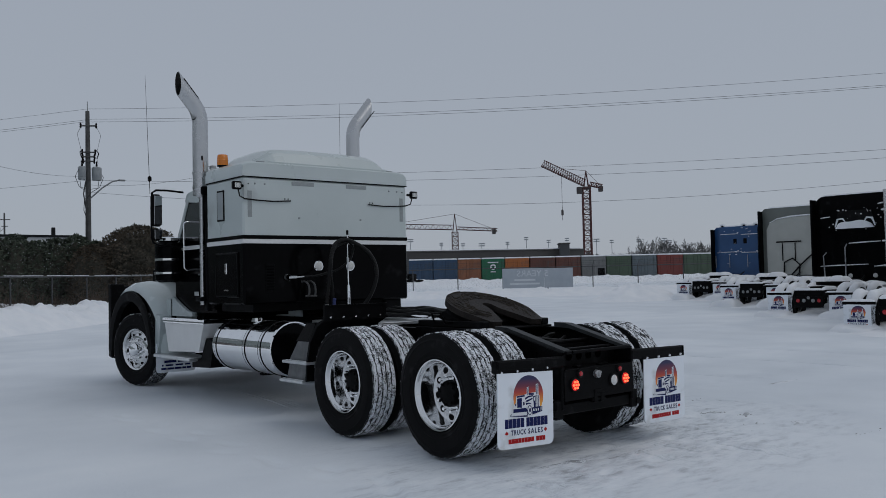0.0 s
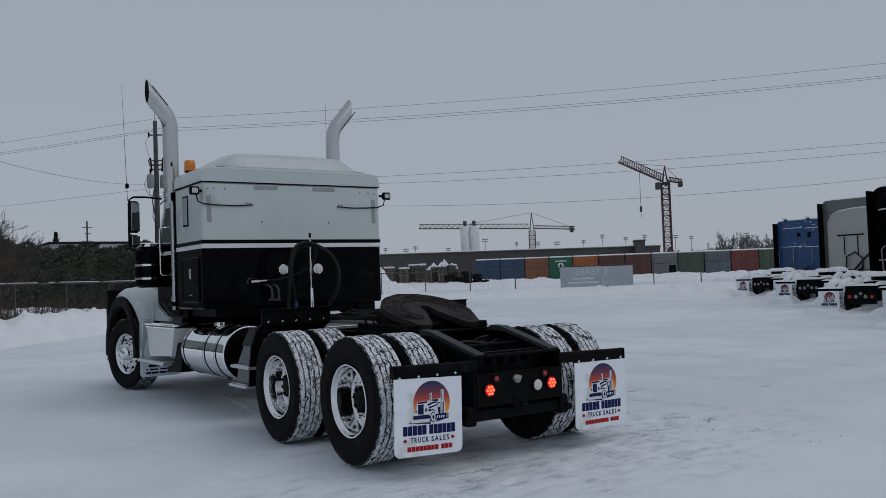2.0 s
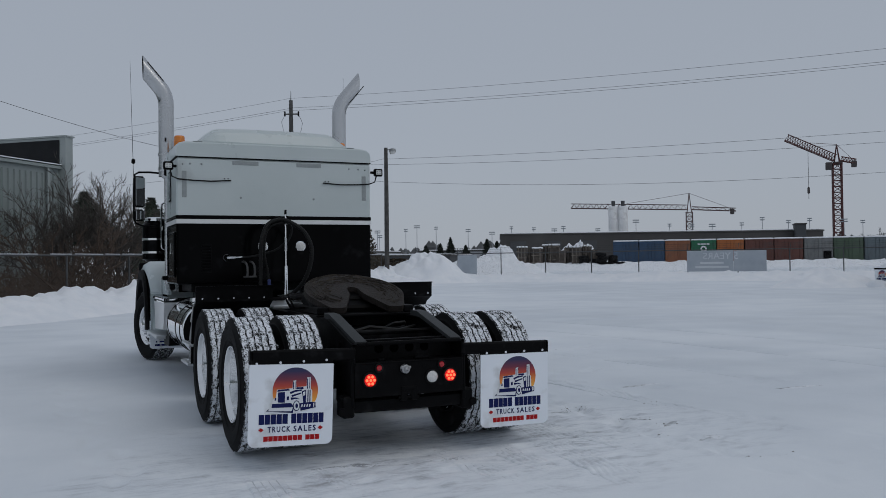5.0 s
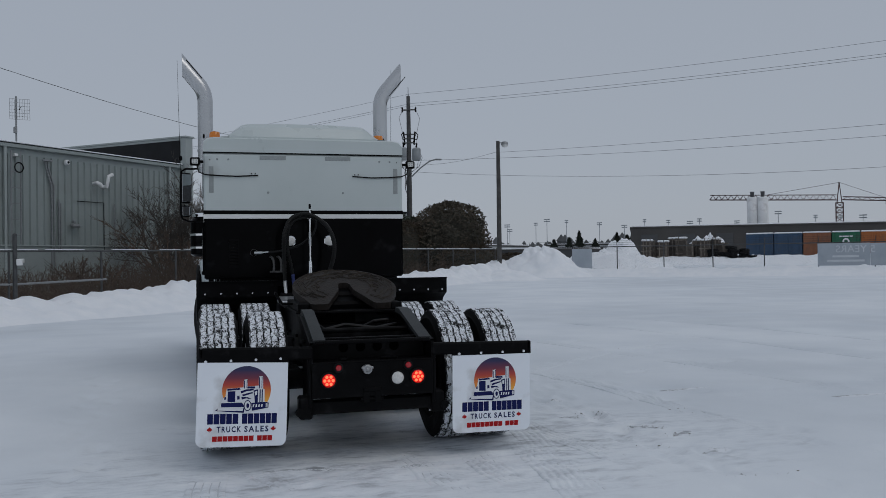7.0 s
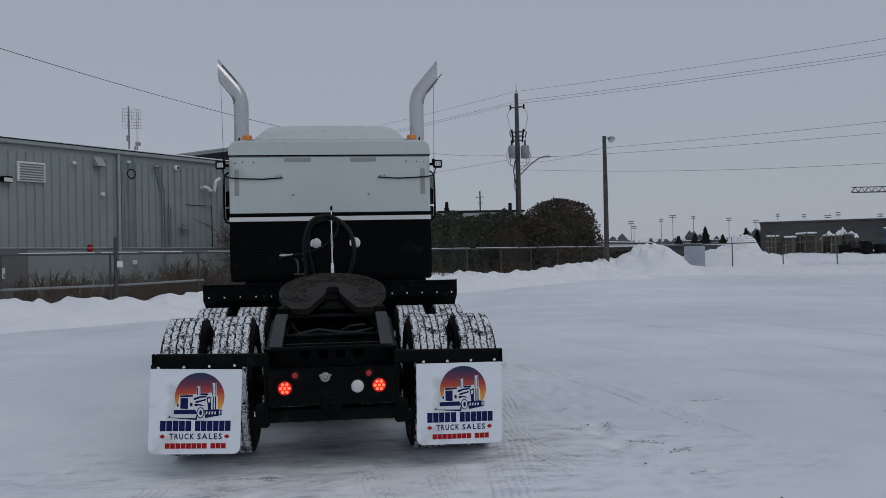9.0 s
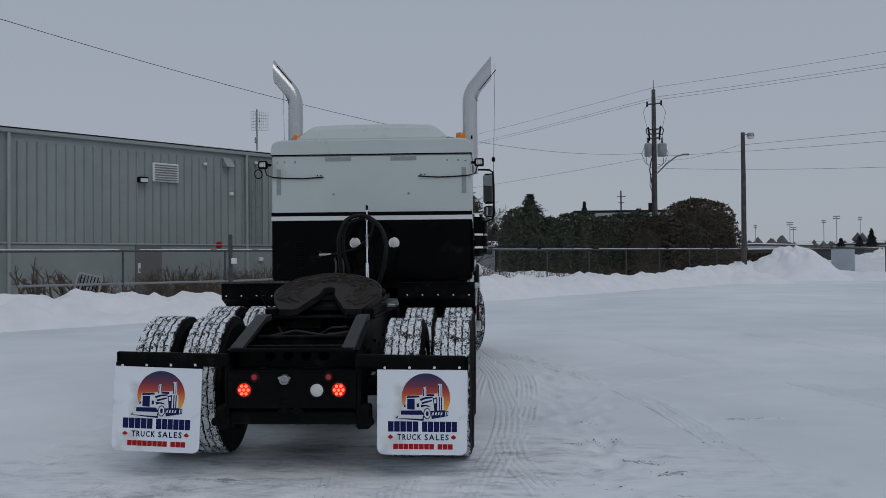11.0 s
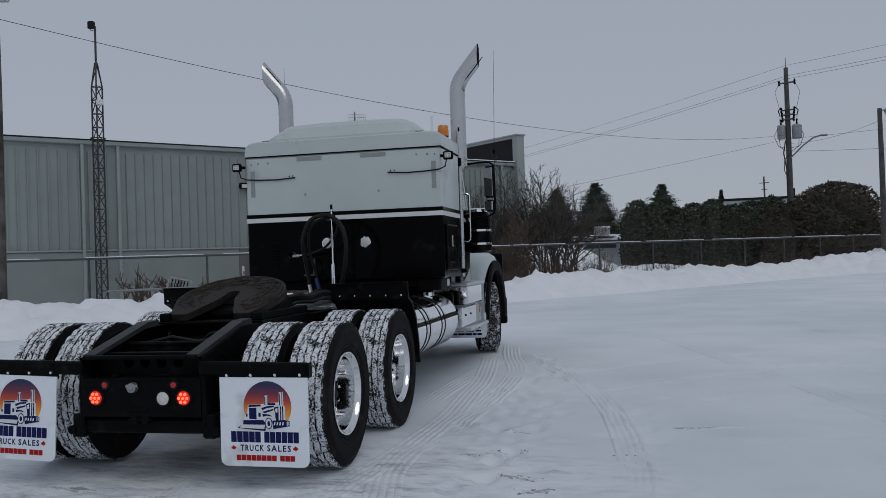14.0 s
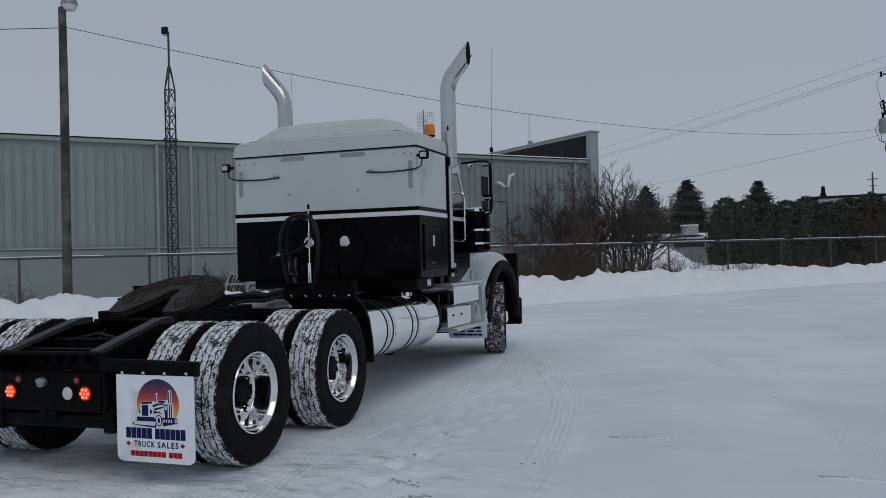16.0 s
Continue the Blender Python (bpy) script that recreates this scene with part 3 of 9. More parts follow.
for k, line in enumerate((
        [(1.12, 6.75), (1.22, 6.0), (1.38, 4.6), (1.42, 3.6), (1.46, 2.5), (1.40, 1.2), (1.22, -0.1), (1.05, -1.6)],
        [(1.30, 7.0), (1.28, 6.1), (1.18, 4.8), (1.12, 3.6), (1.10, 2.6)],
        [(1.40, 7.25), (1.80, 6.15), (2.10, 5.47), (2.55, 4.17), (2.83, 2.88), (3.00, 1.5), (3.06, 0.5), (3.0, -0.6)],
        [(1.43, 1.6), (1.45, 0.62), (1.60, -0.1), (1.70, -0.7), (1.80, -1.5)],
        [(0.22, 0.57), (0.33, -0.64), (0.45, -1.5)],
        [(1.18, 0.45), (1.06, -0.7), (0.92, -1.8)],
        [(-1.05, 0.3), (-1.12, -0.6), (-1.0, -1.5)],
        [(-0.78, 0.3), (-0.7, -0.5), (-0.5, -1.3)],
        [(0.75, 0.3), (0.72, -0.5), (0.9, -1.4)],
        [(-0.10, 7.6), (-0.19, 6.3), (-0.39, 4.6), (-0.62, 3.2)],
        [(1.20, 8.1), (1.42, 6.6), (1.66, 5.35), (1.72, 4.2), (1.66, 2.9), (1.55, 1.8), (1.34, 0.6)],
        [(3.4, 9.0), (4.59, 4.36), (5.0, 2.6), (5.2, 0.8)],
        [(1.9, 4.6), (2.6, 5.4), (3.9, 6.4), (5.2, 7.2)],
        [(2.2, 3.4), (3.1, 4.3), (4.4, 5.3), (6.0, 6.3)],
        [(5.6, 10.5), (6.6, 7.0), (7.2, 3.5), (7.4, 0.5)],
        [(7.3, 11.0), (8.4, 7.5), (9.0, 4.0), (9.2, 1.0)])):
    wheel_track(line, seed=k * 1.7)

# grit and frozen clods scuffed up on the snow
rng = random.Random(31)
s = Shape()
for cx, cy, rx, ry, n in ((2.25, 1.19, 0.16, 0.07, 34), (1.95, 1.10, 0.14, 0.06, 26), (2.14, 1.83, 0.16, 0.06, 16), (2.33, 0.50, 0.14, 0.10, 34), (2.48, 0.22, 0.10, 0.06, 20), (2.40, -0.36, 0.12, 0.07, 16),
                          (2.06, -0.12, 0.10, 0.08, 12), (2.98, 1.05, 0.05, 0.10, 14), (2.32, -1.1, 0.25, 0.12, 12), (0.6, -0.5, 0.6, 0.2, 16), (2.1, 2.6, 0.7, 0.9, 14), (3.5, 3.5, 2.0, 2.5, 10)):
    clumps = [(rng.gauss(cx, rx * 0.6), rng.gauss(cy, ry * 0.6)) for _ in range(max(2, n // 7))]
    for _ in range(n + n // 2):
        bx, by = rng.choice(clumps)
        x, y = rng.gauss(bx, 0.05 + 0.05 * rx), rng.gauss(by, 0.018 + 0.03 * ry)
        r = rng.choice((0.003, 0.003, 0.004, 0.006, 0.009, 0.013) if rng.random() < 0.5 else (0.003, 0.004))
        z = snow_height(x, y)
        a = rng.uniform(0, 6.28)
        ring = [(x + r * rng.uniform(0.6, 1.4) * math.cos(a + q * 1.047) * 1.5, y + r * rng.uniform(0.6, 1.4) * math.sin(a + q * 1.047), z - 0.004) for q in range(6)]
        s.add(ring + [(x, y, z + r * 0.5)], [(q, (q + 1) % 6, 6) for q in range(6)])
# grey icy smears where the snow is worn through
for k, (cx, cy, rx, ry, ang) in enumerate(((2.25, 1.19, 0.15, 0.05, 0.2), (1.95, 1.10, 0.14, 0.05, 0.1), (2.33, 0.50, 0.14, 0.06, -0.3), (2.48, 0.22, 0.10, 0.04, 0.3), (2.40, -0.36, 0.12, 0.05, 0.0),
                                           (3.6, 2.1, 0.34, 0.05, 0.1), (2.14, 1.83, 0.12, 0.04, 0.4), (5.0, 1.2, 0.4, 0.06, 0.0), (0.3, -0.15, 0.5, 0.07, 0.1), (-0.5, -0.05, 0.35, 0.06, -0.1))):
    ps = Shape()
    n = 26
    ring = []
    for q in range(n):
        a = 2 * math.pi * q / n
        rr = 1 + 0.55 * smooth_noise(math.cos(a) * 1.5, math.sin(a) * 1.5, 1.0, k * 3.3) + 0.3 * smooth_noise(math.cos(a) * 5, math.sin(a) * 5, 1.0, k + 0.5)
        lx, ly = rx * rr * math.cos(a), ry * rr * math.sin(a)
        x, y = cx + lx * math.cos(ang) - ly * math.sin(ang), cy + lx * math.sin(ang) + ly * math.cos(ang)
        ring.append((x, y, snow_height(x, y) - 0.004))
    mid = [(cx + (x - cx) * 0.7, cy + (y - cy) * 0.7, snow_height(cx + (x - cx) * 0.7, cy + (y - cy) * 0.7) + 0.003) for x, y, _ in ring]
    ps.add(ring + mid + [(cx, cy, snow_height(cx, cy) + 0.004)], [(q, (q + 1) % n, n + (q + 1) % n, n + q) for q in range(n)] + [(n + q, n + (q + 1) % n, 2 * n) for q in range(n)])
    solo("ice_patch", ps, ICE_SMEAR, "grey icy smear worn through the snow", "ice patch", kind="structure", smooth=70)
GRIT = surface("frozen_grit", (0.11, 0.105, 0.10), (0.34, 0.335, 0.33), scale=30, rough=0.9, bump=0.3)
solo("grit", s, GRIT, "dark grit and frozen clods scattered on the snow", "grit", kind="stuff", smooth=0)

# ---------------------------------------------------------------- the lorry
TRUCK_AT = pose(0, 0, 0)
truck = thing("semi_truck", "black and pale grey sleeper truck with chrome stacks, on snow", "truck", TRUCK_AT)
AXLE_1, AXLE_2, AXLE_F, TYRE_R, WHEEL_Z = 0.69, 2.04, 7.20, 0.492, 0.572


def tyre_mesh(width, radius, ribs, name, coats):
    """A lorry tyre about the x axis: bulged walls, ribs cut by grooves and sipes."""
    w = 0.5 * width
    prof, slots = [], []
    wall = [(-w * 0.62, 0.272), (-w * 0.80, 0.285), (-w * 0.90, 0.298), (-w * 0.935, 0.301), (-w * 0.935, 0.306), (-w * 0.905, 0.310), (-w * 0.955, 0.330), (-w * 0.985, 0.333), (-w * 0.985, 0.338), (-w * 0.965, 0.341), (-w * 1.0, 0.385), (-w * 0.985, 0.422), (-w * 1.005, 0.425), (-w * 1.0, 0.431), (-w * 0.97, 0.434), (-w * 0.93, radius - 0.040), (-w * 0.86, radius - 0.012)]
    tread_w = w * 0.84
    tread = []
    for i in range(ribs):
        a = -tread_w + 2 * tread_w * i / ribs
        b = -tread_w + 2 * tread_w * (i + 1) / ribs
        gap = 0.0042
        tread += [(a + gap, radius - 0.016, 1), (a + gap + 0.002, radius, 1), (b - gap - 0.002, radius, 1), (b - gap, radius - 0.016, 1)]
        if i < ribs - 1:
            tread += [(b, radius - 0.018, 2)]
    profile = wall + [(a, r) for a, r, _ in tread] + [(-a, r) for a, r in wall[::-1]]
    k = len(profile)
    nseg = 132
    verts, faces, sl = [], [], []
    rng = random.Random(5)
    for i in range(nseg):
        t = 2 * math.pi * i / nseg
        for q, (a, r) in enumerate(profile):
            if len(wall) <= q < len(wall) + len(tread) and r > radius - 0.002:
                rib = (q - len(wall)) // 5
                if (i + rib * 2) % 4 == 0:
                    r -= 0.005
                a += 0.0025 * (1 if (i // 2) % 2 else -1)
                r += rng.uniform(-0.0015, 0.001)
            verts.append((a, r * math.cos(t), r * math.sin(t)))
    for i in range(nseg):
        j = (i + 1) % nseg
        for q in range(k - 1):
            faces.append((i * k + q, j * k + q, j * k + q + 1, i * k + q + 1))
            if len(wall) - 1 <= q < len(wall) + len(tread):
                lo = min(profile[q][1], profile[q + 1][1])
                sl.append(2 if lo < radius - 0.01 else 1)
            else:
                sl.append(0)
    s = Shape()
    s.v, s.f, s.m = verts, faces, sl
    return s.mesh(name, [RUBBER] + coats, 40)


TYRE_DRIVE = tyre_mesh(0.285, TYRE_R, 5, "drive_tyre", [SNOW_TREAD, SNOW_GROOVE])
TYRE_STEER = tyre_mesh(0.30, TYRE_R - 0.004, 5, "steer_tyre", [WORN_TREAD, SNOW_GROOVE])


def dual_rim_mesh():
    """A deep-dished polished rim, seen from outside (+x is outward)."""
    s = Shape()
    lip = [(0.120, 0.286), (0.128, 0.280), (0.126, 0.270), (0.112, 0.262), (0.096, 0.258), (0.090, 0.250), (0.04, 0.244), (0.0, 0.238), (-0.030, 0.232)]
    s.lathe(lip, seg=72)
    s.lathe([(-0.030, 0.232), (-0.040, 0.226), (-0.046, 0.212), (-0.043, 0.180), (-0.036, 0.145), (-0.032, 0.115), (-0.032, 0.09)], seg=72, slots=[1] * 6)
    s.lathe([(-0.02, 0.25), (-0.13, 0.275), (-0.135, 0.287)], seg=48)
    return s.mesh("rim", [ALU, DISC_ALU], 40)


def steer_rim_mesh():
    s = Shape()
    s.lathe([(0.118, 0.286), (0.126, 0.278), (0.120, 0.266), (0.098, 0.256), (0.070, 0.246), (0.060, 0.238)], seg=72)
    s.lathe([(0.060, 0.238), (0.072, 0.222), (0.090, 0.185), (0.096, 0.15), (0.096, 0.10)], seg=72, slots=[1] * 4)
    s.lathe([(0.03, 0.25), (-0.12, 0.272), (-0.125, 0.287)], seg=48)
    return s.mesh("rim", [ALU, DISC_ALU], 40)


DUAL_RIM, STEER_RIM = dual_rim_mesh(), steer_rim_mesh()


def hole_mesh(r, x):
    # Raised black disc; the dark inside of an open hole is its colour.
    return Shape().lathe([(x, r), (x + 0.004, r * 0.96), (x + 0.0035, 0.001)], seg=18).mesh("hand_hole_disc", FRAME_BLACK, 40)


def hub_mesh(long):
    s = Shape()
    if long:
        s.lathe([(-0.03, 0.108), (0.01, 0.104), (0.022, 0.096), (0.026, 0.07), (0.030, 0.001)], seg=32)
        for i in range(8):
            t = 2 * math.pi * i / 8
            s.rod((0.020, 0.085 * math.cos(t), 0.085 * math.sin(t)), (0.036, 0.085 * math.cos(t), 0.085 * math.sin(t)), 0.012, seg=6)
    else:
        s.lathe([(0.09, 0.10), (0.12, 0.098), (0.165, 0.085), (0.185, 0.06), (0.19, 0.001)], seg=32)
    return s.mesh("hub", FRAME_BLACK if long else CHROME, 40)


DRIVE_HUB, STEER_HUB = hub_mesh(True), hub_mesh(False)
DRIVE_HOLE, STEER_HOLE = hole_mesh(0.029, -0.0450), hole_mesh(0.020, 0.0845)


def nut_mesh(x):
    s = Shape()
    s.rod((x, 0, 0), (x + 0.05, 0, 0), 0.017, 0.015, seg=6)
    s.rod((x + 0.05, 0, 0), (x + 0.058, 0, 0), 0.015, 0.006, seg=6)
    return s.mesh("lug_nut", CHROME, 30)


NUT_DRIVE, NUT_STEER = nut_mesh(-0.038), nut_mesh(0.094)


def wheel(side, y, x, kind, spin=0.0, steer=0.0):
    """A wheel with its parts; +x of the wheel looks outward."""
    lift = 0.058 if kind == "steer" else (0.014 if side < 0 else -0.008)
    m = Matrix.Translation((side * x, y, WHEEL_Z + lift)) @ Euler((0, 0, radians(steer + (0 if side > 0 else 180)))).to_matrix().to_4x4() @ Euler((radians(spin), 0, 0)).to_matrix().to_4x4()
    w = part("wheel", Shape().lathe([(-0.16, 0.21), (-0.075, 0.2), (-0.07, 0.05)], seg=24).mesh("brake_drum", FRAME_BLACK), None, truck, "black brake drum inside the wheel", at=m)
    if kind == "steer":
        part("tyre", TYRE_STEER, None, w, "black steer tyre with snow in the tread")
        part("rim", STEER_RIM, None, w, "polished aluminium rim")
        for i in range(10):
            part("hand_hole_disc", STEER_HOLE, None, w, at=pose(0, 0.205 * math.cos((i + 0.5) * math.pi / 5), 0.205 * math.sin((i + 0.5) * math.pi / 5)))
        part("hub", STEER_HUB, None, w, "chrome hub cap")
        for i in range(10):
            part("lug_nut", NUT_STEER, None, w, at=pose(0, 0.142 * math.cos(i * math.pi / 5), 0.142 * math.sin(i * math.pi / 5)))
    else:
        part("tyre", TYRE_DRIVE, None, w, "black drive tyre with snow packed in the tread")
        part("rim", DUAL_RIM, None, w, "deep polished aluminium rim")
        if kind == "outer":
            for i in range(10):
                part("hand_hole_disc", DRIVE_HOLE, None, w, at=pose(0, 0.192 * math.cos((i + 0.5) * math.pi / 5), 0.192 * math.sin((i + 0.5) * math.pi / 5)))
            part("hub", DRIVE_HUB, None, w, "black axle hub")
            for i in range(10):
                part("lug_nut", NUT_DRIVE, None, w, at=pose(0, 0.142 * math.cos(i * math.pi / 5), 0.142 * math.sin(i * math.pi / 5)))
    return w


for k, y in enumerate((AXLE_1, AXLE_2)):
    for side in (-1, 1):
        wheel(side, y, 1.025, "outer", spin=17 * k + 9 * side)
        wheel(side, y, 0.690, "inner", spin=31 * k + 5)
for side in (-1, 1):
    wheel(side, AXLE_F, 1.02 if side < 0 else 0.995, "steer", spin=12 * side, steer=16)

# axles
for y in (AXLE_1, AXLE_2):
    s = Shape()
    s.rod((-0.62, y, WHEEL_Z), (0.62, y, WHEEL_Z), 0.075, seg=16)
    s.lathe([(-0.26, 0.08), (-0.2, 0.17), (-0.08, 0.22), (0.08, 0.22), (0.2, 0.17), (0.26, 0.08)], origin=(0, y, WHEEL_Z), seg=20)
    s.rod((0, y, WHEEL_Z + 0.05), (0, y + 0.35, WHEEL_Z + 0.06), 0.12, 0.07, seg=14)
    part("drive_axle", s, FRAME_BLACK, truck)
part("steer_axle", Shape().rod((-0.9, AXLE_F, 0.46), (0.9, AXLE_F, 0.46), 0.06, seg=12), FRAME_BLACK, truck)

# frame rails, stepping down to the tail
for side in (-1, 1):
    x0, x1 = side * 0.345, side * 0.43
    s = Shape()
    s.prism([(0.02, 0.895), (0.10, 0.90), (0.62, 1.035), (4.0, 1.035), (8.0, 1.035), (8.0, 0.78), (3.6, 0.76), (0.55, 0.74), (0.02, 0.70)], side * 0.412, side * 0.43)
    s.prism([(0.02, 0.895), (0.10, 0.903), (0.62, 1.038), (8.0, 1.038), (8.0, 1.026), (0.62, 1.026), (0.10, 0.889), (0.02, 0.881)], side * 0.34, side * 0.432)
    s.prism([(0.02, 0.71), (0.55, 0.75), (8.0, 0.79), (8.0, 0.778), (0.55, 0.738), (0.02, 0.698)], side * 0.34, side * 0.432)
    for k in range(26):
        s.rod((side * 0.43, 0.3 + 0.27 * k, 0.88 - 0.05 * (k % 2)), (side * 0.446, 0.3 + 0.27 * k, 0.88 - 0.05 * (k % 2)), 0.014, seg=6)
    part("frame_rail", s, FRAME_BLACK, truck)
    # raised wedge along the tail of the rail
    s = Shape()
    s.prism([(0.025, 0.886), (0.025, 0.912), (0.66, 1.075), (0.80, 1.080), (0.80, 1.04), (0.62, 1.03)], side * 0.325, side * 0.408)
    part("rail_wedge", s, RAMP_STEEL, truck, "worn dark grey ramp on the frame rail")

# tail of the frame: a lip across the rail ends, a crossmember with black discs for holes set back under it, a ledge,
# then the lamp plate
s = Shape()
s.box((0, 0.022, 0.894), (0.80, 0.044, 0.024), 0.006)
s.rod((-0.335, 0.002, 0.898), (0.335, 0.002, 0.898), 0.013, seg=10)
part("tail_lip", s, FRAME_BLACK, truck)
s = Shape()
s.box((0, 0.205, 0.835), (0.80, 0.05, 0.15), 0.006)
s.box((0, 0.180, 0.905), (0.80, 0.06, 0.014), 0.004)
part("rear_crossmember", s, FRAME_BLACK, truck)
for i in range(4):
    x = -0.18 + 0.12 * i
    # Raised disc on solid steel; a hole's inner shade is put into its black.
    part("crossmember_hole_disc", Shape().lathe([(0.0, 0.034), (-0.004, 0.033), (-0.004, 0.030), (-0.0015, 0.029), (-0.0015, 0.001)], origin=(x, 0.179, 0.843), axis="y", seg=18), HOLE_SHADE, truck)
s = Shape()
s.box((0, 0.095, 0.757), (0.83, 0.17, 0.012), 0.003)
s.box((-0.20, 0.08, 0.772), (0.05, 0.06, 0.018), 0.005)
s.box((0.12, 0.09, 0.771), (0.12, 0.04, 0.016), 0.005)
part("tail_ledge", s, FRAME_BLACK, truck)
part("tail_plate", Shape().box((0, 0.02, 0.636), (0.84, 0.012, 0.236), 0.003), FRAME_BLACK, truck)
s = Shape()
s.box((0, 0.10, 0.452), (0.98, 0.10, 0.090), 0.010)
s.box((-0.46, 0.10, 0.455), (0.09, 0.14, 0.15), 0.012)
s.box((0.46, 0.10, 0.455), (0.09, 0.14, 0.15), 0.012)
s.rod((-0.505, 0.04, 0.43), (-0.505, 0.02, 0.43), 0.028, seg=14)
s.rod((0.505, 0.04, 0.43), (0.505, 0.02, 0.43), 0.028, seg=14)
part("tail_beam", s, FRAME_BLACK, truck)
s = Shape()
s.box((0.03, 0.035, 0.525), (0.05, 0.05, 0.10), 0.006)
s.box((-0.05, 0.035, 0.525), (0.05, 0.05, 0.10), 0.006)
s.box((-0.01, 0.03, 0.565), (0.13, 0.05, 0.03), 0.006)
s.rod((-0.09, 0.03, 0.50), (0.07, 0.03, 0.50), 0.014, seg=10)
part("tow_bracket", s, FRAME_BLACK, truck)
for side in (-1, 1):
    s = Shape()
    s.box((side * 0.43, 0.2, 0.62), (0.03, 0.36, 0.34), 0.01)
    part("side_gusset", s, FRAME_BLACK, truck)


def round_lamp(x, z, r, mat, label, leds=0, y=0.012):
    lamp = part("tail_lamp", Shape().lathe([(y + 0.004, r + 0.012), (y - 0.012, r + 0.010), (y - 0.014, r)], origin=(x, 0, z), axis="y", seg=32), RUBBER, truck, label)
    part("lens", Shape().lathe([(y - 0.010, r), (y - 0.017, r * 0.8), (y - 0.020, 0.001)], origin=(x, 0, z), axis="y", seg=32), mat, lamp)
    for i in range(leds):
        t = 2 * math.pi * i / 6
        q = 0.0 if i == 6 else 0.6 * r
        part("led", Shape().lathe([(y - 0.018, 0.0105), (y - 0.026, 0.008), (y - 0.027, 0.001)], origin=(x + q * math.cos(t), 0, z + q * math.sin(t)), axis="y", seg=12), LED_HOT, lamp)
    return lamp


LED_HOT = glow("lit_led_core", (1.0, 0.11, 0.045), 2.1)
LENS_LIT = glow("lit_red_lens", (0.72, 0.010, 0.006), 0.30)
for side in (-1, 1):
    round_lamp(side * 0.309, 0.64, 0.046, LENS_LIT, "lit red round tail lamp", 7)
    round_lamp(side * 0.242, 0.722, 0.022, RED_DIM, "small unlit red marker lamp")
round_lamp(0.166, 0.637, 0.043, CLEAR_LENS, "round frosted reversing lamp")
s = Shape()
s.lathe([(0.014, 0.034), (-0.016, 0.031), (-0.020, 0.024), (-0.021, 0.001)], origin=(-0.045, 0, 0.705), axis="y", seg=24)
s.box((-0.045, -0.008, 0.716), (0.084, 0.020, 0.020), 0.006)
s.box((-0.045, -0.022, 0.706), (0.034, 0.022, 0.030), 0.008)
part("air_coupling", s, SOCKET_METAL, truck, "small bright round plug socket")

# ---- mud flaps, hangers and their print
def sunset_material():
    m, nt, nodes, links, bsdf = node_material("sunset_print")
    tc = nodes.new("ShaderNodeTexCoord")
    sep = nodes.new("ShaderNodeSeparateXYZ")
    links.new(tc.outputs["Generated"], sep.inputs[0])
    r = ramp_node(nodes, [(0.0, (0.85, 0.45, 0.05)), (0.28, (0.72, 0.22, 0.03)), (0.5, (0.45, 0.05, 0.03)), (0.68, (0.16, 0.025, 0.05)), (0.9, (0.02, 0.02, 0.08))])
    links.new(sep.outputs["Z"], r.inputs[0])
    links.new(r.outputs[0], bsdf.inputs["Base Color"])
    bsdf.inputs["Roughness"].default_value = 0.45
    return m


SUNSET = sunset_material()


def flat(outline, y, back=0.0015):
    return Shape().prism(outline, y, y + back, axis="y")


def word_mesh(text, size, width, mat, spacing=1.0, extrude=0.0006):
    """Words in the built-in font as a mesh, squeezed to a width."""
    cu = bpy.data.curves.new("words", "FONT")
    cu.body, cu.size, cu.extrude, cu.align_x, cu.space_character, cu.resolution_u, cu.offset = text, size, extrude, "CENTER", spacing, 2, 0.0012
    ob = bpy.data.objects.new("words", cu)
    scene.collection.objects.link(ob)
    bpy.context.view_layer.update()
    me = bpy.data.meshes.new_from_object(ob.evaluated_get(bpy.context.evaluated_depsgraph_get()))
    bpy.data.objects.remove(ob)
    me.materials.clear()
    me.materials.append(mat)
    xs = [v.co.x for v in me.vertices]
    me.transform(Matrix.Scale(width / (max(xs) - min(xs)), 4, (1, 0, 0)))
    return me


TRADE_WORDS = [word_mesh(w, 0.052, 0.155, NAVY, 1.3) for w in ("TRUCK", "SALES")]


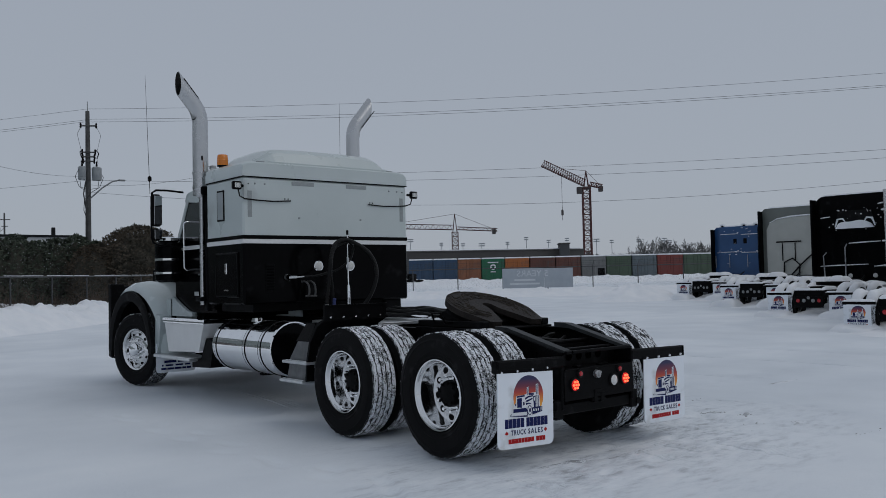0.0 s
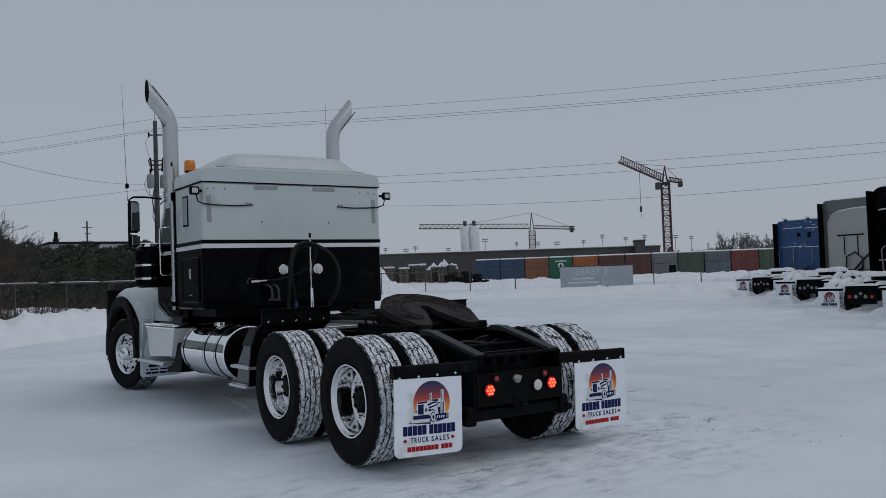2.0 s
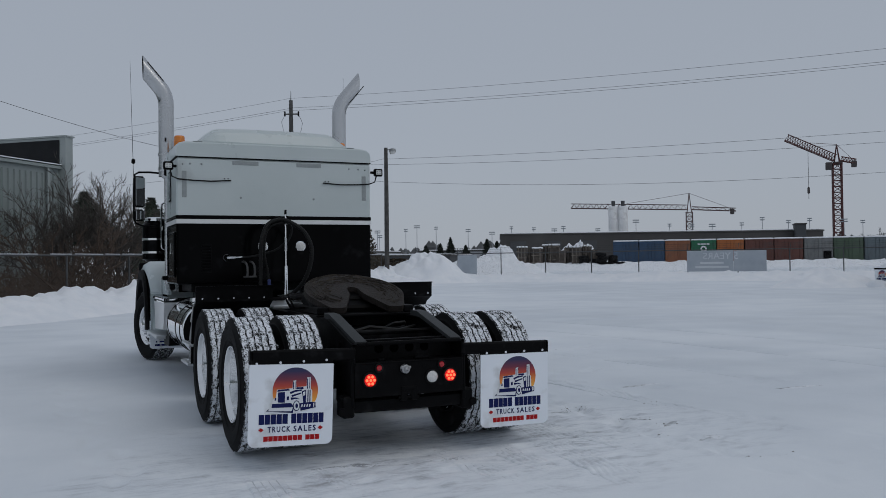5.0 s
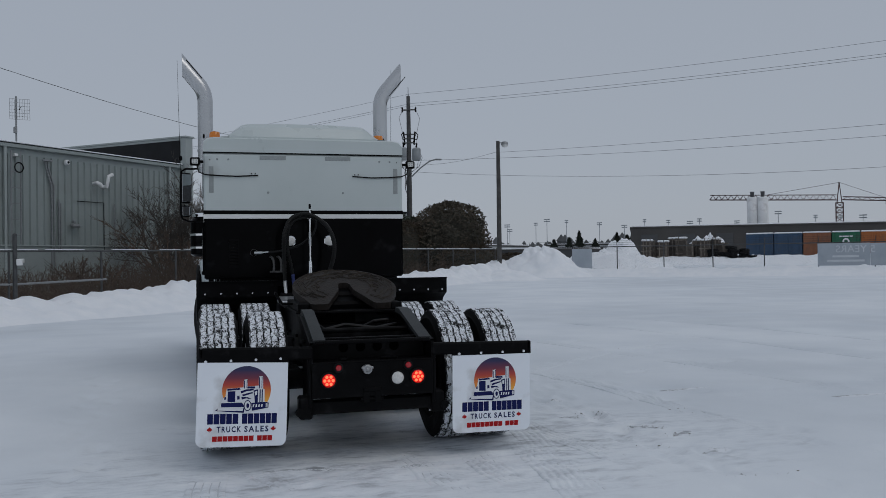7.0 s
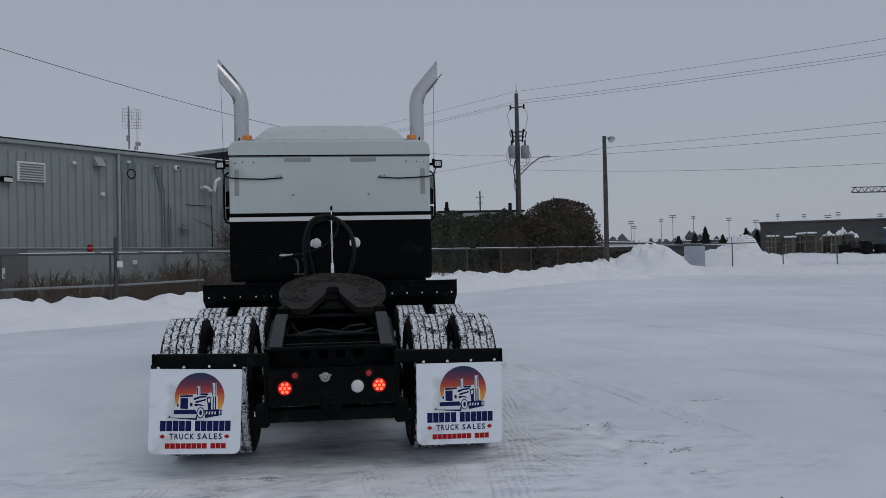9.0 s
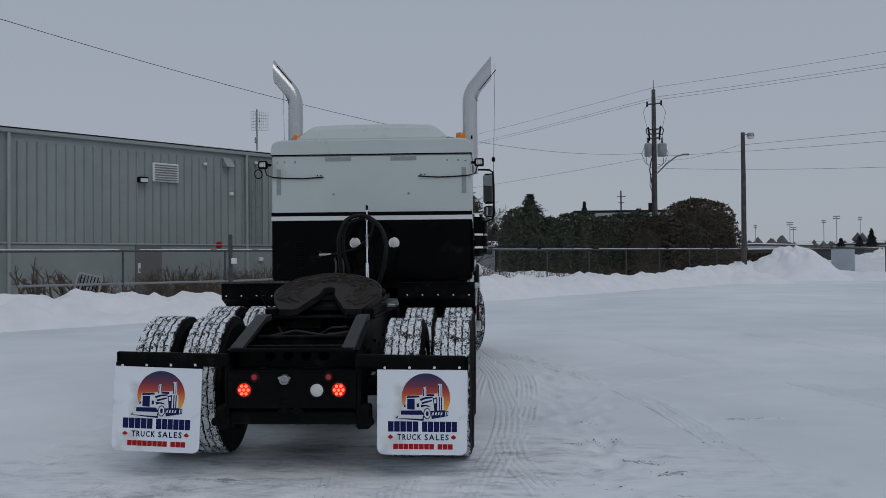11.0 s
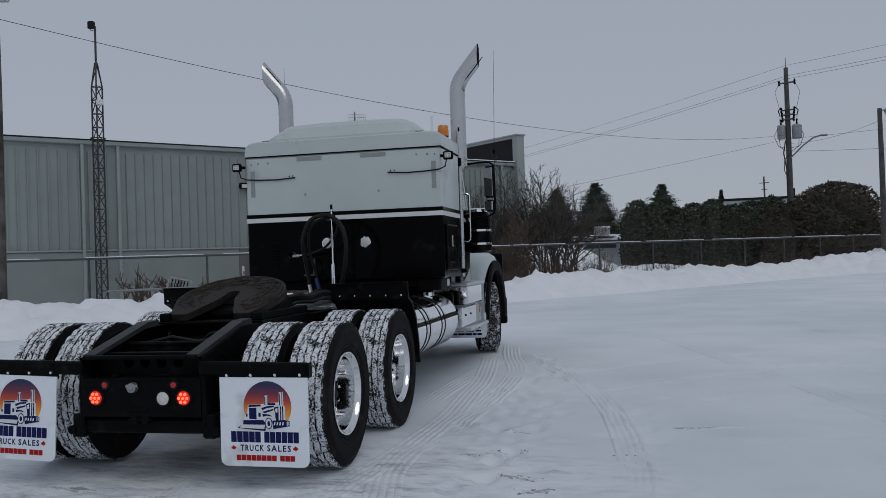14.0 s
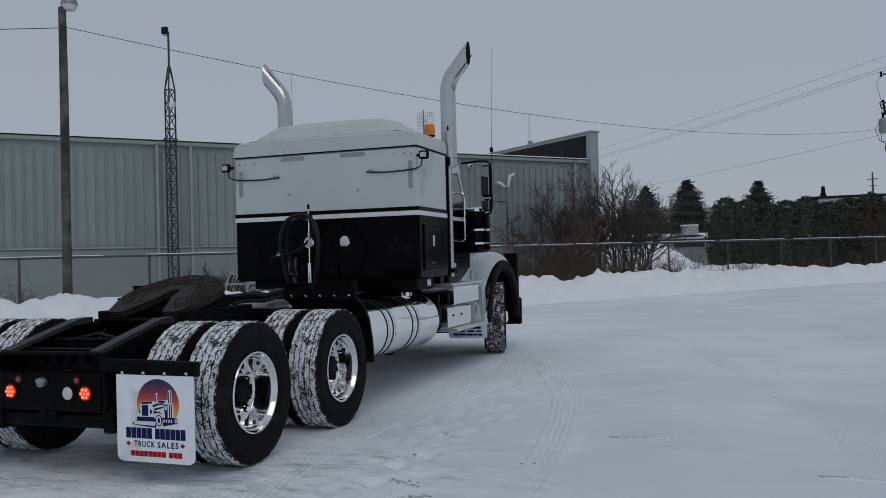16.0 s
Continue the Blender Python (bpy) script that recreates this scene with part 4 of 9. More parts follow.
def mud_flap(parent, x, w, top, h, y=-0.012, front=False, tilt=0.0, sway=0.0):
    """A white flap with its printed emblem of plain shapes; local x across, z up, hung at its top edge."""
    r = 0.045
    out = [(-w / 2, 0), (-w / 2, -h + r)]
    for k in range(1, 6):
        a = math.pi + k * math.pi / 12
        out.append((-w / 2 + r + r * math.cos(a), -h + r + r * math.sin(a)))
    out.append((-w / 2 + r, -h))
    out.append((w / 2 - r, -h))
    for k in range(1, 6):
        a = 1.5 * math.pi + k * math.pi / 12
        out.append((w / 2 - r + r * math.cos(a), -h + r + r * math.sin(a)))
    out += [(w / 2, -h + r), (w / 2, 0)]
    flap = part("mud_flap", Shape().prism(out, 0.0, 0.009, axis="y"), FLAP_WHITE, parent, "white mud flap with sunset lorry emblem and lines of print",
                at=Matrix.Translation((x, y, top)) @ Euler((radians(tilt), radians(sway), 0)).to_matrix().to_4x4())
    if front:
        for z, h2, spans in ((0.035, 0.026, ((-0.20, -0.13), (-0.12, -0.03), (-0.02, 0.07), (0.08, 0.13), (0.14, 0.20))), (0.082, 0.020, ((-0.19, -0.17), (-0.14, -0.04), (-0.01, 0.09), (0.12, 0.19))), (0.125, 0.030, ((-0.16, 0.0), (0.02, 0.18)))):
            for p, q in spans:
                part("print_bar", flat([(p, -h + z), (q, -h + z), (q, -h + z + h2), (p, -h + z + h2)], -0.0015), NAVY, flap)
        return flap
    cx, cz, rad = 0.025, -0.178, 0.156
    circ = [(cx + rad * math.cos(t), cz + rad * math.sin(t)) for t in np.linspace(math.radians(-36), math.radians(216), 44)]
    part("emblem_sun", flat(circ, -0.0015), SUNSET, flap, "round sunset print in navy, red and orange")

    # lorry emblem of plain shapes, in millimetres: white edge, navy body, white lights
    def shape(name, pts, layer, mat):
        part(name, flat([(0.022 + 0.001 * p, 0.001 * q) for p, q in pts], -0.0015 - 0.0008 * layer), mat, flap)
    shape("emblem_edge", [(-197, -316), (-166, -288), (-155, -252), (-143, -228), (-131, -218), (-124, -168), (-36, -162), (-18, -160), (-16, -112), (6, -106), (8, -154), (58, -152), (79, -150),
                          (80, -90), (106, -88), (109, -170), (118, -176), (120, -256), (149, -258), (148, -296), (92, -312), (10, -330), (-96, -322)], 1, PRINT_WHITE)
    shape("emblem_grille", [(-117, -186), (-69, -184), (-69, -256), (-117, -253)], 2, NAVY)
    shape("emblem_crown", [(-122, -179), (-119, -169), (-42, -164), (-36, -175), (-68, -178), (-115, -181)], 2, NAVY)
    shape("emblem_lamp", [(-56, -216), (-42, -214), (-40, -238), (-56, -240)], 2, NAVY)
    shape("emblem_lamp", [(-137, -222), (-128, -222), (-128, -240), (-139, -240)], 2, NAVY)
    shape("emblem_hood", [(-36, -186), (0, -174), (50, -170), (45, -180), (2, -186), (-31, -200)], 2, NAVY)
    shape("emblem_hood", [(-26, -207), (44, -190), (42, -200), (-20, -219)], 2, NAVY)
    shape("emblem_hood", [(-34, -206), (-30, -222), (10, -224), (36, -236), (20, -236), (0, -232), (-26, -240)], 2, NAVY)
    shape("emblem_cab", [(8, -155), (56, -155), (58, -168), (8, -168)], 2, NAVY)
    shape("emblem_cab", [(46, -182), (76, -174), (76, -261), (58, -266), (52, -212)], 2, NAVY)
    shape("emblem_door", [(54, -190), (70, -184), (70, -210), (58, -214)], 3, PRINT_WHITE)
    for q in (86, 100):
        shape("emblem_line", [(q, -174), (q + 7, -174), (q + 7, -258), (q, -260)], 2, NAVY)
    shape("emblem_bumper", [(-156, -261), (-26, -259), (-14, -274), (-12, -288), (-158, -288)], 2, NAVY)
    shape("emblem_plough", [(-194, -310), (-176, -294), (-180, -309), (-20, -314), (-14, -291), (-7, -291), (-12, -326), (-96, -320)], 2, NAVY)
    shape("emblem_chassis", [(34, -262), (118, -257), (147, -262), (145, -294), (40, -314)], 2, NAVY)
    shape("emblem_wheel", [(128, -266), (134, -265), (134, -290), (128, -291)], 3, PRINT_WHITE)
    shape("emblem_wheel", [(139, -266), (143, -267), (143, -287), (139, -288)], 3, PRINT_WHITE)
    for q in (46, 64, 82, 100):
        shape("emblem_step", [(q, -272), (q + 9, -270), (q + 6, -288), (q - 3, -290)], 3, PRINT_WHITE)
    for q, top in ((-15, -114), (81, -94)):
        shape("emblem_pipe", [(q, -168), (q, top), (q + 6, top - 6), (q + 6, -168)], 2, NAVY)
        shape("emblem_pipe", [(q + 17, -166), (q + 17, top + 4), (q + 21, top + 4), (q + 21, -166)], 2, NAVY)
    ring = [(0.033 + 0.024 * math.cos(t), -0.279 + 0.036 * math.sin(t)) for t in np.linspace(0, 2 * math.pi, 22)[:-1]]
    tyre = [(0.033 + 0.019 * math.cos(t), -0.279 + 0.030 * math.sin(t)) for t in np.linspace(0, 2 * math.pi, 20)[:-1]]
    hub = [(0.034 + 0.009 * math.cos(t), -0.279 + 0.016 * math.sin(t)) for t in np.linspace(0, 2 * math.pi, 16)[:-1]]
    part("emblem_wheel", flat(ring, -0.0047), NAVY, flap)
    part("emblem_wheel", flat(tyre, -0.0055), PRINT_WHITE, flap)
    part("emblem_wheel", flat(hub, -0.0063), NAVY, flap)
    # three lines of print as plain bars, word by word
    def bars(x0, x1, z, hh, n_gap, mat):
        step = (x1 - x0) / (sum(n_gap) + 0.6 * (len(n_gap) - 1))
        xx = x0
        for n in n_gap:
            for q in range(n):
                a, b = xx + q * step, xx + (q + 0.90) * step
                part("print_bar", flat([(a, z), (b, z), (b, z + hh), (a, z + hh)], -0.0015), mat, flap)
            xx += (n + 0.6) * step
    bars(-0.219, -0.020, -0.397, 0.066, (5,), NAVY)
    bars(0.000, 0.228, -0.397, 0.066, (6,), NAVY)
    for word, wx in zip(TRADE_WORDS, (-0.082, 0.094)):
        part("print_word", word, None, flap, "navy spaced capitals", at=Matrix.Translation((wx, -0.0012, -0.449)) @ Euler((radians(90), 0, 0)).to_matrix().to_4x4())
    bars(-0.185, 0.200, -0.509, 0.034, (8, 3), PRINT_RED)
    leaf = [(0, 17), (4, 9), (9, 11), (8, 4), (16, 6), (14, 0), (18, -3), (8, -9), (9, -12), (1, -10), (1, -17), (-1, -17), (-1, -10), (-9, -12), (-8, -9), (-18, -3), (-14, 0), (-16, 6), (-8, 4), (-9, 11), (-4, 9)]
    for xx in (-0.203, 0.202):
        part("print_mark", flat([(xx + 0.001 * p, -0.431 + 0.001 * q) for p, q in leaf], -0.0015), PRINT_RED, flap)
    return flap


for side in (-1, 1):
    hang = Shape()
    end = 1.140 if side < 0 else 1.135
    fx = -0.868 if side < 0 else 0.848
    zi, zo = (0.828, 0.846) if side < 0 else (0.824, 0.810)
    slope = math.degrees(math.atan2(zi - zo, end - 0.41)) * side
    hang.box((side * 0.5 * (0.41 + end), 0.03, 0.5 * (zi + zo)), (end - 0.41, 0.05, 0.086), 0.012, m=turn_box(roll=slope))
    hang.box((fx, 0.008, 0.5 * (zi + zo) - 0.045), (0.58, 0.008, 0.05), 0.002, m=turn_box(roll=slope))
    hang.box((side * (end + 0.005), 0.03, zo - 0.002), (0.012, 0.058, 0.092), 0.004)
    bar = part("flap_hanger", hang, FRAME_BLACK, truck, "black flap hanger bar")
    mud_flap(truck, fx, 0.578, 0.788 if side < 0 else 0.768, 0.545, y=-0.012 if side < 0 else -0.002, tilt=-1.2 if side < 0 else 0.6, sway=2.3 if side < 0 else 0.5)
    for k in range(4):
        part("bolt", Shape().lathe([(-0.024, 0.012), (-0.034, 0.009), (-0.036, 0.001)], origin=(fx - 0.24 + 0.16 * k, 0.026, 0.5 * (zi + zo) - 0.034), axis="y", seg=10), ALU, bar)

# ---- fifth wheel
FW = pose(0.008, 1.30, 1.205, 19, 0, 0)


def fifth_wheel():
    base = part("fifth_wheel", Shape().box((0, 0.02, -0.10), (0.80, 0.34, 0.10), 0.02), FRAME_BLACK, truck, "greased fifth-wheel coupling tilted down to the rear", at=FW)
    r = 0.428
    pts = []
    # outline of the plate with its throat opening backwards
    for a in np.linspace(-14, 194, 56):
        pts.append((r * math.cos(math.radians(a)), r * math.sin(math.radians(a)) * 0.98))
    pts += [(-0.345, -0.30), (-0.322, -0.36), (-0.30, -0.375), (-0.20, -0.375), (-0.18, -0.36), (-0.062, -0.07), (-0.052, 0.02)]
    for a in np.linspace(180, 0, 8):
        pts.append((0.052 * math.cos(math.radians(a)), 0.04 + 0.055 * math.sin(math.radians(a))))
    pts += [(0.052, 0.02), (0.062, -0.07), (0.18, -0.36), (0.20, -0.375), (0.30, -0.375), (0.322, -0.36), (0.345, -0.30)]
    half = 0.028
    bm = bmesh.new()
    f = bm.faces.new([bm.verts.new((x, y, half)) for x, y in pts])
    ext = bmesh.ops.extrude_face_region(bm, geom=[f])
    bmesh.ops.translate(bm, verts=[v for v in ext["geom"] if isinstance(v, bmesh.types.BMVert)], vec=(0, 0, -0.052))
    bmesh.ops.recalc_face_normals(bm, faces=bm.faces)
    bmesh.ops.triangulate(bm, faces=[f for f in bm.faces if len(f.verts) > 4])
    me = bpy.data.meshes.new("plate")
    bm.to_mesh(me)
    bm.free()
    me.materials.append(GREASED)
    part("plate", me, None, base, "round greased steel plate with a V throat")
    rng = random.Random(3)
    s = Shape()

    def ok(x, y):
        return (abs(x) > 0.085 + max(0.0, -y) * 0.40 or y > 0.16) and math.hypot(x, y) < 0.420 and abs(x) < 0.415 - 0.28 * max(0.0, -y - 0.08)

    def streak(p, q, w):
        p, q = Vector(p), Vector(q)
        if not (ok(p.x, p.y) and ok(q.x, q.y)):
            return
        m = 0.5 * (p + q)
        s.box((m.x, m.y, half + 0.001), ((q - p).length * 1.12, w, 0.010), 0.0018, m=Euler((0, 0, math.atan2(q.y - p.y, q.x - p.x))).to_matrix())
    # wavering arcs over the outer band, joined by slanting strokes; the middle is rubbed smooth
    arcs = []
    for i, rr in enumerate((0.215, 0.245, 0.272, 0.299, 0.325, 0.350, 0.373, 0.395, 0.414)):
        ring = []
        ph = rng.uniform(0, 6.28)
        for k in range(57):
            a = radians(-50 + 280 * k / 56)
            wob = (0.008 if i < 7 else 0.003) * math.sin(k * 0.9 + ph) + rng.uniform(-0.006, 0.006)
            ring.append(((rr + wob) * math.cos(a), (rr + wob) * math.sin(a)))
        arcs.append(ring)
        keep = True
        for k in range(56):
            if rng.random() < (0.22 if i < 7 else 0.10):
                keep = not keep
            if keep and ring[k][1] > -0.33 and ring[k + 1][1] > -0.33:
                streak(ring[k], ring[k + 1], rng.uniform(0.0032, 0.006))
    for i in range(8):
        for k in range(2, 54):
            if rng.random() < 0.26 and arcs[i][k][1] > -0.33:
                streak(arcs[i][k], arcs[i + 1][k + rng.choice((-2, 2))], rng.uniform(0.003, 0.0055))
    tagged(part("grease_rib", s, RIB_GREASE, base), kind="stuff")
    for side in (-1, 1):
        part("side_bracket", Shape().prism([(-0.26, -0.16), (0.28, -0.16), (0.16, -0.03), (-0.16, -0.03)], side * 0.34, side * 0.38), FRAME_BLACK, base)
        part("ramp_lip", Shape().box((side * 0.28, -0.35, -0.05), (0.16, 0.05, 0.06), 0.015), FRAME_BLACK, base)
    part("jaw", Shape().box((0, 0.05, -0.05), (0.20, 0.14, 0.06), 0.02), FRAME_BLACK, base)
    return base


fifth_wheel()
s = Shape()
s.box((0, 1.40, 1.045), (0.86, 0.95, 0.02), 0.005)
s.box((0.37, 1.40, 1.085), (0.09, 0.9, 0.06), 0.008)
s.box((-0.37, 1.40, 1.085), (0.09, 0.9, 0.06), 0.008)
part("slide_plate", s, FRAME_BLACK, truck)
part("release_handle", Shape().pipe([(-0.40, 1.35, 1.10), (-0.50, 1.35, 1.10), (-0.55, 1.35, 1.19), (-0.55, 1.47, 1.19), (-0.50, 1.50, 1.10)], 0.009), FRAME_BLACK, truck)
# cross members and air tanks between the rails
for y in (0.5, 1.35, 2.9, 3.6):
    part("crossmember", Shape().box((0, y, 0.86), (0.70, 0.16, 0.14), 0.01), FRAME_BLACK, truck)
part("air_hose", Shape().pipe([(-0.3, 0.55, 0.93), (-0.1, 0.6, 0.97), (0.12, 0.55, 0.94), (0.3, 0.65, 0.96)], 0.014), HOSE, truck)
part("brake_pipe", Shape().pipe([(-0.335, 0.42, 0.945), (-0.1, 0.42, 0.945), (0.2, 0.42, 0.945), (0.335, 0.42, 0.945)], 0.015), FRAME_BLACK, truck)
part("air_hose", Shape().pipe([(0.04, 0.75, 0.93), (0.14, 0.70, 0.985), (0.24, 0.72, 0.99), (0.29, 0.82, 0.95), (0.20, 0.9, 0.92), (0.08, 0.86, 0.93)], 0.011), HOSE, truck)
part("air_hose", Shape().pipe([(-0.30, 0.9, 0.98), (-0.2, 0.7, 0.9), (-0.22, 0.45, 0.88), (-0.28, 0.2, 0.86)], 0.011), HOSE, truck)
part("air_tank", Shape().rod((-0.30, 1.02, 0.87), (0.30, 1.02, 0.87), 0.075, seg=18), FRAME_BLACK, truck, "black air reservoir between the rails")
for side in (-1, 1):
    part("air_bag", Shape().lathe([(0.62, 0.10), (0.66, 0.14), (0.74, 0.15), (0.80, 0.14), (0.84, 0.11), (0.84, 0.0)], origin=(side * 0.38, 1.3, 0), axis="z", seg=20), RUBBER, truck)
    part("torque_arm", Shape().box((side * 0.39, 1.6, 0.52), (0.10, 1.5, 0.08), 0.02), FRAME_BLACK, truck)
# bundle of hoses lying on the deck
rng = random.Random(11)
for k in range(7):
    x0 = 0.06 + 0.05 * k
    pts = [(x0 - 0.05, 1.72, 1.12 + 0.03 * (k % 3)), (x0 + 0.04 * math.sin(k), 2.3, 1.14 + 0.035 * (k % 2)), (x0 - 0.05, 2.9, 1.13 + 0.03 * (k % 3)), (0.02 + 0.035 * k, 3.55, 1.12)]
    fine = [Vector(pts[0]).lerp(Vector(pts[1]), 0.0)]
    for a, b in zip(pts, pts[1:]):
        for q in range(1, 5):
            p = Vector(a).lerp(Vector(b), q / 4)
            p.z += 0.012 * math.sin(q * 1.6 + k)
            fine.append(p)
    part("deck_hose", Shape().pipe(fine, rng.choice((0.014, 0.018, 0.022))), HOSE, truck)
part("deck_plate", Shape().box((0.0, 3.1, 1.055), (0.84, 1.3, 0.03), 0.005), STEP_ALU, truck, "bright checker deck plate")

# ---- quarter fenders ahead of the drive wheels
for side in (-1, 1):
    s = Shape()
    xa, xb = side * 0.46, side * 1.165
    s.prism([(2.27, 1.265), (2.29, 1.265), (2.295, 1.13), (2.42, 1.075), (2.55, 0.92), (2.61, 0.73), (2.635, 0.54), (2.66, 0.54), (2.635, 0.74), (2.575, 0.94), (2.44, 1.10), (2.315, 1.145), (2.31, 1.275), (2.27, 1.275)], xa, xb)
    q = part("quarter_fender", s, FRAME_BLACK, truck, "black bolted quarter fender ahead of the drive wheels")
    for k in range(5):
        part("bolt", Shape().lathe([(2.27, 0.011), (2.262, 0.008), (2.260, 0.001)], origin=(side * (0.55 + 0.14 * k), 0, 1.160), axis="y", seg=8), ALU, q)

# ---- sleeper
SLP_Y0, SLP_Y1, SLP_W = 3.99, 4.90, 1.118
slp = part("sleeper", Shape().box((0, 0.5 * (SLP_Y0 + SLP_Y1), 2.320), (2 * SLP_W, SLP_Y1 - SLP_Y0, 0.68), 0.02), WHITE_PAINT, truck, "pale grey upper half of the sleeper box")
part("lower_body", Shape().box((0, 0.5 * (SLP_Y0 + SLP_Y1), 1.618), (2 * SLP_W, SLP_Y1 - SLP_Y0, 0.716), 0.02), BLACK_PAINT, slp, "gloss black lower half of the sleeper")
part("black_line", Shape().box((0, 0.5 * (SLP_Y0 + SLP_Y1), 2.001), (2 * SLP_W + 0.006, SLP_Y1 - SLP_Y0 + 0.006, 0.042), 0.004), BLACK_PAINT, slp, "thin black stripe round the sleeper")
part("white_line", Shape().box((0, 0.5 * (SLP_Y0 + SLP_Y1), 1.953), (2 * SLP_W + 0.007, SLP_Y1 - SLP_Y0 + 0.007, 0.050), 0.004), STRIPE_WHITE, slp, "white stripe round the sleeper")


def sleeper_cap():
    """The moulded roof cap: upright skirt, round shoulders, raised middle."""
    secs = []
    for y, k in ((SLP_Y0 - 0.006, 0.0), (SLP_Y0 + 0.015, 0.55), (SLP_Y0 + 0.07, 0.95), (4.25, 1.0), (4.6, 1.0), (SLP_Y1 + 0.02, 1.0)):
        sh = 2.70 + (2.835 - 2.70) * (0.80 + 0.20 * k)
        w = SLP_W + 0.004
        bulge = 0.0
        prof = [(w, 2.66), (w, sh - 0.09), (w - 0.012, sh - 0.035), (w - 0.05, sh - 0.004), (w - 0.12, sh + 0.008)]
        left = [(-x, z) for x, z in prof]
        secs.append([(x, y, z) for x, z in left] + [(x, y, z) for x, z in prof[::-1]])
    s = Shape()
    n = len(secs[0])
    for i in range(len(secs) - 1):
        s.add([*secs[i], *secs[i + 1]], [(k, (k + 1) % n, n + (k + 1) % n, n + k) for k in range(n)])
    s.add(secs[0], [tuple(range(n))])
    s.add(secs[-1], [tuple(range(n))])
    cap = part("roof_cap", s, WHITE_PAINT, slp, "pale moulded roof cap")
    # raised centre of the roof
    secs = []
    for y, hgt, inset in ((SLP_Y0 + 0.02, 0.0, 0.06), (SLP_Y0 + 0.09, 0.11, 0.03), (SLP_Y0 + 0.20, 0.165, 0.01), (4.5, 0.185, 0.0), (SLP_Y1 + 0.1, 0.17, 0.0), (SLP_Y1 + 0.55, 0.06, 0.05)):
        w0, w1 = 0.90 - inset, 0.64 + 0.0 * inset
        z0 = 2.848
        prof = [(w0, z0 - 0.02), (w0 - 0.02, z0 + 0.01), (0.5 * (w0 + w1) , z0 + 0.62 * hgt), (w1 + 0.06, z0 + 0.90 * hgt), (w1, z0 + hgt), (0.3, z0 + hgt * 1.08)]
        secs.append([(-x, y, z) for x, z in prof] + [(x, y, z) for x, z in prof[::-1]])
    s = Shape()
    n = len(secs[0])
    for i in range(len(secs) - 1):
        s.add([*secs[i], *secs[i + 1]], [(k, k + 1, n + k + 1, n + k) for k in range(n - 1)])
    s.add(secs[0], [tuple(range(n))])
    s.add(secs[-1], [tuple(range(n))])
    part("roof_rise", s, WHITE_PAINT, slp, "raised roof moulding", smooth=50)


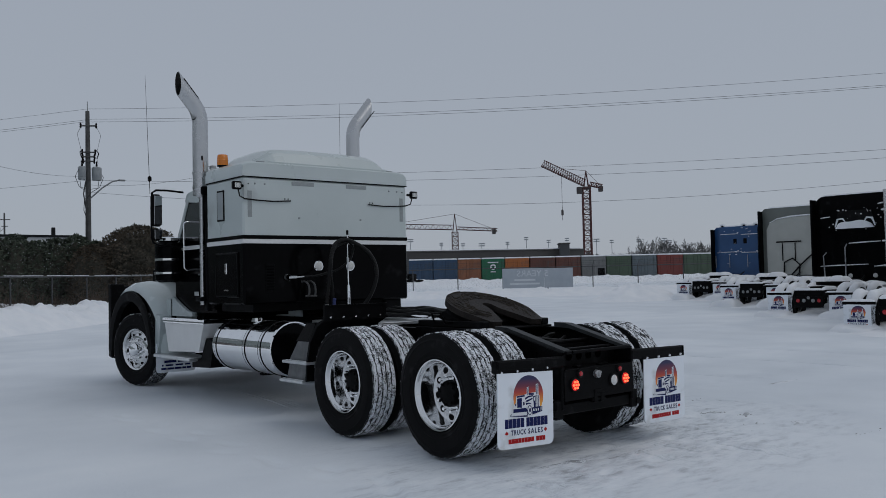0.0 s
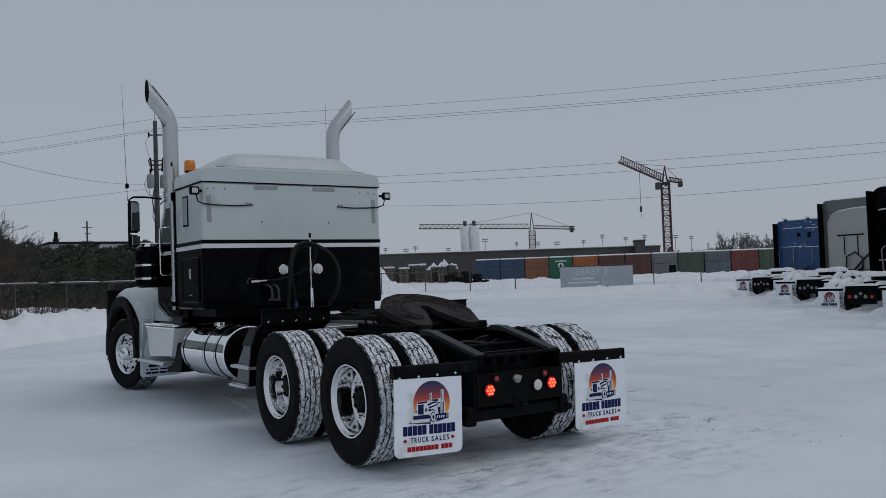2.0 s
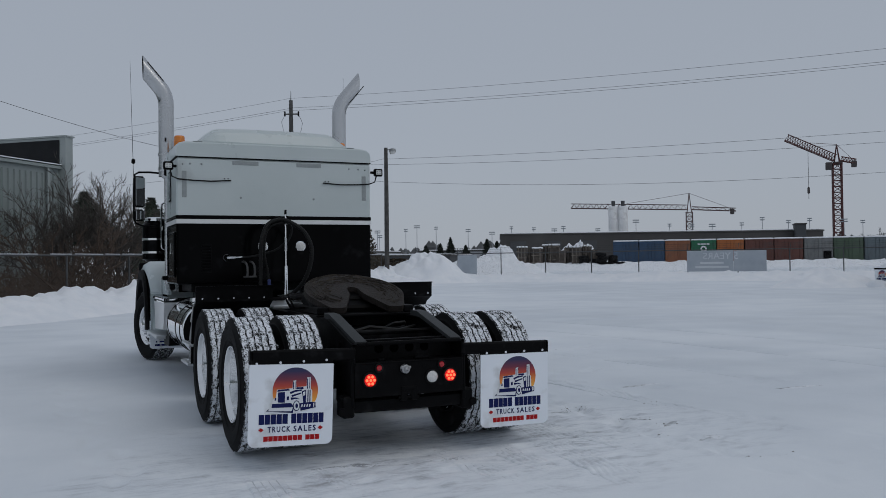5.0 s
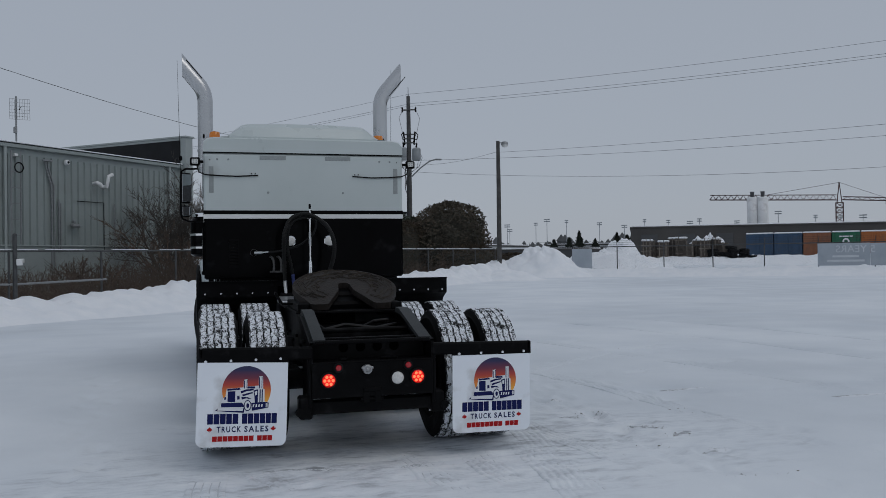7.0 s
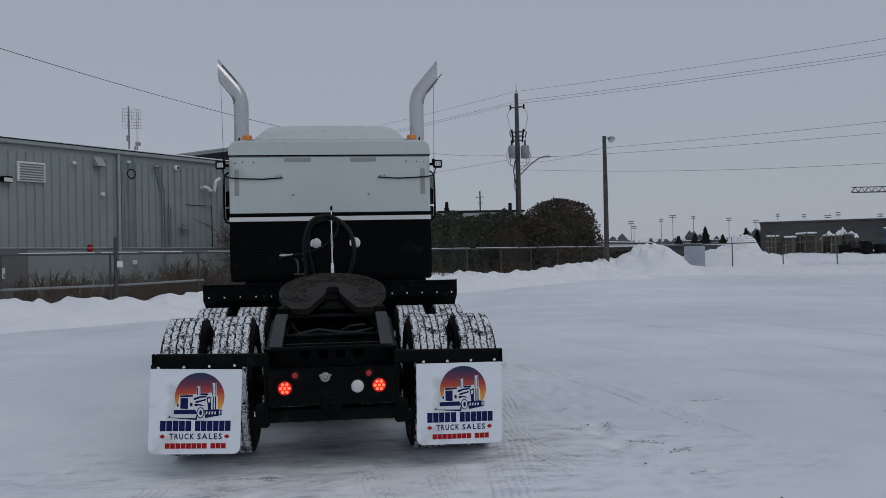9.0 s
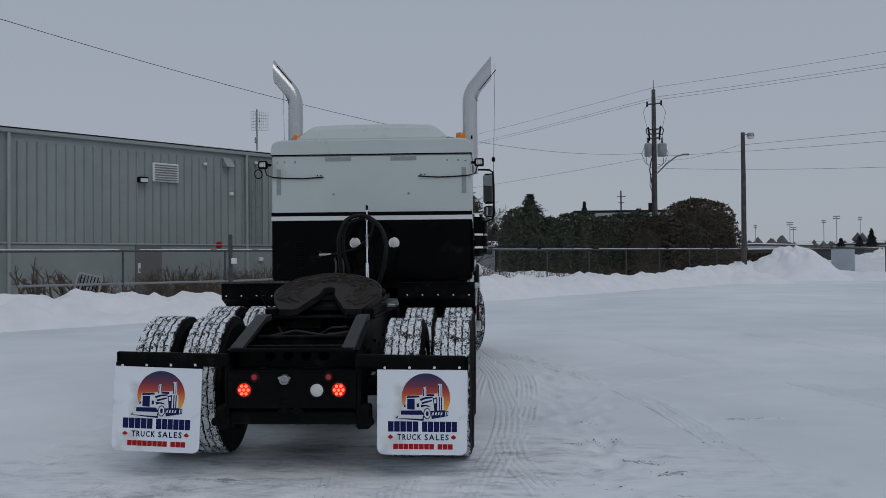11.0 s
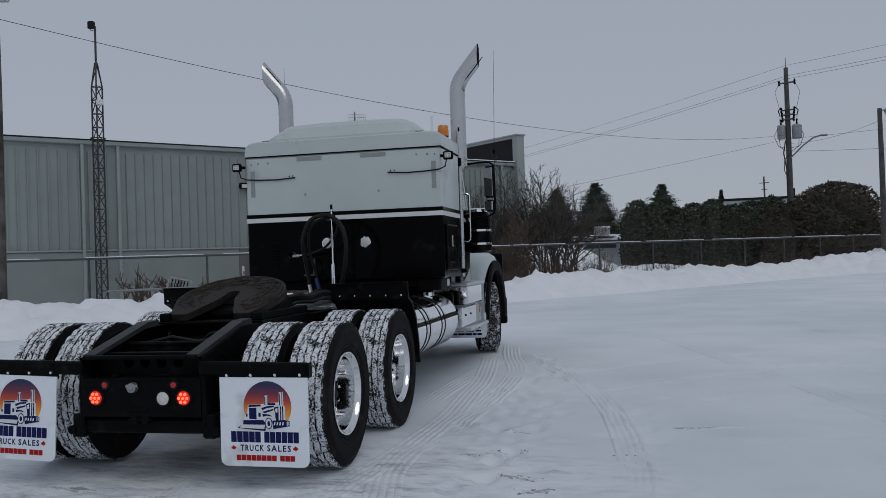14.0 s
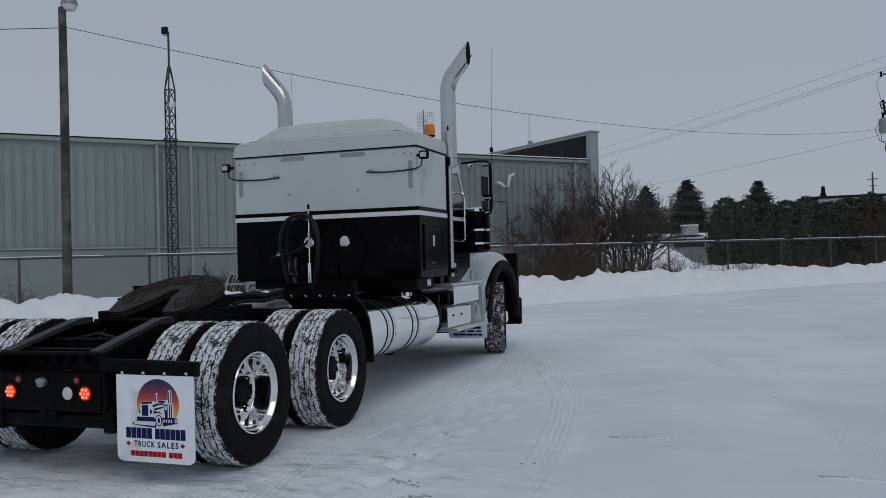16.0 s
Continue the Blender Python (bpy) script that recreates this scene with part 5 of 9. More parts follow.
sleeper_cap()
part("roof_seam", Shape().pipe([(-0.93, SLP_Y0 + 0.035, 2.838), (-0.6, SLP_Y0 + 0.03, 2.848), (0.6, SLP_Y0 + 0.03, 2.848), (0.93, SLP_Y0 + 0.035, 2.838)], 0.006, seg=6), GREY_TAPE, slp)
part("seam", Shape().box((0, SLP_Y0 + 0.455, 2.662), (2 * SLP_W + 0.012, 0.93, 0.011), 0.003), FRAME_BLACK, slp, "dark gasket seam under the roof cap")
for side in (-1, 1):
    # recessed grey pads, marker bolts, hinges
    part("tape_strip", Shape().box((side * 0.365, SLP_Y0 - 0.001, 2.612), (0.29, 0.006, 0.045), 0.001), GREY_TAPE, slp, "grey rectangular tape patch")
    part("tape_strip", Shape().box((side * 1.035, SLP_Y0 - 0.001, 2.362), (0.05, 0.006, 0.29), 0.001), GREY_TAPE, slp, "grey upright tape patch")
    for x, z, r in ((0.42, 2.222, 0.014), (0.85, 2.588, 0.012), (0.97, 2.588, 0.012), (1.05, 2.58, 0.007)):
        part("bolt", Shape().lathe([(SLP_Y0 + 0.002, r), (SLP_Y0 - 0.008, r * 0.8), (SLP_Y0 - 0.010, 0.001)], origin=(side * x, 0, z), axis="y", seg=12), GREY_TAPE if r > 0.01 else FRAME_BLACK, slp)
    # wire from the work lamp across the back
    x0, x1 = side * 1.16, side * 0.53
    pts = [(side * 1.19, 3.96, 2.53), (side * 1.165, 3.965, 2.44), (side * 1.10, SLP_Y0 - 0.012, 2.415), (side * 0.95, SLP_Y0 - 0.012, 2.404), (side * 0.75, SLP_Y0 - 0.012, 2.398), (x1, SLP_Y0 - 0.012, 2.412)]
    part("lamp_wire", Shape().pipe(pts, 0.0075, seg=6), HOSE, slp)
    for q in (0.56, 0.60):
        part("bolt", Shape().lathe([(SLP_Y0 + 0.002, 0.008), (SLP_Y0 - 0.008, 0.006), (SLP_Y0 - 0.01, 0.001)], origin=(side * q, 0, 2.432), axis="y", seg=8), FRAME_BLACK, slp)
    # square work lamp at the corner
    wl0 = part("work_lamp", Shape().box((side * 1.205, 3.955, 2.553), (0.105, 0.05, 0.09), 0.012), FRAME_BLACK, truck, "square black work lamp on the sleeper corner")
    part("lens", Shape().box((side * 1.205, 3.928, 2.553), (0.066, 0.008, 0.052), 0.004), CLEAR_LENS, wl0)
    for dx, dz in ((-0.016, -0.013), (0.016, -0.013), (-0.016, 0.013), (0.016, 0.013)):
        part("led", Shape().lathe([(3.925, 0.009), (3.921, 0.006), (3.921, 0.001)], origin=(side * 1.205 + dx, 0, 2.553 + dz), axis="y", seg=10), GREY_TAPE, wl0)
    part("bracket", Shape().box((side * 1.14, 3.975, 2.553), (0.05, 0.02, 0.03), 0.004), FRAME_BLACK, wl0)
    # round lamps in the black back
    x = -0.18 if side < 0 else 0.255
    rl = part("back_lamp", Shape().lathe([(SLP_Y0 + 0.004, 0.064), (SLP_Y0 - 0.012, 0.060), (SLP_Y0 - 0.013, 0.052)], origin=(x, 0, 1.675), axis="y", seg=28), CHROME, truck, "round frosted lamp set in the black back")
    part("lens", Shape().lathe([(SLP_Y0 - 0.011, 0.052), (SLP_Y0 - 0.020, 0.03), (SLP_Y0 - 0.022, 0.001)], origin=(x, 0, 1.675), axis="y", seg=28), CLEAR_LENS, rl)
    # side window and hatch
    if side < 0:
        part("window_frame", Shape().box((side * (SLP_W + 0.004), 4.525, 2.375), (0.012, 0.18, 0.35), 0.006), RUBBER, slp, "black rubber window surround")
        part("window_pane", Shape().box((side * (SLP_W + 0.009), 4.525, 2.375), (0.008, 0.142, 0.312), 0.003), surface("window_grey", (0.30, 0.33, 0.34), (0.36, 0.39, 0.40), scale=2, rough=0.12, bump=0.0, coat=0.5), slp)
    hatch = part("luggage_door", Shape().box((side * (SLP_W + 0.006), 4.39, 1.59), (0.012, 0.58, 0.50), 0.005), BLACK_PAINT, slp, "black luggage door")
    part("door_seal", Shape().pipe([(side * (SLP_W + 0.012), 4.39 + a * 0.27, 1.59 + b * 0.235) for a, b in ((-1, -0.9), (-1, 0.9), (-0.9, 1), (0.9, 1), (1, 0.9), (1, -0.9), (0.9, -1), (-0.9, -1), (-1, -0.9))], 0.007, seg=6), RUBBER, hatch)
    part("latch", Shape().box((side * (SLP_W + 0.016), 4.39, 1.66), (0.012, 0.05, 0.12), 0.006), CHROME, hatch, "chrome latch")
    part("badge", Shape().box((side * (SLP_W + 0.014), 4.39, 1.42), (0.006, 0.10, 0.018), 0.002), CHROME, hatch)
# louvred vent in the black back
vent = part("vent", Shape().box((-0.80, SLP_Y0 - 0.002, 1.545), (0.11, 0.008, 0.32), 0.002), FRAME_BLACK, slp, "small louvred vent")
for k in range(9):
    part("louvre", Shape().box((-0.80, SLP_Y0 - 0.009, 1.42 + 0.032 * k), (0.095, 0.014, 0.012), 0.003, m=turn_box(pitch=35)), BLACK_PAINT, vent)
# notches and mounts below the sleeper
part("under_frame", Shape().box((0.0, 4.5, 1.22), (1.9, 0.80, 0.10), 0.01), FRAME_BLACK, slp)
part("cab_step_plate", Shape().box((-0.62, 4.30, 1.215), (0.34, 0.10, 0.08), 0.01), STEP_ALU, slp)
part("cab_step_plate", Shape().box((0.9, 4.40, 1.205), (0.34, 0.10, 0.08), 0.01), STEP_ALU, slp)
part("tail_box", Shape().box((0.93, 4.3, 1.20), (0.26, 0.5, 0.14), 0.02), FRAME_BLACK, slp)

# ---- pogo stick, couplings and hose loops
part("pogo_stick", Shape().rod((0.0, 3.645, 1.06), (0.0, 3.645, 1.45), 0.022, seg=14).rod((0.0, 3.645, 1.45), (0.0, 3.645, 2.02), 0.0095, seg=10), CHROME, truck, "chrome spring stick that holds the air hoses")
coil = [(0.013 * math.cos(q * 0.9), 3.645 + 0.013 * math.sin(q * 0.9), 1.62 + 0.0016 * q) for q in range(90)]
part("stick_spring", Shape().pipe(coil, 0.004, seg=5), STEP_ALU, truck)
part("stick_cap", Shape().box((0.0, 3.645, 2.045), (0.024, 0.024, 0.055), 0.006), FRAME_BLACK, truck)
part("stick_clip", Shape().box((0.0, 3.655, 1.950), (0.05, 0.08, 0.035), 0.006).rod((-0.03, 3.645, 1.99), (0.02, 3.645, 2.0), 0.008, seg=8), FRAME_BLACK, truck)


def smooth_line(pts, n=6):
    """Points on a smooth curve through the given ones."""
    pts = [Vector(p) for p in pts]
    out = []
    for i in range(len(pts) - 1):
        p0, p1, p2, p3 = pts[max(i - 1, 0)], pts[i], pts[i + 1], pts[min(i + 2, len(pts) - 1)]
        for k in range(n):
            t = k / n
            out.append(0.5 * ((2 * p1) + (p2 - p0) * t + (2 * p0 - 5 * p1 + 4 * p2 - p3) * t * t + (3 * p1 - p0 - 3 * p2 + p3) * t ** 3))
    return out + [pts[-1]]


def wrapped_hose(pts, r, label):
    """A hose in a coiled plastic wrap: its girth swells and narrows along its length."""
    line = smooth_line(pts, 14)
    hose = part("air_hose", Shape().pipe(line, [r * (1.0 + (0.10 if q % 2 else -0.06)) for q in range(len(line))], seg=9), HOSE, truck, label)
    return hose


wrapped_hose([(-0.26, 3.72, 1.12), (-0.28, 3.64, 1.37), (-0.292, 3.56, 1.65), (-0.275, 3.56, 1.775), (-0.22, 3.57, 1.895), (-0.128, 3.59, 1.950), (-0.02, 3.60, 1.955), (0.085, 3.55, 1.900), (0.170, 3.48, 1.816),
              (0.220, 3.43, 1.695), (0.230, 3.41, 1.574), (0.205, 3.43, 1.42), (0.14, 3.50, 1.25), (0.04, 3.58, 1.14), (-0.06, 3.62, 1.10)], 0.023, "black wrapped air hose hung in a tall loop")
wrapped_hose([(-0.17, 3.72, 1.12), (-0.20, 3.66, 1.371), (-0.245, 3.62, 1.574), (-0.239, 3.60, 1.776), (-0.188, 3.60, 1.877), (-0.107, 3.61, 1.915), (-0.01, 3.62, 1.930)], 0.017, "black air hose hung beside the loop")
part("air_hose", Shape().pipe(smooth_line([(-0.45, 3.90, 1.555), (-0.33, 3.82, 1.560), (-0.21, 3.76, 1.590), (-0.107, 3.70, 1.625), (-0.02, 3.66, 1.690), (0.040, 3.64, 1.755), (0.066, 3.63, 1.857), (0.040, 3.62, 1.905), (0.0, 3.62, 1.935)]), 0.013, seg=8), HOSE, truck, "black cable to the trailer plug")
part("coupling_head", Shape().rod((-0.575, 3.97, 1.548), (-0.50, 3.92, 1.550), 0.017, seg=12).rod((-0.50, 3.92, 1.550), (-0.43, 3.88, 1.556), 0.009, seg=8).lathe([(3.95, 0.036), (3.99, 0.040)], origin=(-0.585, 0, 1.55), axis="y", seg=16), STEP_ALU, truck, "bright trailer plug on the sleeper back")
GALV_DULL = surface("dull_fitting", (0.05, 0.05, 0.05), (0.11, 0.11, 0.11), scale=12, rough=0.5, metal=0.5, bump=0.1)
for x in (-0.41, -0.33):
    part("glad_hand", Shape().pipe(smooth_line([(x, 3.98, 1.50), (x + 0.01, 3.92, 1.50), (x + 0.03, 3.88, 1.46), (x + 0.035, 3.87, 1.38), (x + 0.03, 3.88, 1.34)]), 0.013, seg=8), GALV_DULL, truck, "dull metal air elbow")
part("glad_hand", Shape().box((-0.345, 3.885, 1.335), (0.15, 0.03, 0.022), 0.006), GALV_DULL, truck)
BLUE_HOSE = surface("blue_hose", (0.02, 0.03, 0.12), (0.03, 0.045, 0.16), scale=10, rough=0.5)
part("hose_end", Shape().rod((-0.262, 3.70, 1.10), (-0.275, 3.66, 1.24), 0.020, seg=10), STEP_ALU, truck, "bright hose ferrule")
part("hose_end", Shape().rod((-0.168, 3.70, 1.12), (-0.19, 3.64, 1.30), 0.019, seg=10), BLUE_HOSE, truck, "blue hose sleeve")
part("hose_bracket", Shape().box((-0.05, 3.70, 1.075), (0.55, 0.05, 0.06), 0.008), FRAME_BLACK, truck)

# ---- exhaust stacks
for side in (-1, 1):
    x, y = side * 1.09, 5.12
    pts, rs = [], []
    for z in (2.55, 2.9, 3.2, 3.42):
        pts.append((x, y, z))
        rs.append(0.0915)
    for t in np.linspace(8, 40, 6):
        t = radians(t)
        pts.append((x + side * 0.34 * (1 - math.cos(t)), y, 3.42 + 0.34 * math.sin(t)))
    d = Vector((side * math.sin(radians(40)), 0, math.cos(radians(40))))
    last = Vector(pts[-1])
    st = Shape()
    path = [Vector(p) for p in pts]
    seg = 28
    rings = []
    for i, p in enumerate(path):
        dd = (path[min(i + 1, len(path) - 1)] - path[max(i - 1, 0)]).normalized() if i < len(path) - 1 else d
        u = Vector((0, 1, 0))
        w = dd.cross(u)
        rings.append([p + 0.0915 * (math.cos(2 * math.pi * k / seg) * u + math.sin(2 * math.pi * k / seg) * w) for k in range(seg)])
    # mitred mouth: every line of the tube runs on to the upright plane of the cut
    x_cut = side * 1.355
    mouth = []
    for p in rings[-1]:
        mouth.append(p + d * max(0.02, (x_cut - p.x) * side / (d.x * side)))
    rings.append(mouth)
    inner = []
    axis_pt = last
    for p in mouth:
        q = p - axis_pt
        along = q.dot(d)
        rad = q - d * along
        inner.append(axis_pt + d * (along - 0.001) + rad * 0.93)
    deep = [p - d * 0.28 for p in inner]
    for ring in rings:
        st.v.extend(tuple(p) for p in ring)
    nr = len(rings)
    for i in range(nr - 1):
        for k in range(seg):
            st.f.append((i * seg + k, i * seg + (k + 1) % seg, (i + 1) * seg + (k + 1) % seg, (i + 1) * seg + k))
            st.m.append(0)
    base_i = len(st.v)
    st.v.extend(tuple(p) for p in inner)
    st.v.extend(tuple(p) for p in deep)
    for k in range(seg):
        k2 = (k + 1) % seg
        st.f += [((nr - 1) * seg + k, (nr - 1) * seg + k2, base_i + k2, base_i + k), (base_i + k, base_i + k2, base_i + seg + k2, base_i + seg + k)]
        st.m += [0, 1]
    st.f.append(tuple(base_i + seg + k for k in range(seg)))
    st.m.append(1)
    me = st.mesh("exhaust_pipe", [STACK_CHROME, surface("soot", (0.006, 0.006, 0.006), (0.015, 0.014, 0.013), scale=20, rough=0.9)], 30)
    stack = part("exhaust_pipe", me, None, truck, "tall chrome stack curved outward at the top")
    part("clamp", Shape().lathe([(2.80, 0.093), (2.80, 0.098), (2.83, 0.098), (2.83, 0.093)], origin=(x, y, 0), axis="z", seg=28), STACK_CHROME, stack)
    # the seam follows the outer elbow, curls down and closes at its foot
    up = Vector((0, -1, 0)) * 0.62 + Vector((side * d.z, 0, -d.x * side)) * side * 0.78
    sm = [last + up.normalized() * 0.0925 + d * q for q in (0.30, 0.2, 0.1, 0.02)]
    sm += [Vector((x + side * 0.075, y - 0.056, 3.53)), Vector((x + side * 0.072, y - 0.057, 3.47)), Vector((x + side * 0.086, y - 0.034, 3.445)), Vector((x + side * 0.093, y - 0.005, 3.45))]
    part("elbow_seam", Shape().pipe(sm, 0.0055, seg=6), FRAME_BLACK, stack)
    part("bolt", Shape().box((x + side * 0.02, y - 0.092, 2.985), (0.022, 0.010, 0.05), 0.004), FRAME_BLACK, stack)
    # slim pipe below, beside the black edge of the cab
    part("lower_pipe", Shape().rod((x, y - 0.02, 1.25), (x, y - 0.02, 2.60), 0.030, seg=18), STACK_CHROME, stack, "slim bright lower pipe")
    part("pipe_collar", Shape().lathe([(2.52, 0.032), (2.54, 0.055), (2.60, 0.088), (2.62, 0.094), (2.66, 0.096), (2.66, 0.0915)], origin=(x, y, 0), axis="z", seg=24), STACK_CHROME, stack)
    part("stack_bracket", Shape().box((x - side * 0.03, y - 0.06, 2.60), (0.14, 0.10, 0.10), 0.012), FRAME_BLACK, stack)
    part("stack_bracket", Shape().box((x, y - 0.02, 1.32), (0.12, 0.14, 0.05), 0.01), FRAME_BLACK, stack)
    part("stack_post", Shape().box((x - side * 0.050, y - 0.060, 1.90), (0.06, 0.08, 1.44), 0.010), FRAME_BLACK, stack, "black upright post behind the pipe")
    # amber beacon
    bx, by = side * 0.985, 4.745
    bc = part("beacon", Shape().lathe([(2.80, 0.045), (2.855, 0.045), (2.86, 0.064), (2.872, 0.065)], origin=(bx, by, 0), axis="z", seg=20), FRAME_BLACK, truck, "amber warning beacon on the roof corner")
    part("lens", Shape().lathe([(2.868, 0.064), (2.93, 0.064), (2.985, 0.060), (2.996, 0.052), (2.998, 0.001)], origin=(bx, by, 0), axis="z", seg=20), AMBER, bc)
    part("lens_rib", Shape().lathe([(2.925, 0.064), (2.93, 0.067), (2.935, 0.064)], origin=(bx, by, 0), axis="z", seg=20), AMBER, bc)

# ---- cab and hood
cab_out = [(4.95, 1.15), (4.95, 2.62), (5.5, 2.66), (5.75, 2.62), (6.1, 2.08), (6.16, 2.0), (6.16, 1.15)]
part("cab", Shape().prism(cab_out, -0.98, 0.98), BLACK_PAINT, truck, "black cab with pale upper pillars")
part("cab_roof", Shape().prism([(4.95, 2.45), (4.95, 2.63), (5.5, 2.67), (5.77, 2.63), (5.83, 2.53), (5.7, 2.52)], -0.985, 0.985), WHITE_PAINT, truck, "pale cab roof")
part("windscreen", Shape().prism([(5.80, 2.54), (6.10, 2.08), (6.115, 2.085), (5.815, 2.56)], -0.90, 0.90), DARK_GLASS, truck)
for side in (-1, 1):
    part("door_glass", Shape().prism([(5.28, 2.06), (5.28, 2.50), (5.70, 2.50), (5.98, 2.06)], side * 0.982, side * 0.986), DARK_GLASS, truck)
    part("pillar", Shape().prism([(5.70, 2.56), (5.76, 2.56), (6.10, 2.03), (6.03, 2.03)], side * 0.975, side * 0.992), WHITE_PAINT, truck, "pale windscreen pillar")
    part("door_stripe", Shape().prism([(4.96, 1.928), (4.96, 1.976), (6.1, 1.976), (6.1, 1.928)], side * 0.98, side * 0.987), STRIPE_WHITE, truck)
    part("grab_rail", Shape().pipe([(side * 0.98, 5.6, 2.27), (side * 1.075, 5.6, 2.265), (side * 1.098, 5.6, 2.245), (side * 1.10, 5.6, 2.20), (side * 1.10, 5.6, 1.74), (side * 1.098, 5.6, 1.70), (side * 1.075, 5.6, 1.68), (side * 0.98, 5.6, 1.68)], 0.013), CHROME, truck, "chrome grab rail")
    part("door_handle", Shape().box((side * 0.995, 5.35, 1.62), (0.03, 0.15, 0.03), 0.01), CHROME, truck)
    part("wiper_mark", Shape().box((side * 0.99, 5.5, 1.38), (0.006, 0.12, 0.05), 0.002), STEP_ALU, truck)
    # mirror on its tube
    mo = 1.385 if side > 0 else 1.408
    mc = mo - 0.065
    arm = part("mirror_arm", Shape().pipe([(side * 0.99, 5.87, 2.66), (side * (mo - 0.2), 5.85, 2.672), (side * (mo - 0.06), 5.85, 2.668), (side * (mo - 0.01), 5.85, 2.635), (side * mo, 5.85, 2.45), (side * mo, 5.85, 2.08), (side * (mo - 0.02), 5.85, 2.02), (side * (mo - 0.1), 5.85, 1.985), (side * 0.99, 5.87, 1.97)], 0.013, seg=10), FRAME_BLACK, truck, "black tube mirror arm")
    mm = part("mirror_head", Shape().box((side * mc, 5.87, 2.42), (0.145, 0.09, 0.40), 0.03, m=turn_box(yaw=-side * 20)), FRAME_BLACK, arm, "tall black mirror")
    part("mirror_glass", Shape().box((side * (mc - 0.012), 5.827, 2.42), (0.12, 0.008, 0.36), 0.004, m=turn_box(yaw=-side * 20)), MIRROR, mm)
    m2 = part("mirror_head", Shape().box((side * mc, 5.87, 2.12), (0.145, 0.09, 0.15), 0.035, m=turn_box(yaw=-side * 20)), FRAME_BLACK, arm, "small round-cornered convex mirror")
    part("mirror_glass", Shape().box((side * (mc - 0.012), 5.827, 2.12), (0.115, 0.01, 0.12), 0.02, m=turn_box(yaw=-side * 20)), MIRROR, m2)
    # whip aerial
    wa = part("whip_aerial", Shape().rod((side * mo, 5.89, 2.62), (side * (mo + 0.03), 5.93, 4.10), 0.0035, 0.0015, seg=6), FRAME_BLACK, arm)
    part("aerial_base", Shape().lathe([(2.78, 0.010), (2.79, 0.024), (2.83, 0.024), (2.845, 0.010)], origin=(side * mo, 5.895, 0), axis="z", seg=10), FRAME_BLACK, wa)
    # air cleaner canister
    ac = part("air_cleaner", Shape().lathe([(1.53, 0.12), (1.56, 0.165), (2.00, 0.165), (2.03, 0.14), (2.03, 0.001)], origin=(side * 1.13, 6.02, 0), axis="z", seg=28), BLACK_PAINT, truck, "black air cleaner canister with chrome bands")
    for z in (1.63, 1.80):
        part("band", Shape().lathe([(z, 0.166), (z + 0.002, 0.170), (z + 0.028, 0.170), (z + 0.03, 0.166)], origin=(side * 1.13, 6.02, 0), axis="z", seg=28), CHROME, ac)
    part("intake_cap", Shape().lathe([(2.03, 0.10), (2.05, 0.14), (2.085, 0.14), (2.10, 0.10), (2.10, 0.001)], origin=(side * 1.13, 6.02, 0), axis="z", seg=24), CHROME, ac)
    # ---- fuel tank
    tx, tz, tr = side * 0.86, 0.795, 0.285
    ya, yb = (3.38, 4.77) if side < 0 else (2.62, 4.50)
    tank = part("fuel_tank", Shape().lathe([(ya + 0.03, tr), (ya + 0.05, tr), (yb - 0.05, tr), (yb - 0.03, tr), (yb - 0.012, tr - 0.012), (yb, tr - 0.05), (yb + 0.01, 0.001)], origin=(tx, 0, tz), axis="y", seg=64), CHROME, truck, "polished cylindrical fuel tank")
    part("tank_rim", Shape().lathe([(ya + 0.035, tr + 0.001), (ya + 0.03, tr + 0.004), (ya + 0.004, tr + 0.002), (ya, tr - 0.010), (ya + 0.012, tr - 0.022)], origin=(tx, 0, tz), axis="y", seg=64), CHROME, tank, "bright rolled tank rim")
    # On the left the chrome's dark reflection is painted as plain black.
    part("tank_end", Shape().lathe([(ya + 0.012, tr - 0.022), (ya + 0.004, tr - 0.05), (ya - 0.012, 0.16), (ya - 0.022, 0.001)], origin=(tx, 0, tz), axis="y", seg=64), BLACK_PAINT if side < 0 else CHROME, tank, "domed tank end, dark reflection painted black" if side < 0 else "domed tank end")
    n_strap = (0.22, 0.57, 1.27) if side < 0 else (0.40, 0.54, 1.05, 1.20)
    for q in n_strap:
        y0 = ya + q
        part("tank_strap", Shape().lathe([(y0, tr), (y0, tr + 0.006), (y0 + 0.04, tr + 0.006), (y0 + 0.04, tr)], origin=(tx, 0, tz), axis="y", seg=56), ALU, tank)
        part("strap_rubber", Shape().lathe([(y0 - 0.012, tr + 0.001), (y0 - 0.012, tr + 0.004), (y0, tr + 0.004)], origin=(tx, 0, tz), axis="y", seg=56), RUBBER, tank)
        part("strap_rubber", Shape().lathe([(y0 + 0.04, tr + 0.004), (y0 + 0.052, tr + 0.004), (y0 + 0.052, tr + 0.001)], origin=(tx, 0, tz), axis="y", seg=56), RUBBER, tank)
    part("filler_cap", Shape().lathe([(tz + tr - 0.01, 0.06), (tz + tr + 0.03, 0.058), (tz + tr + 0.035, 0.001)], origin=(tx + side * 0.05, 4.1, 0), axis="z", seg=20), CHROME, tank)
    part("saddle", Shape().box((side * 0.56, ya + 0.5, 0.62), (0.34, 0.08, 0.36), 0.01), FRAME_BLACK, truck)
    part("saddle", Shape().box((side * 0.56, yb - 0.4, 0.62), (0.34, 0.08, 0.36), 0.01), FRAME_BLACK, truck)
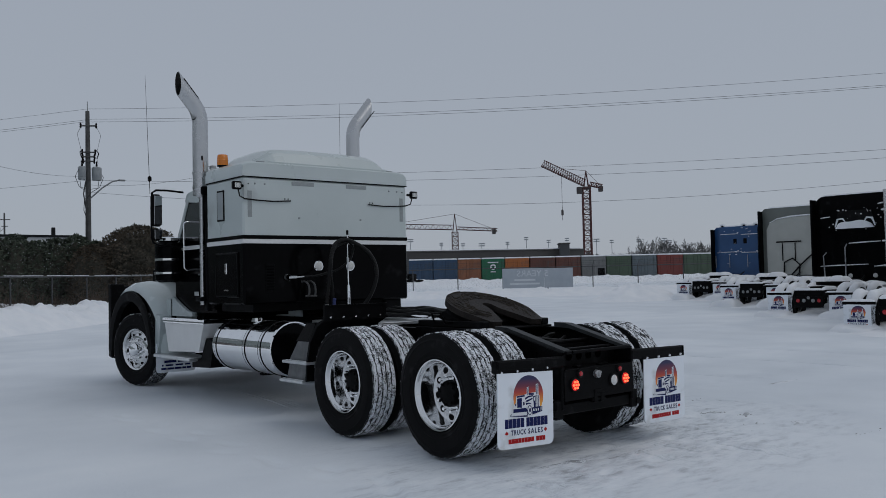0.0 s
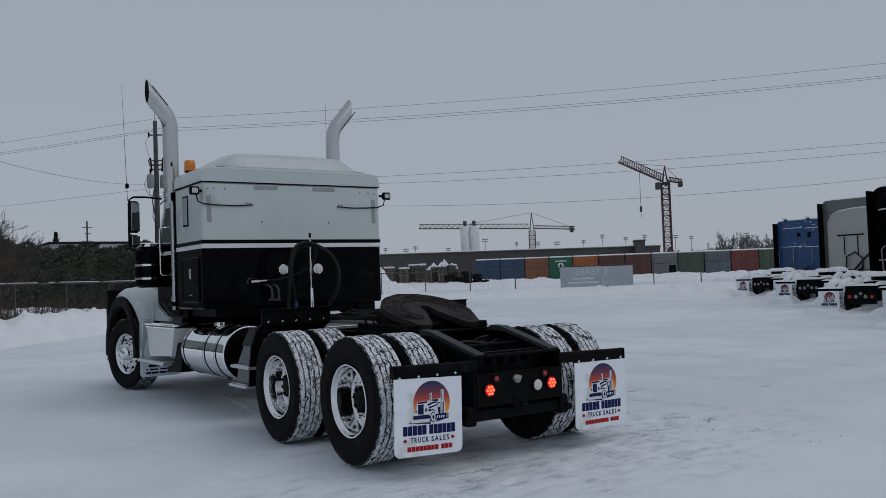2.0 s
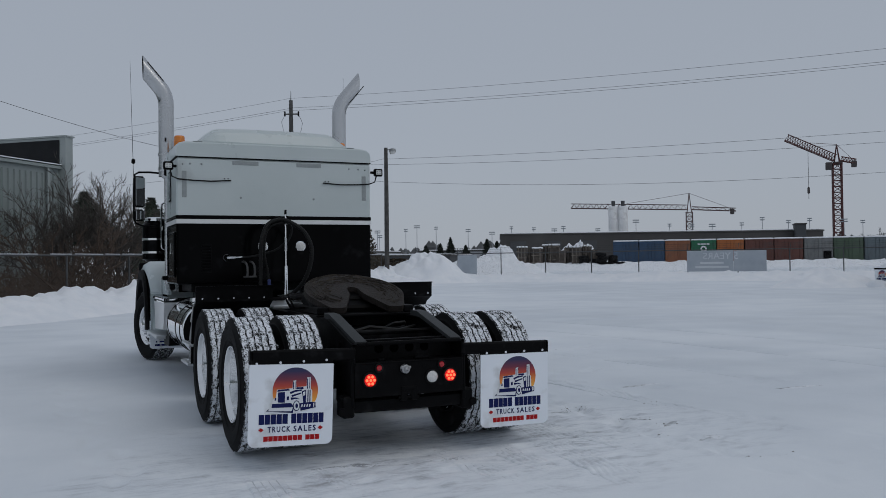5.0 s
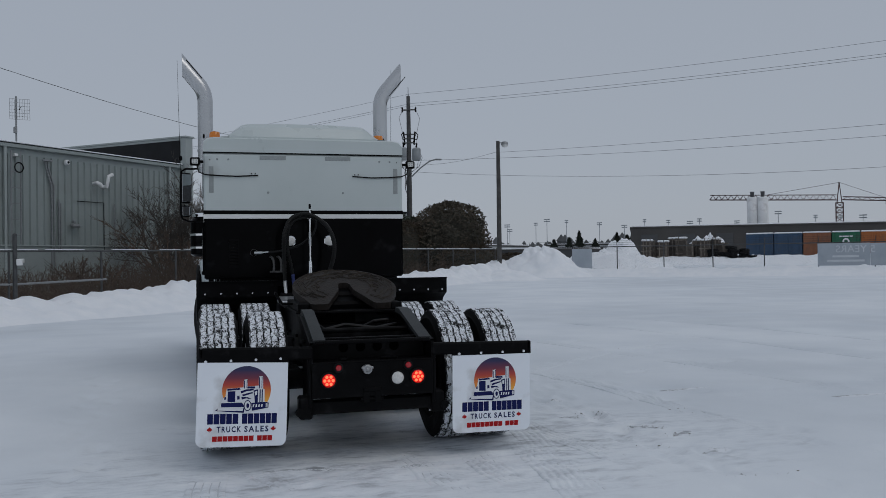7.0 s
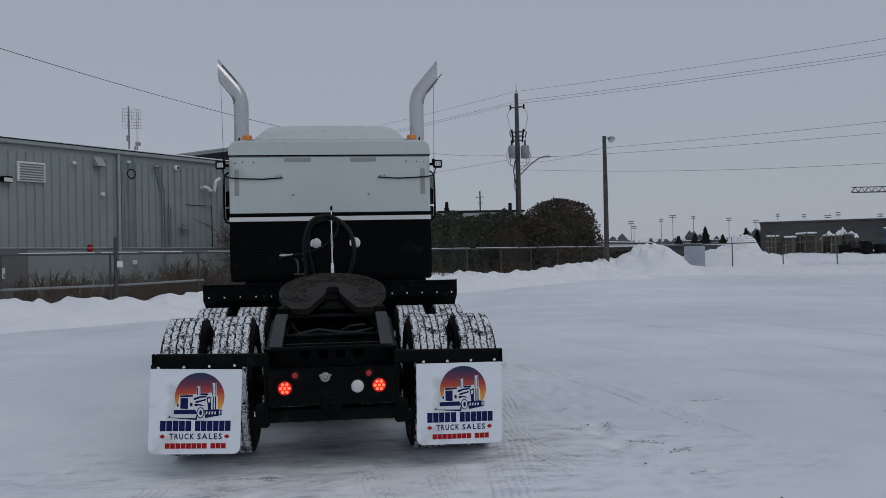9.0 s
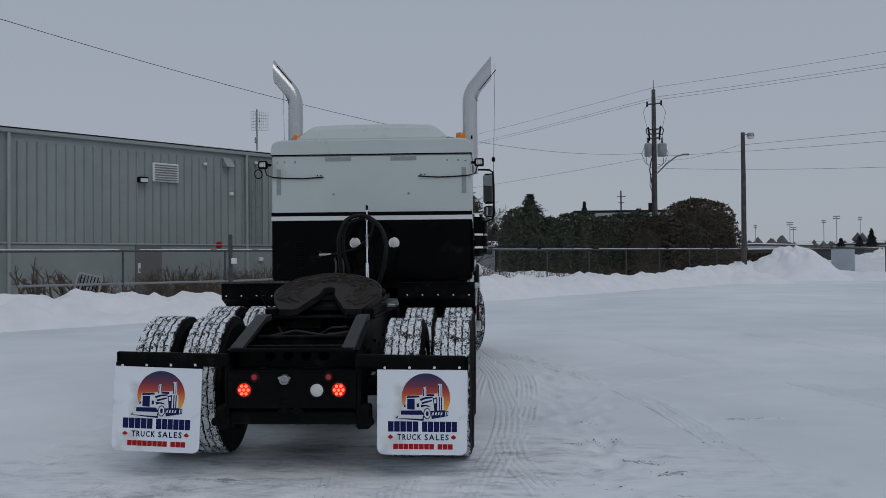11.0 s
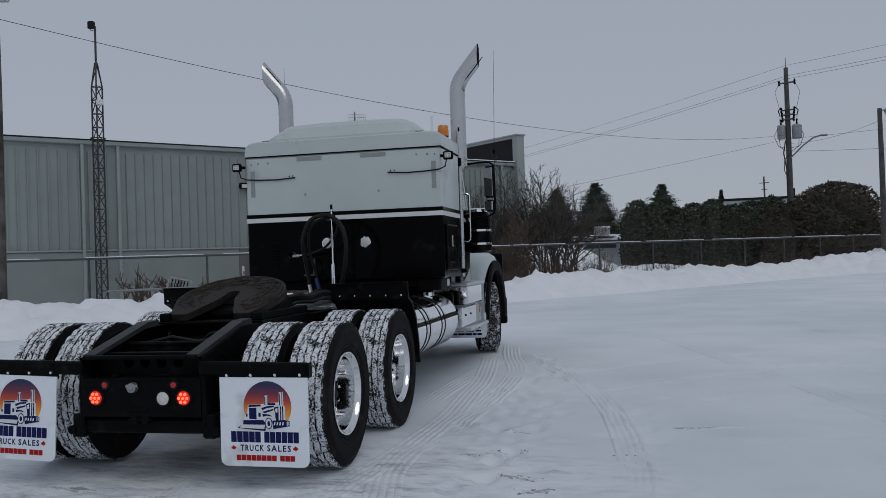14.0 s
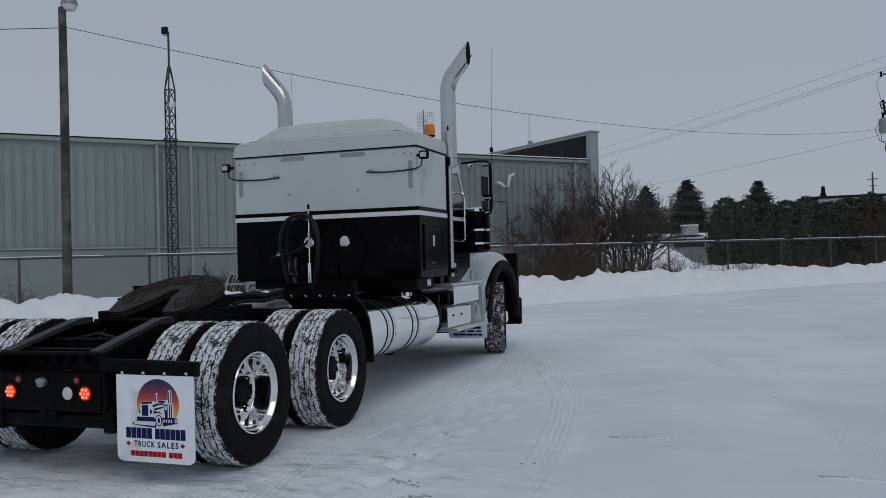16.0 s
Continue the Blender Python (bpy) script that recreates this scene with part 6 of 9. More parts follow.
    if side < 0:
        # bright steps between the tank and the drive wheels
        for z, ya2, yb2 in ((0.53, 2.68, 3.12), (0.715, 2.60, 3.06)):
            tread = part("tank_step", Shape().box((-1.04, 0.5 * (ya2 + yb2), z), (0.30, yb2 - ya2, 0.028), 0.006), STEP_ALU, truck, "ribbed aluminium step")
            for q in range(5):
                part("tread_rib", Shape().box((-1.15 + 0.055 * q, 0.5 * (ya2 + yb2), z + 0.017), (0.02, yb2 - ya2 - 0.05, 0.008), 0.002), ALU, tread)
        part("step_riser", Shape().prism([(2.68, 0.54), (3.08, 0.54), (3.02, 0.71), (2.66, 0.71)], -1.12, -0.93), DULL_STEP, truck, "sloping dull grey step box")
        part("step_riser", Shape().prism([(2.62, 0.72), (3.02, 0.72), (2.84, 0.92), (2.60, 0.92)], -1.13, -0.93), DULL_STEP, truck, "sloping dull grey step box")
        part("step_cap", Shape().prism([(2.58, 0.92), (2.86, 0.92), (2.66, 1.10), (2.50, 1.10)], -1.14, -0.93), BLACK_PAINT, truck, "black sloping step top")
    # ---- side box and step under the door
    if side < 0:
        part("tool_box", Shape().prism([(4.98, 1.03), (6.14, 1.03), (6.02, 0.66), (5.12, 0.70)], -1.14, -0.72), STRIPE_WHITE, truck, "pale tapered side box below the cab door")
        part("box_lid", Shape().box((-0.94, 5.56, 1.065), (0.44, 1.22, 0.04), 0.01), CHROME, truck, "bright box lid")
        part("box_trim", Shape().box((-1.146, 5.56, 1.03), (0.012, 1.20, 0.02), 0.003), CHROME, truck)
        part("cab_step", Shape().box((-1.05, 5.80, 0.60), (0.32, 1.10, 0.045), 0.008), STEP_ALU, truck, "aluminium tread step")
        part("step_hanger", Shape().prism([(5.0, 0.86), (5.15, 0.62), (5.4, 0.58), (5.4, 0.50), (4.9, 0.52), (4.8, 0.8)], -1.1, -0.75), FRAME_BLACK, truck)
    else:
        part("tool_box", Shape().box((0.95, 5.45, 1.03), (0.42, 0.95, 0.22), 0.012), ALU, truck, "bright side box below the cab door")
        part("box_lid", Shape().box((0.95, 5.38, 1.16), (0.50, 1.15, 0.035), 0.01), STEP_ALU, truck, "bright tread lid")
        part("lower_box", Shape().box((0.93, 5.25, 0.78), (0.40, 0.85, 0.24), 0.012), ALU, truck, "bright lower side box")
        part("cab_step", Shape().box((1.04, 5.55, 0.635), (0.32, 1.20, 0.045), 0.008), STEP_ALU, truck, "aluminium tread step")
        # Added red disc in place of the front flap emblem showing through the gap.
        part("emblem_stand_in", Shape().lathe([(1.142, 0.05), (1.15, 0.048), (1.151, 0.001)], origin=(0, 5.85, 0.82), axis="x", seg=20), RED_DIM, truck, "round red stand-in for the front flap emblem")
        for q in (5.0, 5.3):
            part("bolt", Shape().lathe([(1.13, 0.014), (1.14, 0.01), (1.141, 0.001)], origin=(0, q, 0.80), axis="x", seg=8), FRAME_BLACK, truck)
        part("step_hanger", Shape().box((0.85, 4.8, 0.85), (0.36, 0.10, 0.42), 0.02), FRAME_BLACK, truck)
    # ---- front fender: a swept crown with a black lip
    cy, cz = AXLE_F - 0.02, 0.63
    out = side if side < 0 else 0.952
    rings = [(0.56, 0.90, 0.90), (0.95, 0.93, 0.925), (1.10, 0.915, 0.905), (1.17, 0.875, 0.86), (1.195, 0.82, 0.80), (1.18, 0.80, 0.785)]
    angles = list(np.linspace(-4, 181, 34))
    verts = []
    for xr, ry, rz in rings:
        for t in angles:
            t2 = radians(t)
            back = max(0.0, -math.cos(t2))
            verts.append((out * (xr - 0.05 * back * (xr > 0.6)), cy + (ry + 0.10 * back) * math.cos(t2), cz + rz * math.sin(t2)))
    n = len(angles)
    faces = [(a * n + k, a * n + k + 1, (a + 1) * n + k + 1, (a + 1) * n + k) for a in range(len(rings) - 1) for k in range(n - 1)]
    part("fender", Shape().add(verts, faces), SILVER_PAINT, truck, "pale grey rounded front fender", smooth=60)
    verts = [(out * xr, cy + rr * math.cos(radians(t)), cz + rr * math.sin(radians(t))) for xr, rr in ((0.56, 0.885), (1.10, 0.87), (1.165, 0.80)) for t in angles]
    faces = [(a * n + k, a * n + k + 1, (a + 1) * n + k + 1, (a + 1) * n + k) for a in range(2) for k in range(n - 1)]
    part("fender_liner", Shape().add(verts, faces), FRAME_BLACK, truck, "black fender liner", smooth=50)
    lip = Shape()
    rings = [(1.19, 0.80), (1.225, 0.80), (1.235, 0.74), (1.22, 0.67), (1.15, 0.665)]
    verts = [(out * xr, cy + rr * math.cos(radians(t)), cz + rr * 0.985 * math.sin(radians(t))) for xr, rr in rings for t in angles]
    faces = [(a * n + k, a * n + k + 1, (a + 1) * n + k + 1, (a + 1) * n + k) for a in range(len(rings) - 1) for k in range(n - 1)]
    part("fender_trim", lip.add(verts, faces), RUBBER, truck, "black rubber fender lip", smooth=50)
    part("fender_skirt", Shape().prism([(6.20, 1.10), (6.36, 1.12), (6.40, 0.62), (6.32, 0.60), (6.26, 0.72)], out * 1.02, out * 1.17), SILVER_PAINT, truck, "pale fender skirt")
    part("wheel_arch", Shape().prism([(6.45, 0.7), (6.5, 1.0), (6.8, 1.3), (7.2, 1.4), (7.6, 1.3), (7.9, 1.0), (7.95, 0.7)], out * 0.50, out * 0.62), FRAME_BLACK, truck)
    fl = mud_flap(truck, out * 0.915, 0.53, 0.74, 0.375 if side < 0 else 0.33, y=6.33, front=True)
    part("cowl", Shape().prism([(5.55, 1.10), (6.30, 1.10), (6.36, 1.30), (6.12, 1.34), (5.95, 1.26), (5.7, 1.17), (5.55, 1.15)], out * 0.99, out * 1.03), SILVER_PAINT, truck, "pale cowl panel behind the fender")
    part("cowl_gap", Shape().box((out * 1.0, 6.18, 1.20), (0.06, 0.05, 0.24), 0.01), FRAME_BLACK, truck)
    part("guard_side", Shape().box((out * 1.06, 8.12, 1.0), (0.20, 0.12, 1.05), 0.015), FRAME_BLACK, truck, "black side plate of the bull guard")
    part("guard_strut", Shape().box((out * 1.0, 7.95, 0.95), (0.06, 0.3, 0.06), 0.01), FRAME_BLACK, truck)
hood = [(6.1, 1.05), (6.1, 1.98), (6.6, 1.93), (7.6, 1.80), (7.85, 1.70), (7.9, 1.05)]
part("hood", Shape().prism(hood, -0.62, 0.62), BLACK_PAINT, truck, "black long hood")
part("hood_top", Shape().prism([(6.12, 1.985), (6.6, 1.935), (7.6, 1.805), (7.85, 1.705), (7.85, 1.73), (7.6, 1.84), (6.6, 1.97), (6.12, 2.02)], -0.60, 0.60), WHITE_PAINT, truck, "pale hood top")
part("bull_guard", Shape().box((0, 8.12, 0.66), (2.3, 0.10, 0.40), 0.02).rod((-1.1, 8.12, 1.46), (1.1, 8.12, 1.46), 0.035), FRAME_BLACK, truck, "black tubular bull guard")
part("engine_block", Shape().box((0, 6.9, 0.95), (0.6, 1.5, 0.35), 0.05), FRAME_BLACK, truck)

# ---------------------------------------------------------------- yard surroundings
METAL_WALL = surface("ribbed_wall_paint", (0.25, 0.286, 0.281), (0.29, 0.328, 0.321), scale=0.7, rough=0.5, bump=0.06, grain=25,
                     dirt=(0.25, 0.28, 0.272), dirt_amount=0.1, dirt_scale=0.6)
METAL_TRIM = surface("wall_trim_paint", (0.29, 0.325, 0.32), (0.34, 0.375, 0.37), scale=1.5, rough=0.45, bump=0.05)
DARK_CLAD = surface("dark_cladding", (0.010, 0.011, 0.012), (0.018, 0.019, 0.021), scale=1.5, rough=0.6, bump=0.1, spec=0.15)
LOW_WALL = surface("low_block_wall", (0.225, 0.255, 0.25), (0.268, 0.30, 0.292), scale=1.2, rough=0.8, bump=0.2)
GALV = surface("galvanised_steel", (0.22, 0.23, 0.235), (0.32, 0.33, 0.335), scale=12, rough=0.5, metal=0.6, bump=0.1)
POLE_WOOD = surface("weathered_pole_wood", (0.050, 0.050, 0.050), (0.105, 0.105, 0.104), scale=3, rough=0.9, bump=0.5, grain=25, detail=8)
FENCE_STEEL = surface("weathered_fence_steel", (0.045, 0.047, 0.049), (0.09, 0.093, 0.095), scale=12, rough=0.6, metal=0.3, bump=0.1)
DARK_POLE = surface("dark_pole_wood", (0.034, 0.033, 0.032), (0.095, 0.092, 0.088), scale=3, rough=0.9, bump=0.5, grain=25, detail=8)
WIRE = surface("wire_black", (0.02, 0.02, 0.022), (0.035, 0.035, 0.037), scale=3, rough=0.7, bump=0)
BARK = surface("winter_bark", (0.045, 0.038, 0.033), (0.09, 0.078, 0.068), scale=8, rough=0.95, bump=0.5)
TWIG = surface("brown_twigs", (0.070, 0.048, 0.036), (0.12, 0.088, 0.066), scale=6, rough=0.95, bump=0)
NEEDLE = surface("fir_needles", (0.010, 0.016, 0.011), (0.028, 0.036, 0.024), scale=3, rough=0.9, bump=0)
CEDAR = surface("cedar_leaf", (0.026, 0.040, 0.026), (0.075, 0.088, 0.062), scale=2, rough=0.9, bump=0)
BUSH_LEAF = surface("bronze_leaf", (0.035, 0.026, 0.018), (0.075, 0.058, 0.038), scale=2, rough=0.9, bump=0)

# side building: W0 is a point on its front wall at the eave's line, running along U
W0 = Vector((-7.465, 27.25, 0))
EAVE = 5.66


def on_wall(u, out=0.0, z=0.0):
    p = W0 + U * u + V * out
    return Vector((p.x, p.y, z))


WALL_M = Matrix.Translation(W0) @ Euler((0, 0, math.atan2(U.y, U.x))).to_matrix().to_4x4()
# in the wall's own axes x runs along U, -y points out to the yard


def build_side_building():
    b = thing("warehouse", "long grey-green ribbed metal warehouse with a parapet end wall", "building", WALL_M)
    u0, u1, deep = -46.0, 8.15, 26.0
    s = Shape()
    s.box(((u0 + u1) / 2, deep / 2 + 0.05, EAVE / 2), (u1 - u0, deep, EAVE), 0.02)
    part("wall", s, METAL_WALL, b)
    ribs = Shape()
    x = u0
    while x < u1:
        ribs.prism([(x, 0.05), (x + 0.022, -0.022), (x + 0.048, -0.022), (x + 0.056, 0.05)], 2.16, EAVE - 0.32, axis="z")
        x += 0.302
    part("wall_ribs", ribs, METAL_WALL, b, "pressed ribs of the wall sheet")
    part("base_wall", Shape().box(((u0 + u1) / 2, 0.03, 1.05), (u1 - u0, 0.10, 2.1), 0.01), LOW_WALL, b, "plain lower wall band")
    part("ledge", Shape().box(((u0 + u1) / 2, -0.03, 2.14), (u1 - u0, 0.09, 0.05), 0.01), METAL_TRIM, b)
    part("eave", Shape().box(((u0 + u1) / 2, -0.03, EAVE - 0.03), (u1 - u0 + 0.1, 0.16, 0.14), 0.02), METAL_WALL, b, "grey metal eave gutter")
    part("roof_edge", Shape().box(((u0 + u1) / 2, -0.02, EAVE + 0.06), (u1 - u0 + 0.1, 0.20, 0.035), 0.008), DARK_CLAD, b, "dark drip edge of the roof")
    part("eave_snow", Shape().box(((u1 - 3.0) / 2, -0.03, EAVE + 0.09), (u1 + 3.0, 0.21, 0.045), 0.015), BANK_SNOW, b, "thin snow on the gutter")
    part("roof", Shape().prism([(0.10, EAVE + 0.05), (deep / 2, EAVE + 0.9), (deep, EAVE + 0.05)], u0, u1), BANK_SNOW, b, "low snow-covered roof")
    part("parapet_wall", Shape().box((u1 + 0.2, 9.0, 3.45), (0.45, 18.6, 6.95), 0.02), METAL_TRIM, b, "tall end wall standing above the roof")
    part("parapet_lining", Shape().box((u1 - 0.035, 9.0, 6.20), (0.04, 18.0, 1.2), 0.005), DARK_CLAD, b, "dark inner face of the parapet")
    part("parapet_cap", Shape().box((u1 + 0.2, 9.0, 6.95), (0.55, 18.7, 0.07), 0.01), METAL_TRIM, b)
    for u in (-10.23, -9.11, -0.52, u1 - 0.75, -20.0, -21.1):
        part("downpipe", Shape().box((u, -0.05, EAVE / 2 + 0.2), (0.10, 0.09, EAVE - 0.5), 0.01), METAL_TRIM, b, "square metal downpipe")
    # louvred vent
    v = part("louvred_vent", Shape().box((-3.85, -0.02, 4.67), (0.97, 0.08, 0.66), 0.01), STRIPE_WHITE, b, "white louvred wall vent")
    for k in range(7):
        part("louvre", Shape().box((-3.85, -0.07, 4.41 + 0.085 * k), (0.85, 0.05, 0.03), 0.004, m=turn_box(pitch=30)), GALV, v)
    lamp = part("wall_lamp", Shape().box((-4.75, -0.12, 4.36), (0.35, 0.22, 0.20), 0.03), FRAME_BLACK, b, "dark flood lamp on the wall")
    part("lens", Shape().box((-4.75, -0.235, 4.34), (0.28, 0.01, 0.13), 0.003), CLEAR_LENS, lamp)
    d = part("door", Shape().box((-4.5, -0.03, 1.10), (0.97, 0.06, 2.1), 0.01), surface("side_door_paint", (0.125, 0.12, 0.116), (0.15, 0.145, 0.14), scale=1, rough=0.6), b, "plain grey-brown steel door")
    part("door_handle", Shape().box((-4.85, -0.09, 1.25), (0.06, 0.05, 0.12), 0.01), GALV, d)
    part("door_sign", Shape().box((-4.86, -0.065, 1.32), (0.09, 0.006, 0.34), 0.002), STRIPE_WHITE, d, "narrow white notice")
    # wall vents, conduits, small fittings near the far end
    part("flue_pipe", Shape().pipe([(3.75, -0.05, 4.45), (3.75, -0.28, 4.45), (3.75, -0.32, 4.60), (3.80, -0.32, 4.85), (4.0, -0.32, 4.95)], 0.07), STRIPE_WHITE, b, "white bent flue pipe")
    part("flue_pipe", Shape().pipe([(3.30, -0.05, 4.55), (3.30, -0.25, 4.58), (3.42, -0.30, 4.52), (3.50, -0.30, 4.42)], 0.07), STRIPE_WHITE, b, "white bent flue pipe")
    for du in (0.0, 0.10):
        part("conduit", Shape().pipe([(1.12 + du, -0.05, 5.22), (1.14 + du, -0.05, 5.0), (1.38 + du, -0.05, 4.35), (1.40 + du, -0.05, 3.2), (1.40 + du, -0.05, 0.9)], 0.032, seg=8), GALV, b)
    for u, z0, z1 in ((1.70, 1.9, 3.85), (1.78, 1.9, 3.72), (4.34, 1.95, 3.82)):
        part("conduit", Shape().rod((u, -0.05, z0), (u, -0.05, z1), 0.026, seg=8), GALV, b)
    part("camera_bracket", Shape().box((1.14, -0.14, 5.22), (0.42, 0.12, 0.08), 0.02), GALV, b)
    ld = part("ladder", Shape().rod((0.02, -0.15, 2.2), (0.02, -0.15, 5.45), 0.025, seg=8).rod((-0.36, -0.15, 2.2), (-0.36, -0.15, 5.45), 0.025, seg=8), GALV, b, "galvanised wall ladder")
    for k in range(6):
        part("rung", Shape().rod((-0.36, -0.15, 2.5 + 0.55 * k), (0.02, -0.15, 2.5 + 0.55 * k), 0.015, seg=6), GALV, ld)
    hoop = [(-0.16 + 0.17 * math.cos(q), -0.30, 4.85 + 0.17 * math.sin(q)) for q in np.linspace(0, 6.28, 20)]
    part("cable_coil", Shape().pipe(hoop, 0.022, seg=6), FRAME_BLACK, ld, "black coil of cable on the ladder")
    part("wall_sign", Shape().lathe([(-0.02, 0.13), (-0.07, 0.12), (-0.075, 0.001)], origin=(-1.72, 0, 2.13), axis="y", seg=20), PRINT_RED, b, "small round red alarm bell")
    for u, z, r in ((-2.3, 5.1, 0.09), (-1.20, 4.06, 0.11), (0.1, 1.6, 0.13), (-0.1, 5.3, 0.10)):
        part("junction_box", Shape().box((u, -0.06, z), (1.4 * r, 0.10, 1.2 * r), 0.02), STRIPE_WHITE, b, "small pale junction box")
    eye = part("wall_camera", Shape().lathe([(-0.02, 0.10), (-0.12, 0.10), (-0.16, 0.06), (-0.16, 0.001)], origin=(2.05, 0, 5.25), axis="y", seg=16), STRIPE_WHITE, b, "small white dome camera")
    part("lens", Shape().lathe([(-0.161, 0.05), (-0.19, 0.03), (-0.195, 0.001)], origin=(2.05, 0, 5.25), axis="y", seg=12), FRAME_BLACK, eye)
    part("floodlight", Shape().box((2.34, -0.16, 2.90), (0.34, 0.22, 0.12), 0.03, m=turn_box(pitch=20)).box((2.34, -0.08, 3.02), (0.10, 0.14, 0.16), 0.02), GALV, b, "small grey flood lamp")
    part("vent_hood", Shape().prism([(-0.30, 5.05), (0.02, 5.05), (0.02, 5.42)], -1.52, -1.18), METAL_TRIM, b, "sheet metal vent hood")
    part("frame_outline", Shape().pipe([(2.56, -0.01, 3.84), (3.84, -0.01, 3.84), (3.84, -0.01, 1.95)], 0.02, seg=6), DARK_CLAD, b)
    return b


build_side_building()

# grid antenna on the roof and lattice mast
mast = thing("roof_aerial", "grid dish aerial on a short pole at the eave", "aerial", pose(*on_wall(0.05, -0.1, EAVE), 0, 0, -74))
part("pole", Shape().rod((0, 0, -0.4), (0, 0, 1.75), 0.03, seg=8), GALV, mast)
for k in range(9):
    y = -0.22 + 0.08 * k
    dx = 0.10 + 0.35 * (y - 0.1) ** 2
    part("grid_bar", Shape().pipe([(dx + 0.10, y, 0.90), (dx, y, 1.25), (dx + 0.10, y, 1.62)], 0.006, seg=5), GALV, mast)
for z in (0.90, 1.02, 1.14, 1.26, 1.38, 1.50, 1.62):
    w = 0.10 * ((z - 1.26) / 0.36) ** 2
    part("grid_bar", Shape().pipe([(0.135 + w, -0.22, z), (0.10 + w, 0.1, z), (0.13 + w, 0.42, z)], 0.006, seg=5), GALV, mast)
part("feed_arm", Shape().rod((0.08, 0.1, 1.26), (0.42, 0.1, 1.30), 0.012, seg=6), FRAME_BLACK, mast)
part("bracket", Shape().box((0.02, -0.03, 0.55), (0.14, 0.12, 0.22), 0.02), GALV, mast)


tube = thing("mast_aerial", "pale tube aerial on a tall pole far behind the warehouse", "aerial", Matrix.Translation((-52.4, 233.6, 0)))
part("pole", Shape().rod((0, 0, -0.5), (0, 0, 34.6), 0.30, 0.16, seg=8), GALV, tube)
part("tube", Shape().rod((0, 0, 34.6), (0, 0, 42.8), 0.33, seg=10), STRIPE_WHITE, tube)
part("bracket", Shape().box((0.2, -0.2, 34.3), (1.3, 0.7, 0.9), 0.08).box((-0.5, -0.2, 33.2), (0.5, 0.5, 1.0), 0.08), GALV, tube)


def lattice(parent, w0, w1, z0, z1, step, r, mat, sides=3, name="lattice"):
    """Three or four legs joined by zigzag bracing."""
    s = Shape()
    n = max(1, round((z1 - z0) / step))
    def corner(k, z):
        w = w0 + (w1 - w0) * (z - z0) / (z1 - z0)
        a = 2 * math.pi * (k + 0.5) / sides
        return (w * math.cos(a), w * math.sin(a), z)
    for k in range(sides):
        s.rod(corner(k, z0), corner(k, z1), r, seg=6)
        for i in range(n):
            za, zb = z0 + (z1 - z0) * i / n, z0 + (z1 - z0) * (i + 1) / n
            a, b = (k, (k + 1) % sides) if i % 2 else ((k + 1) % sides, k)
            s.rod(corner(a, za), corner(b, zb), r * 0.6, seg=5)
            s.rod(corner(k, zb), corner((k + 1) % sides, zb), r * 0.55, seg=5)
    return part(name, s, mat, parent)


tower = thing("lattice_mast", "slim galvanised lattice mast with a box on top beside the warehouse", "mast", Matrix.Translation((-13.2, 19.0, 0.0)))
MAST_DARK = surface("weathered_mast_steel", (0.022, 0.024, 0.026), (0.05, 0.053, 0.056), scale=5, rough=0.6, bump=0.1)
lattice(tower, 0.19, 0.18, 0.0, 7.25, 0.42, 0.026, MAST_DARK)
lattice(tower, 0.18, 0.04, 7.25, 8.0, 0.75, 0.024, MAST_DARK, name="top_section")
part("pole", Shape().rod((0, 0, 7.8), (0, 0, 9.15), 0.034, seg=8), MAST_DARK, tower)
part("bracket", Shape().pipe([(0, 0, 9.05), (-0.10, -0.06, 9.0), (-0.13, -0.08, 9.12)], 0.015), MAST_DARK, tower)
part("box", Shape().box((-0.09, -0.06, 9.18), (0.20, 0.14, 0.23), 0.02), DARK_CLAD, tower, "small grey radio box")
part("junction_box", Shape().box((0.20, -0.15, 6.72), (0.20, 0.12, 0.18), 0.02), STRIPE_WHITE, tower, "small white box")
part("ring", Shape().lathe([(5.60, 0.23), (5.64, 0.23)], axis="z", seg=20), MAST_DARK, tower)

# ---------------------------------------------------------------- fences
F0 = Vector((3.72, 28.75, 0))
def fence_point(u, z=0.0):
    p = F0 + U * u
    return Vector((p.x, p.y, z))


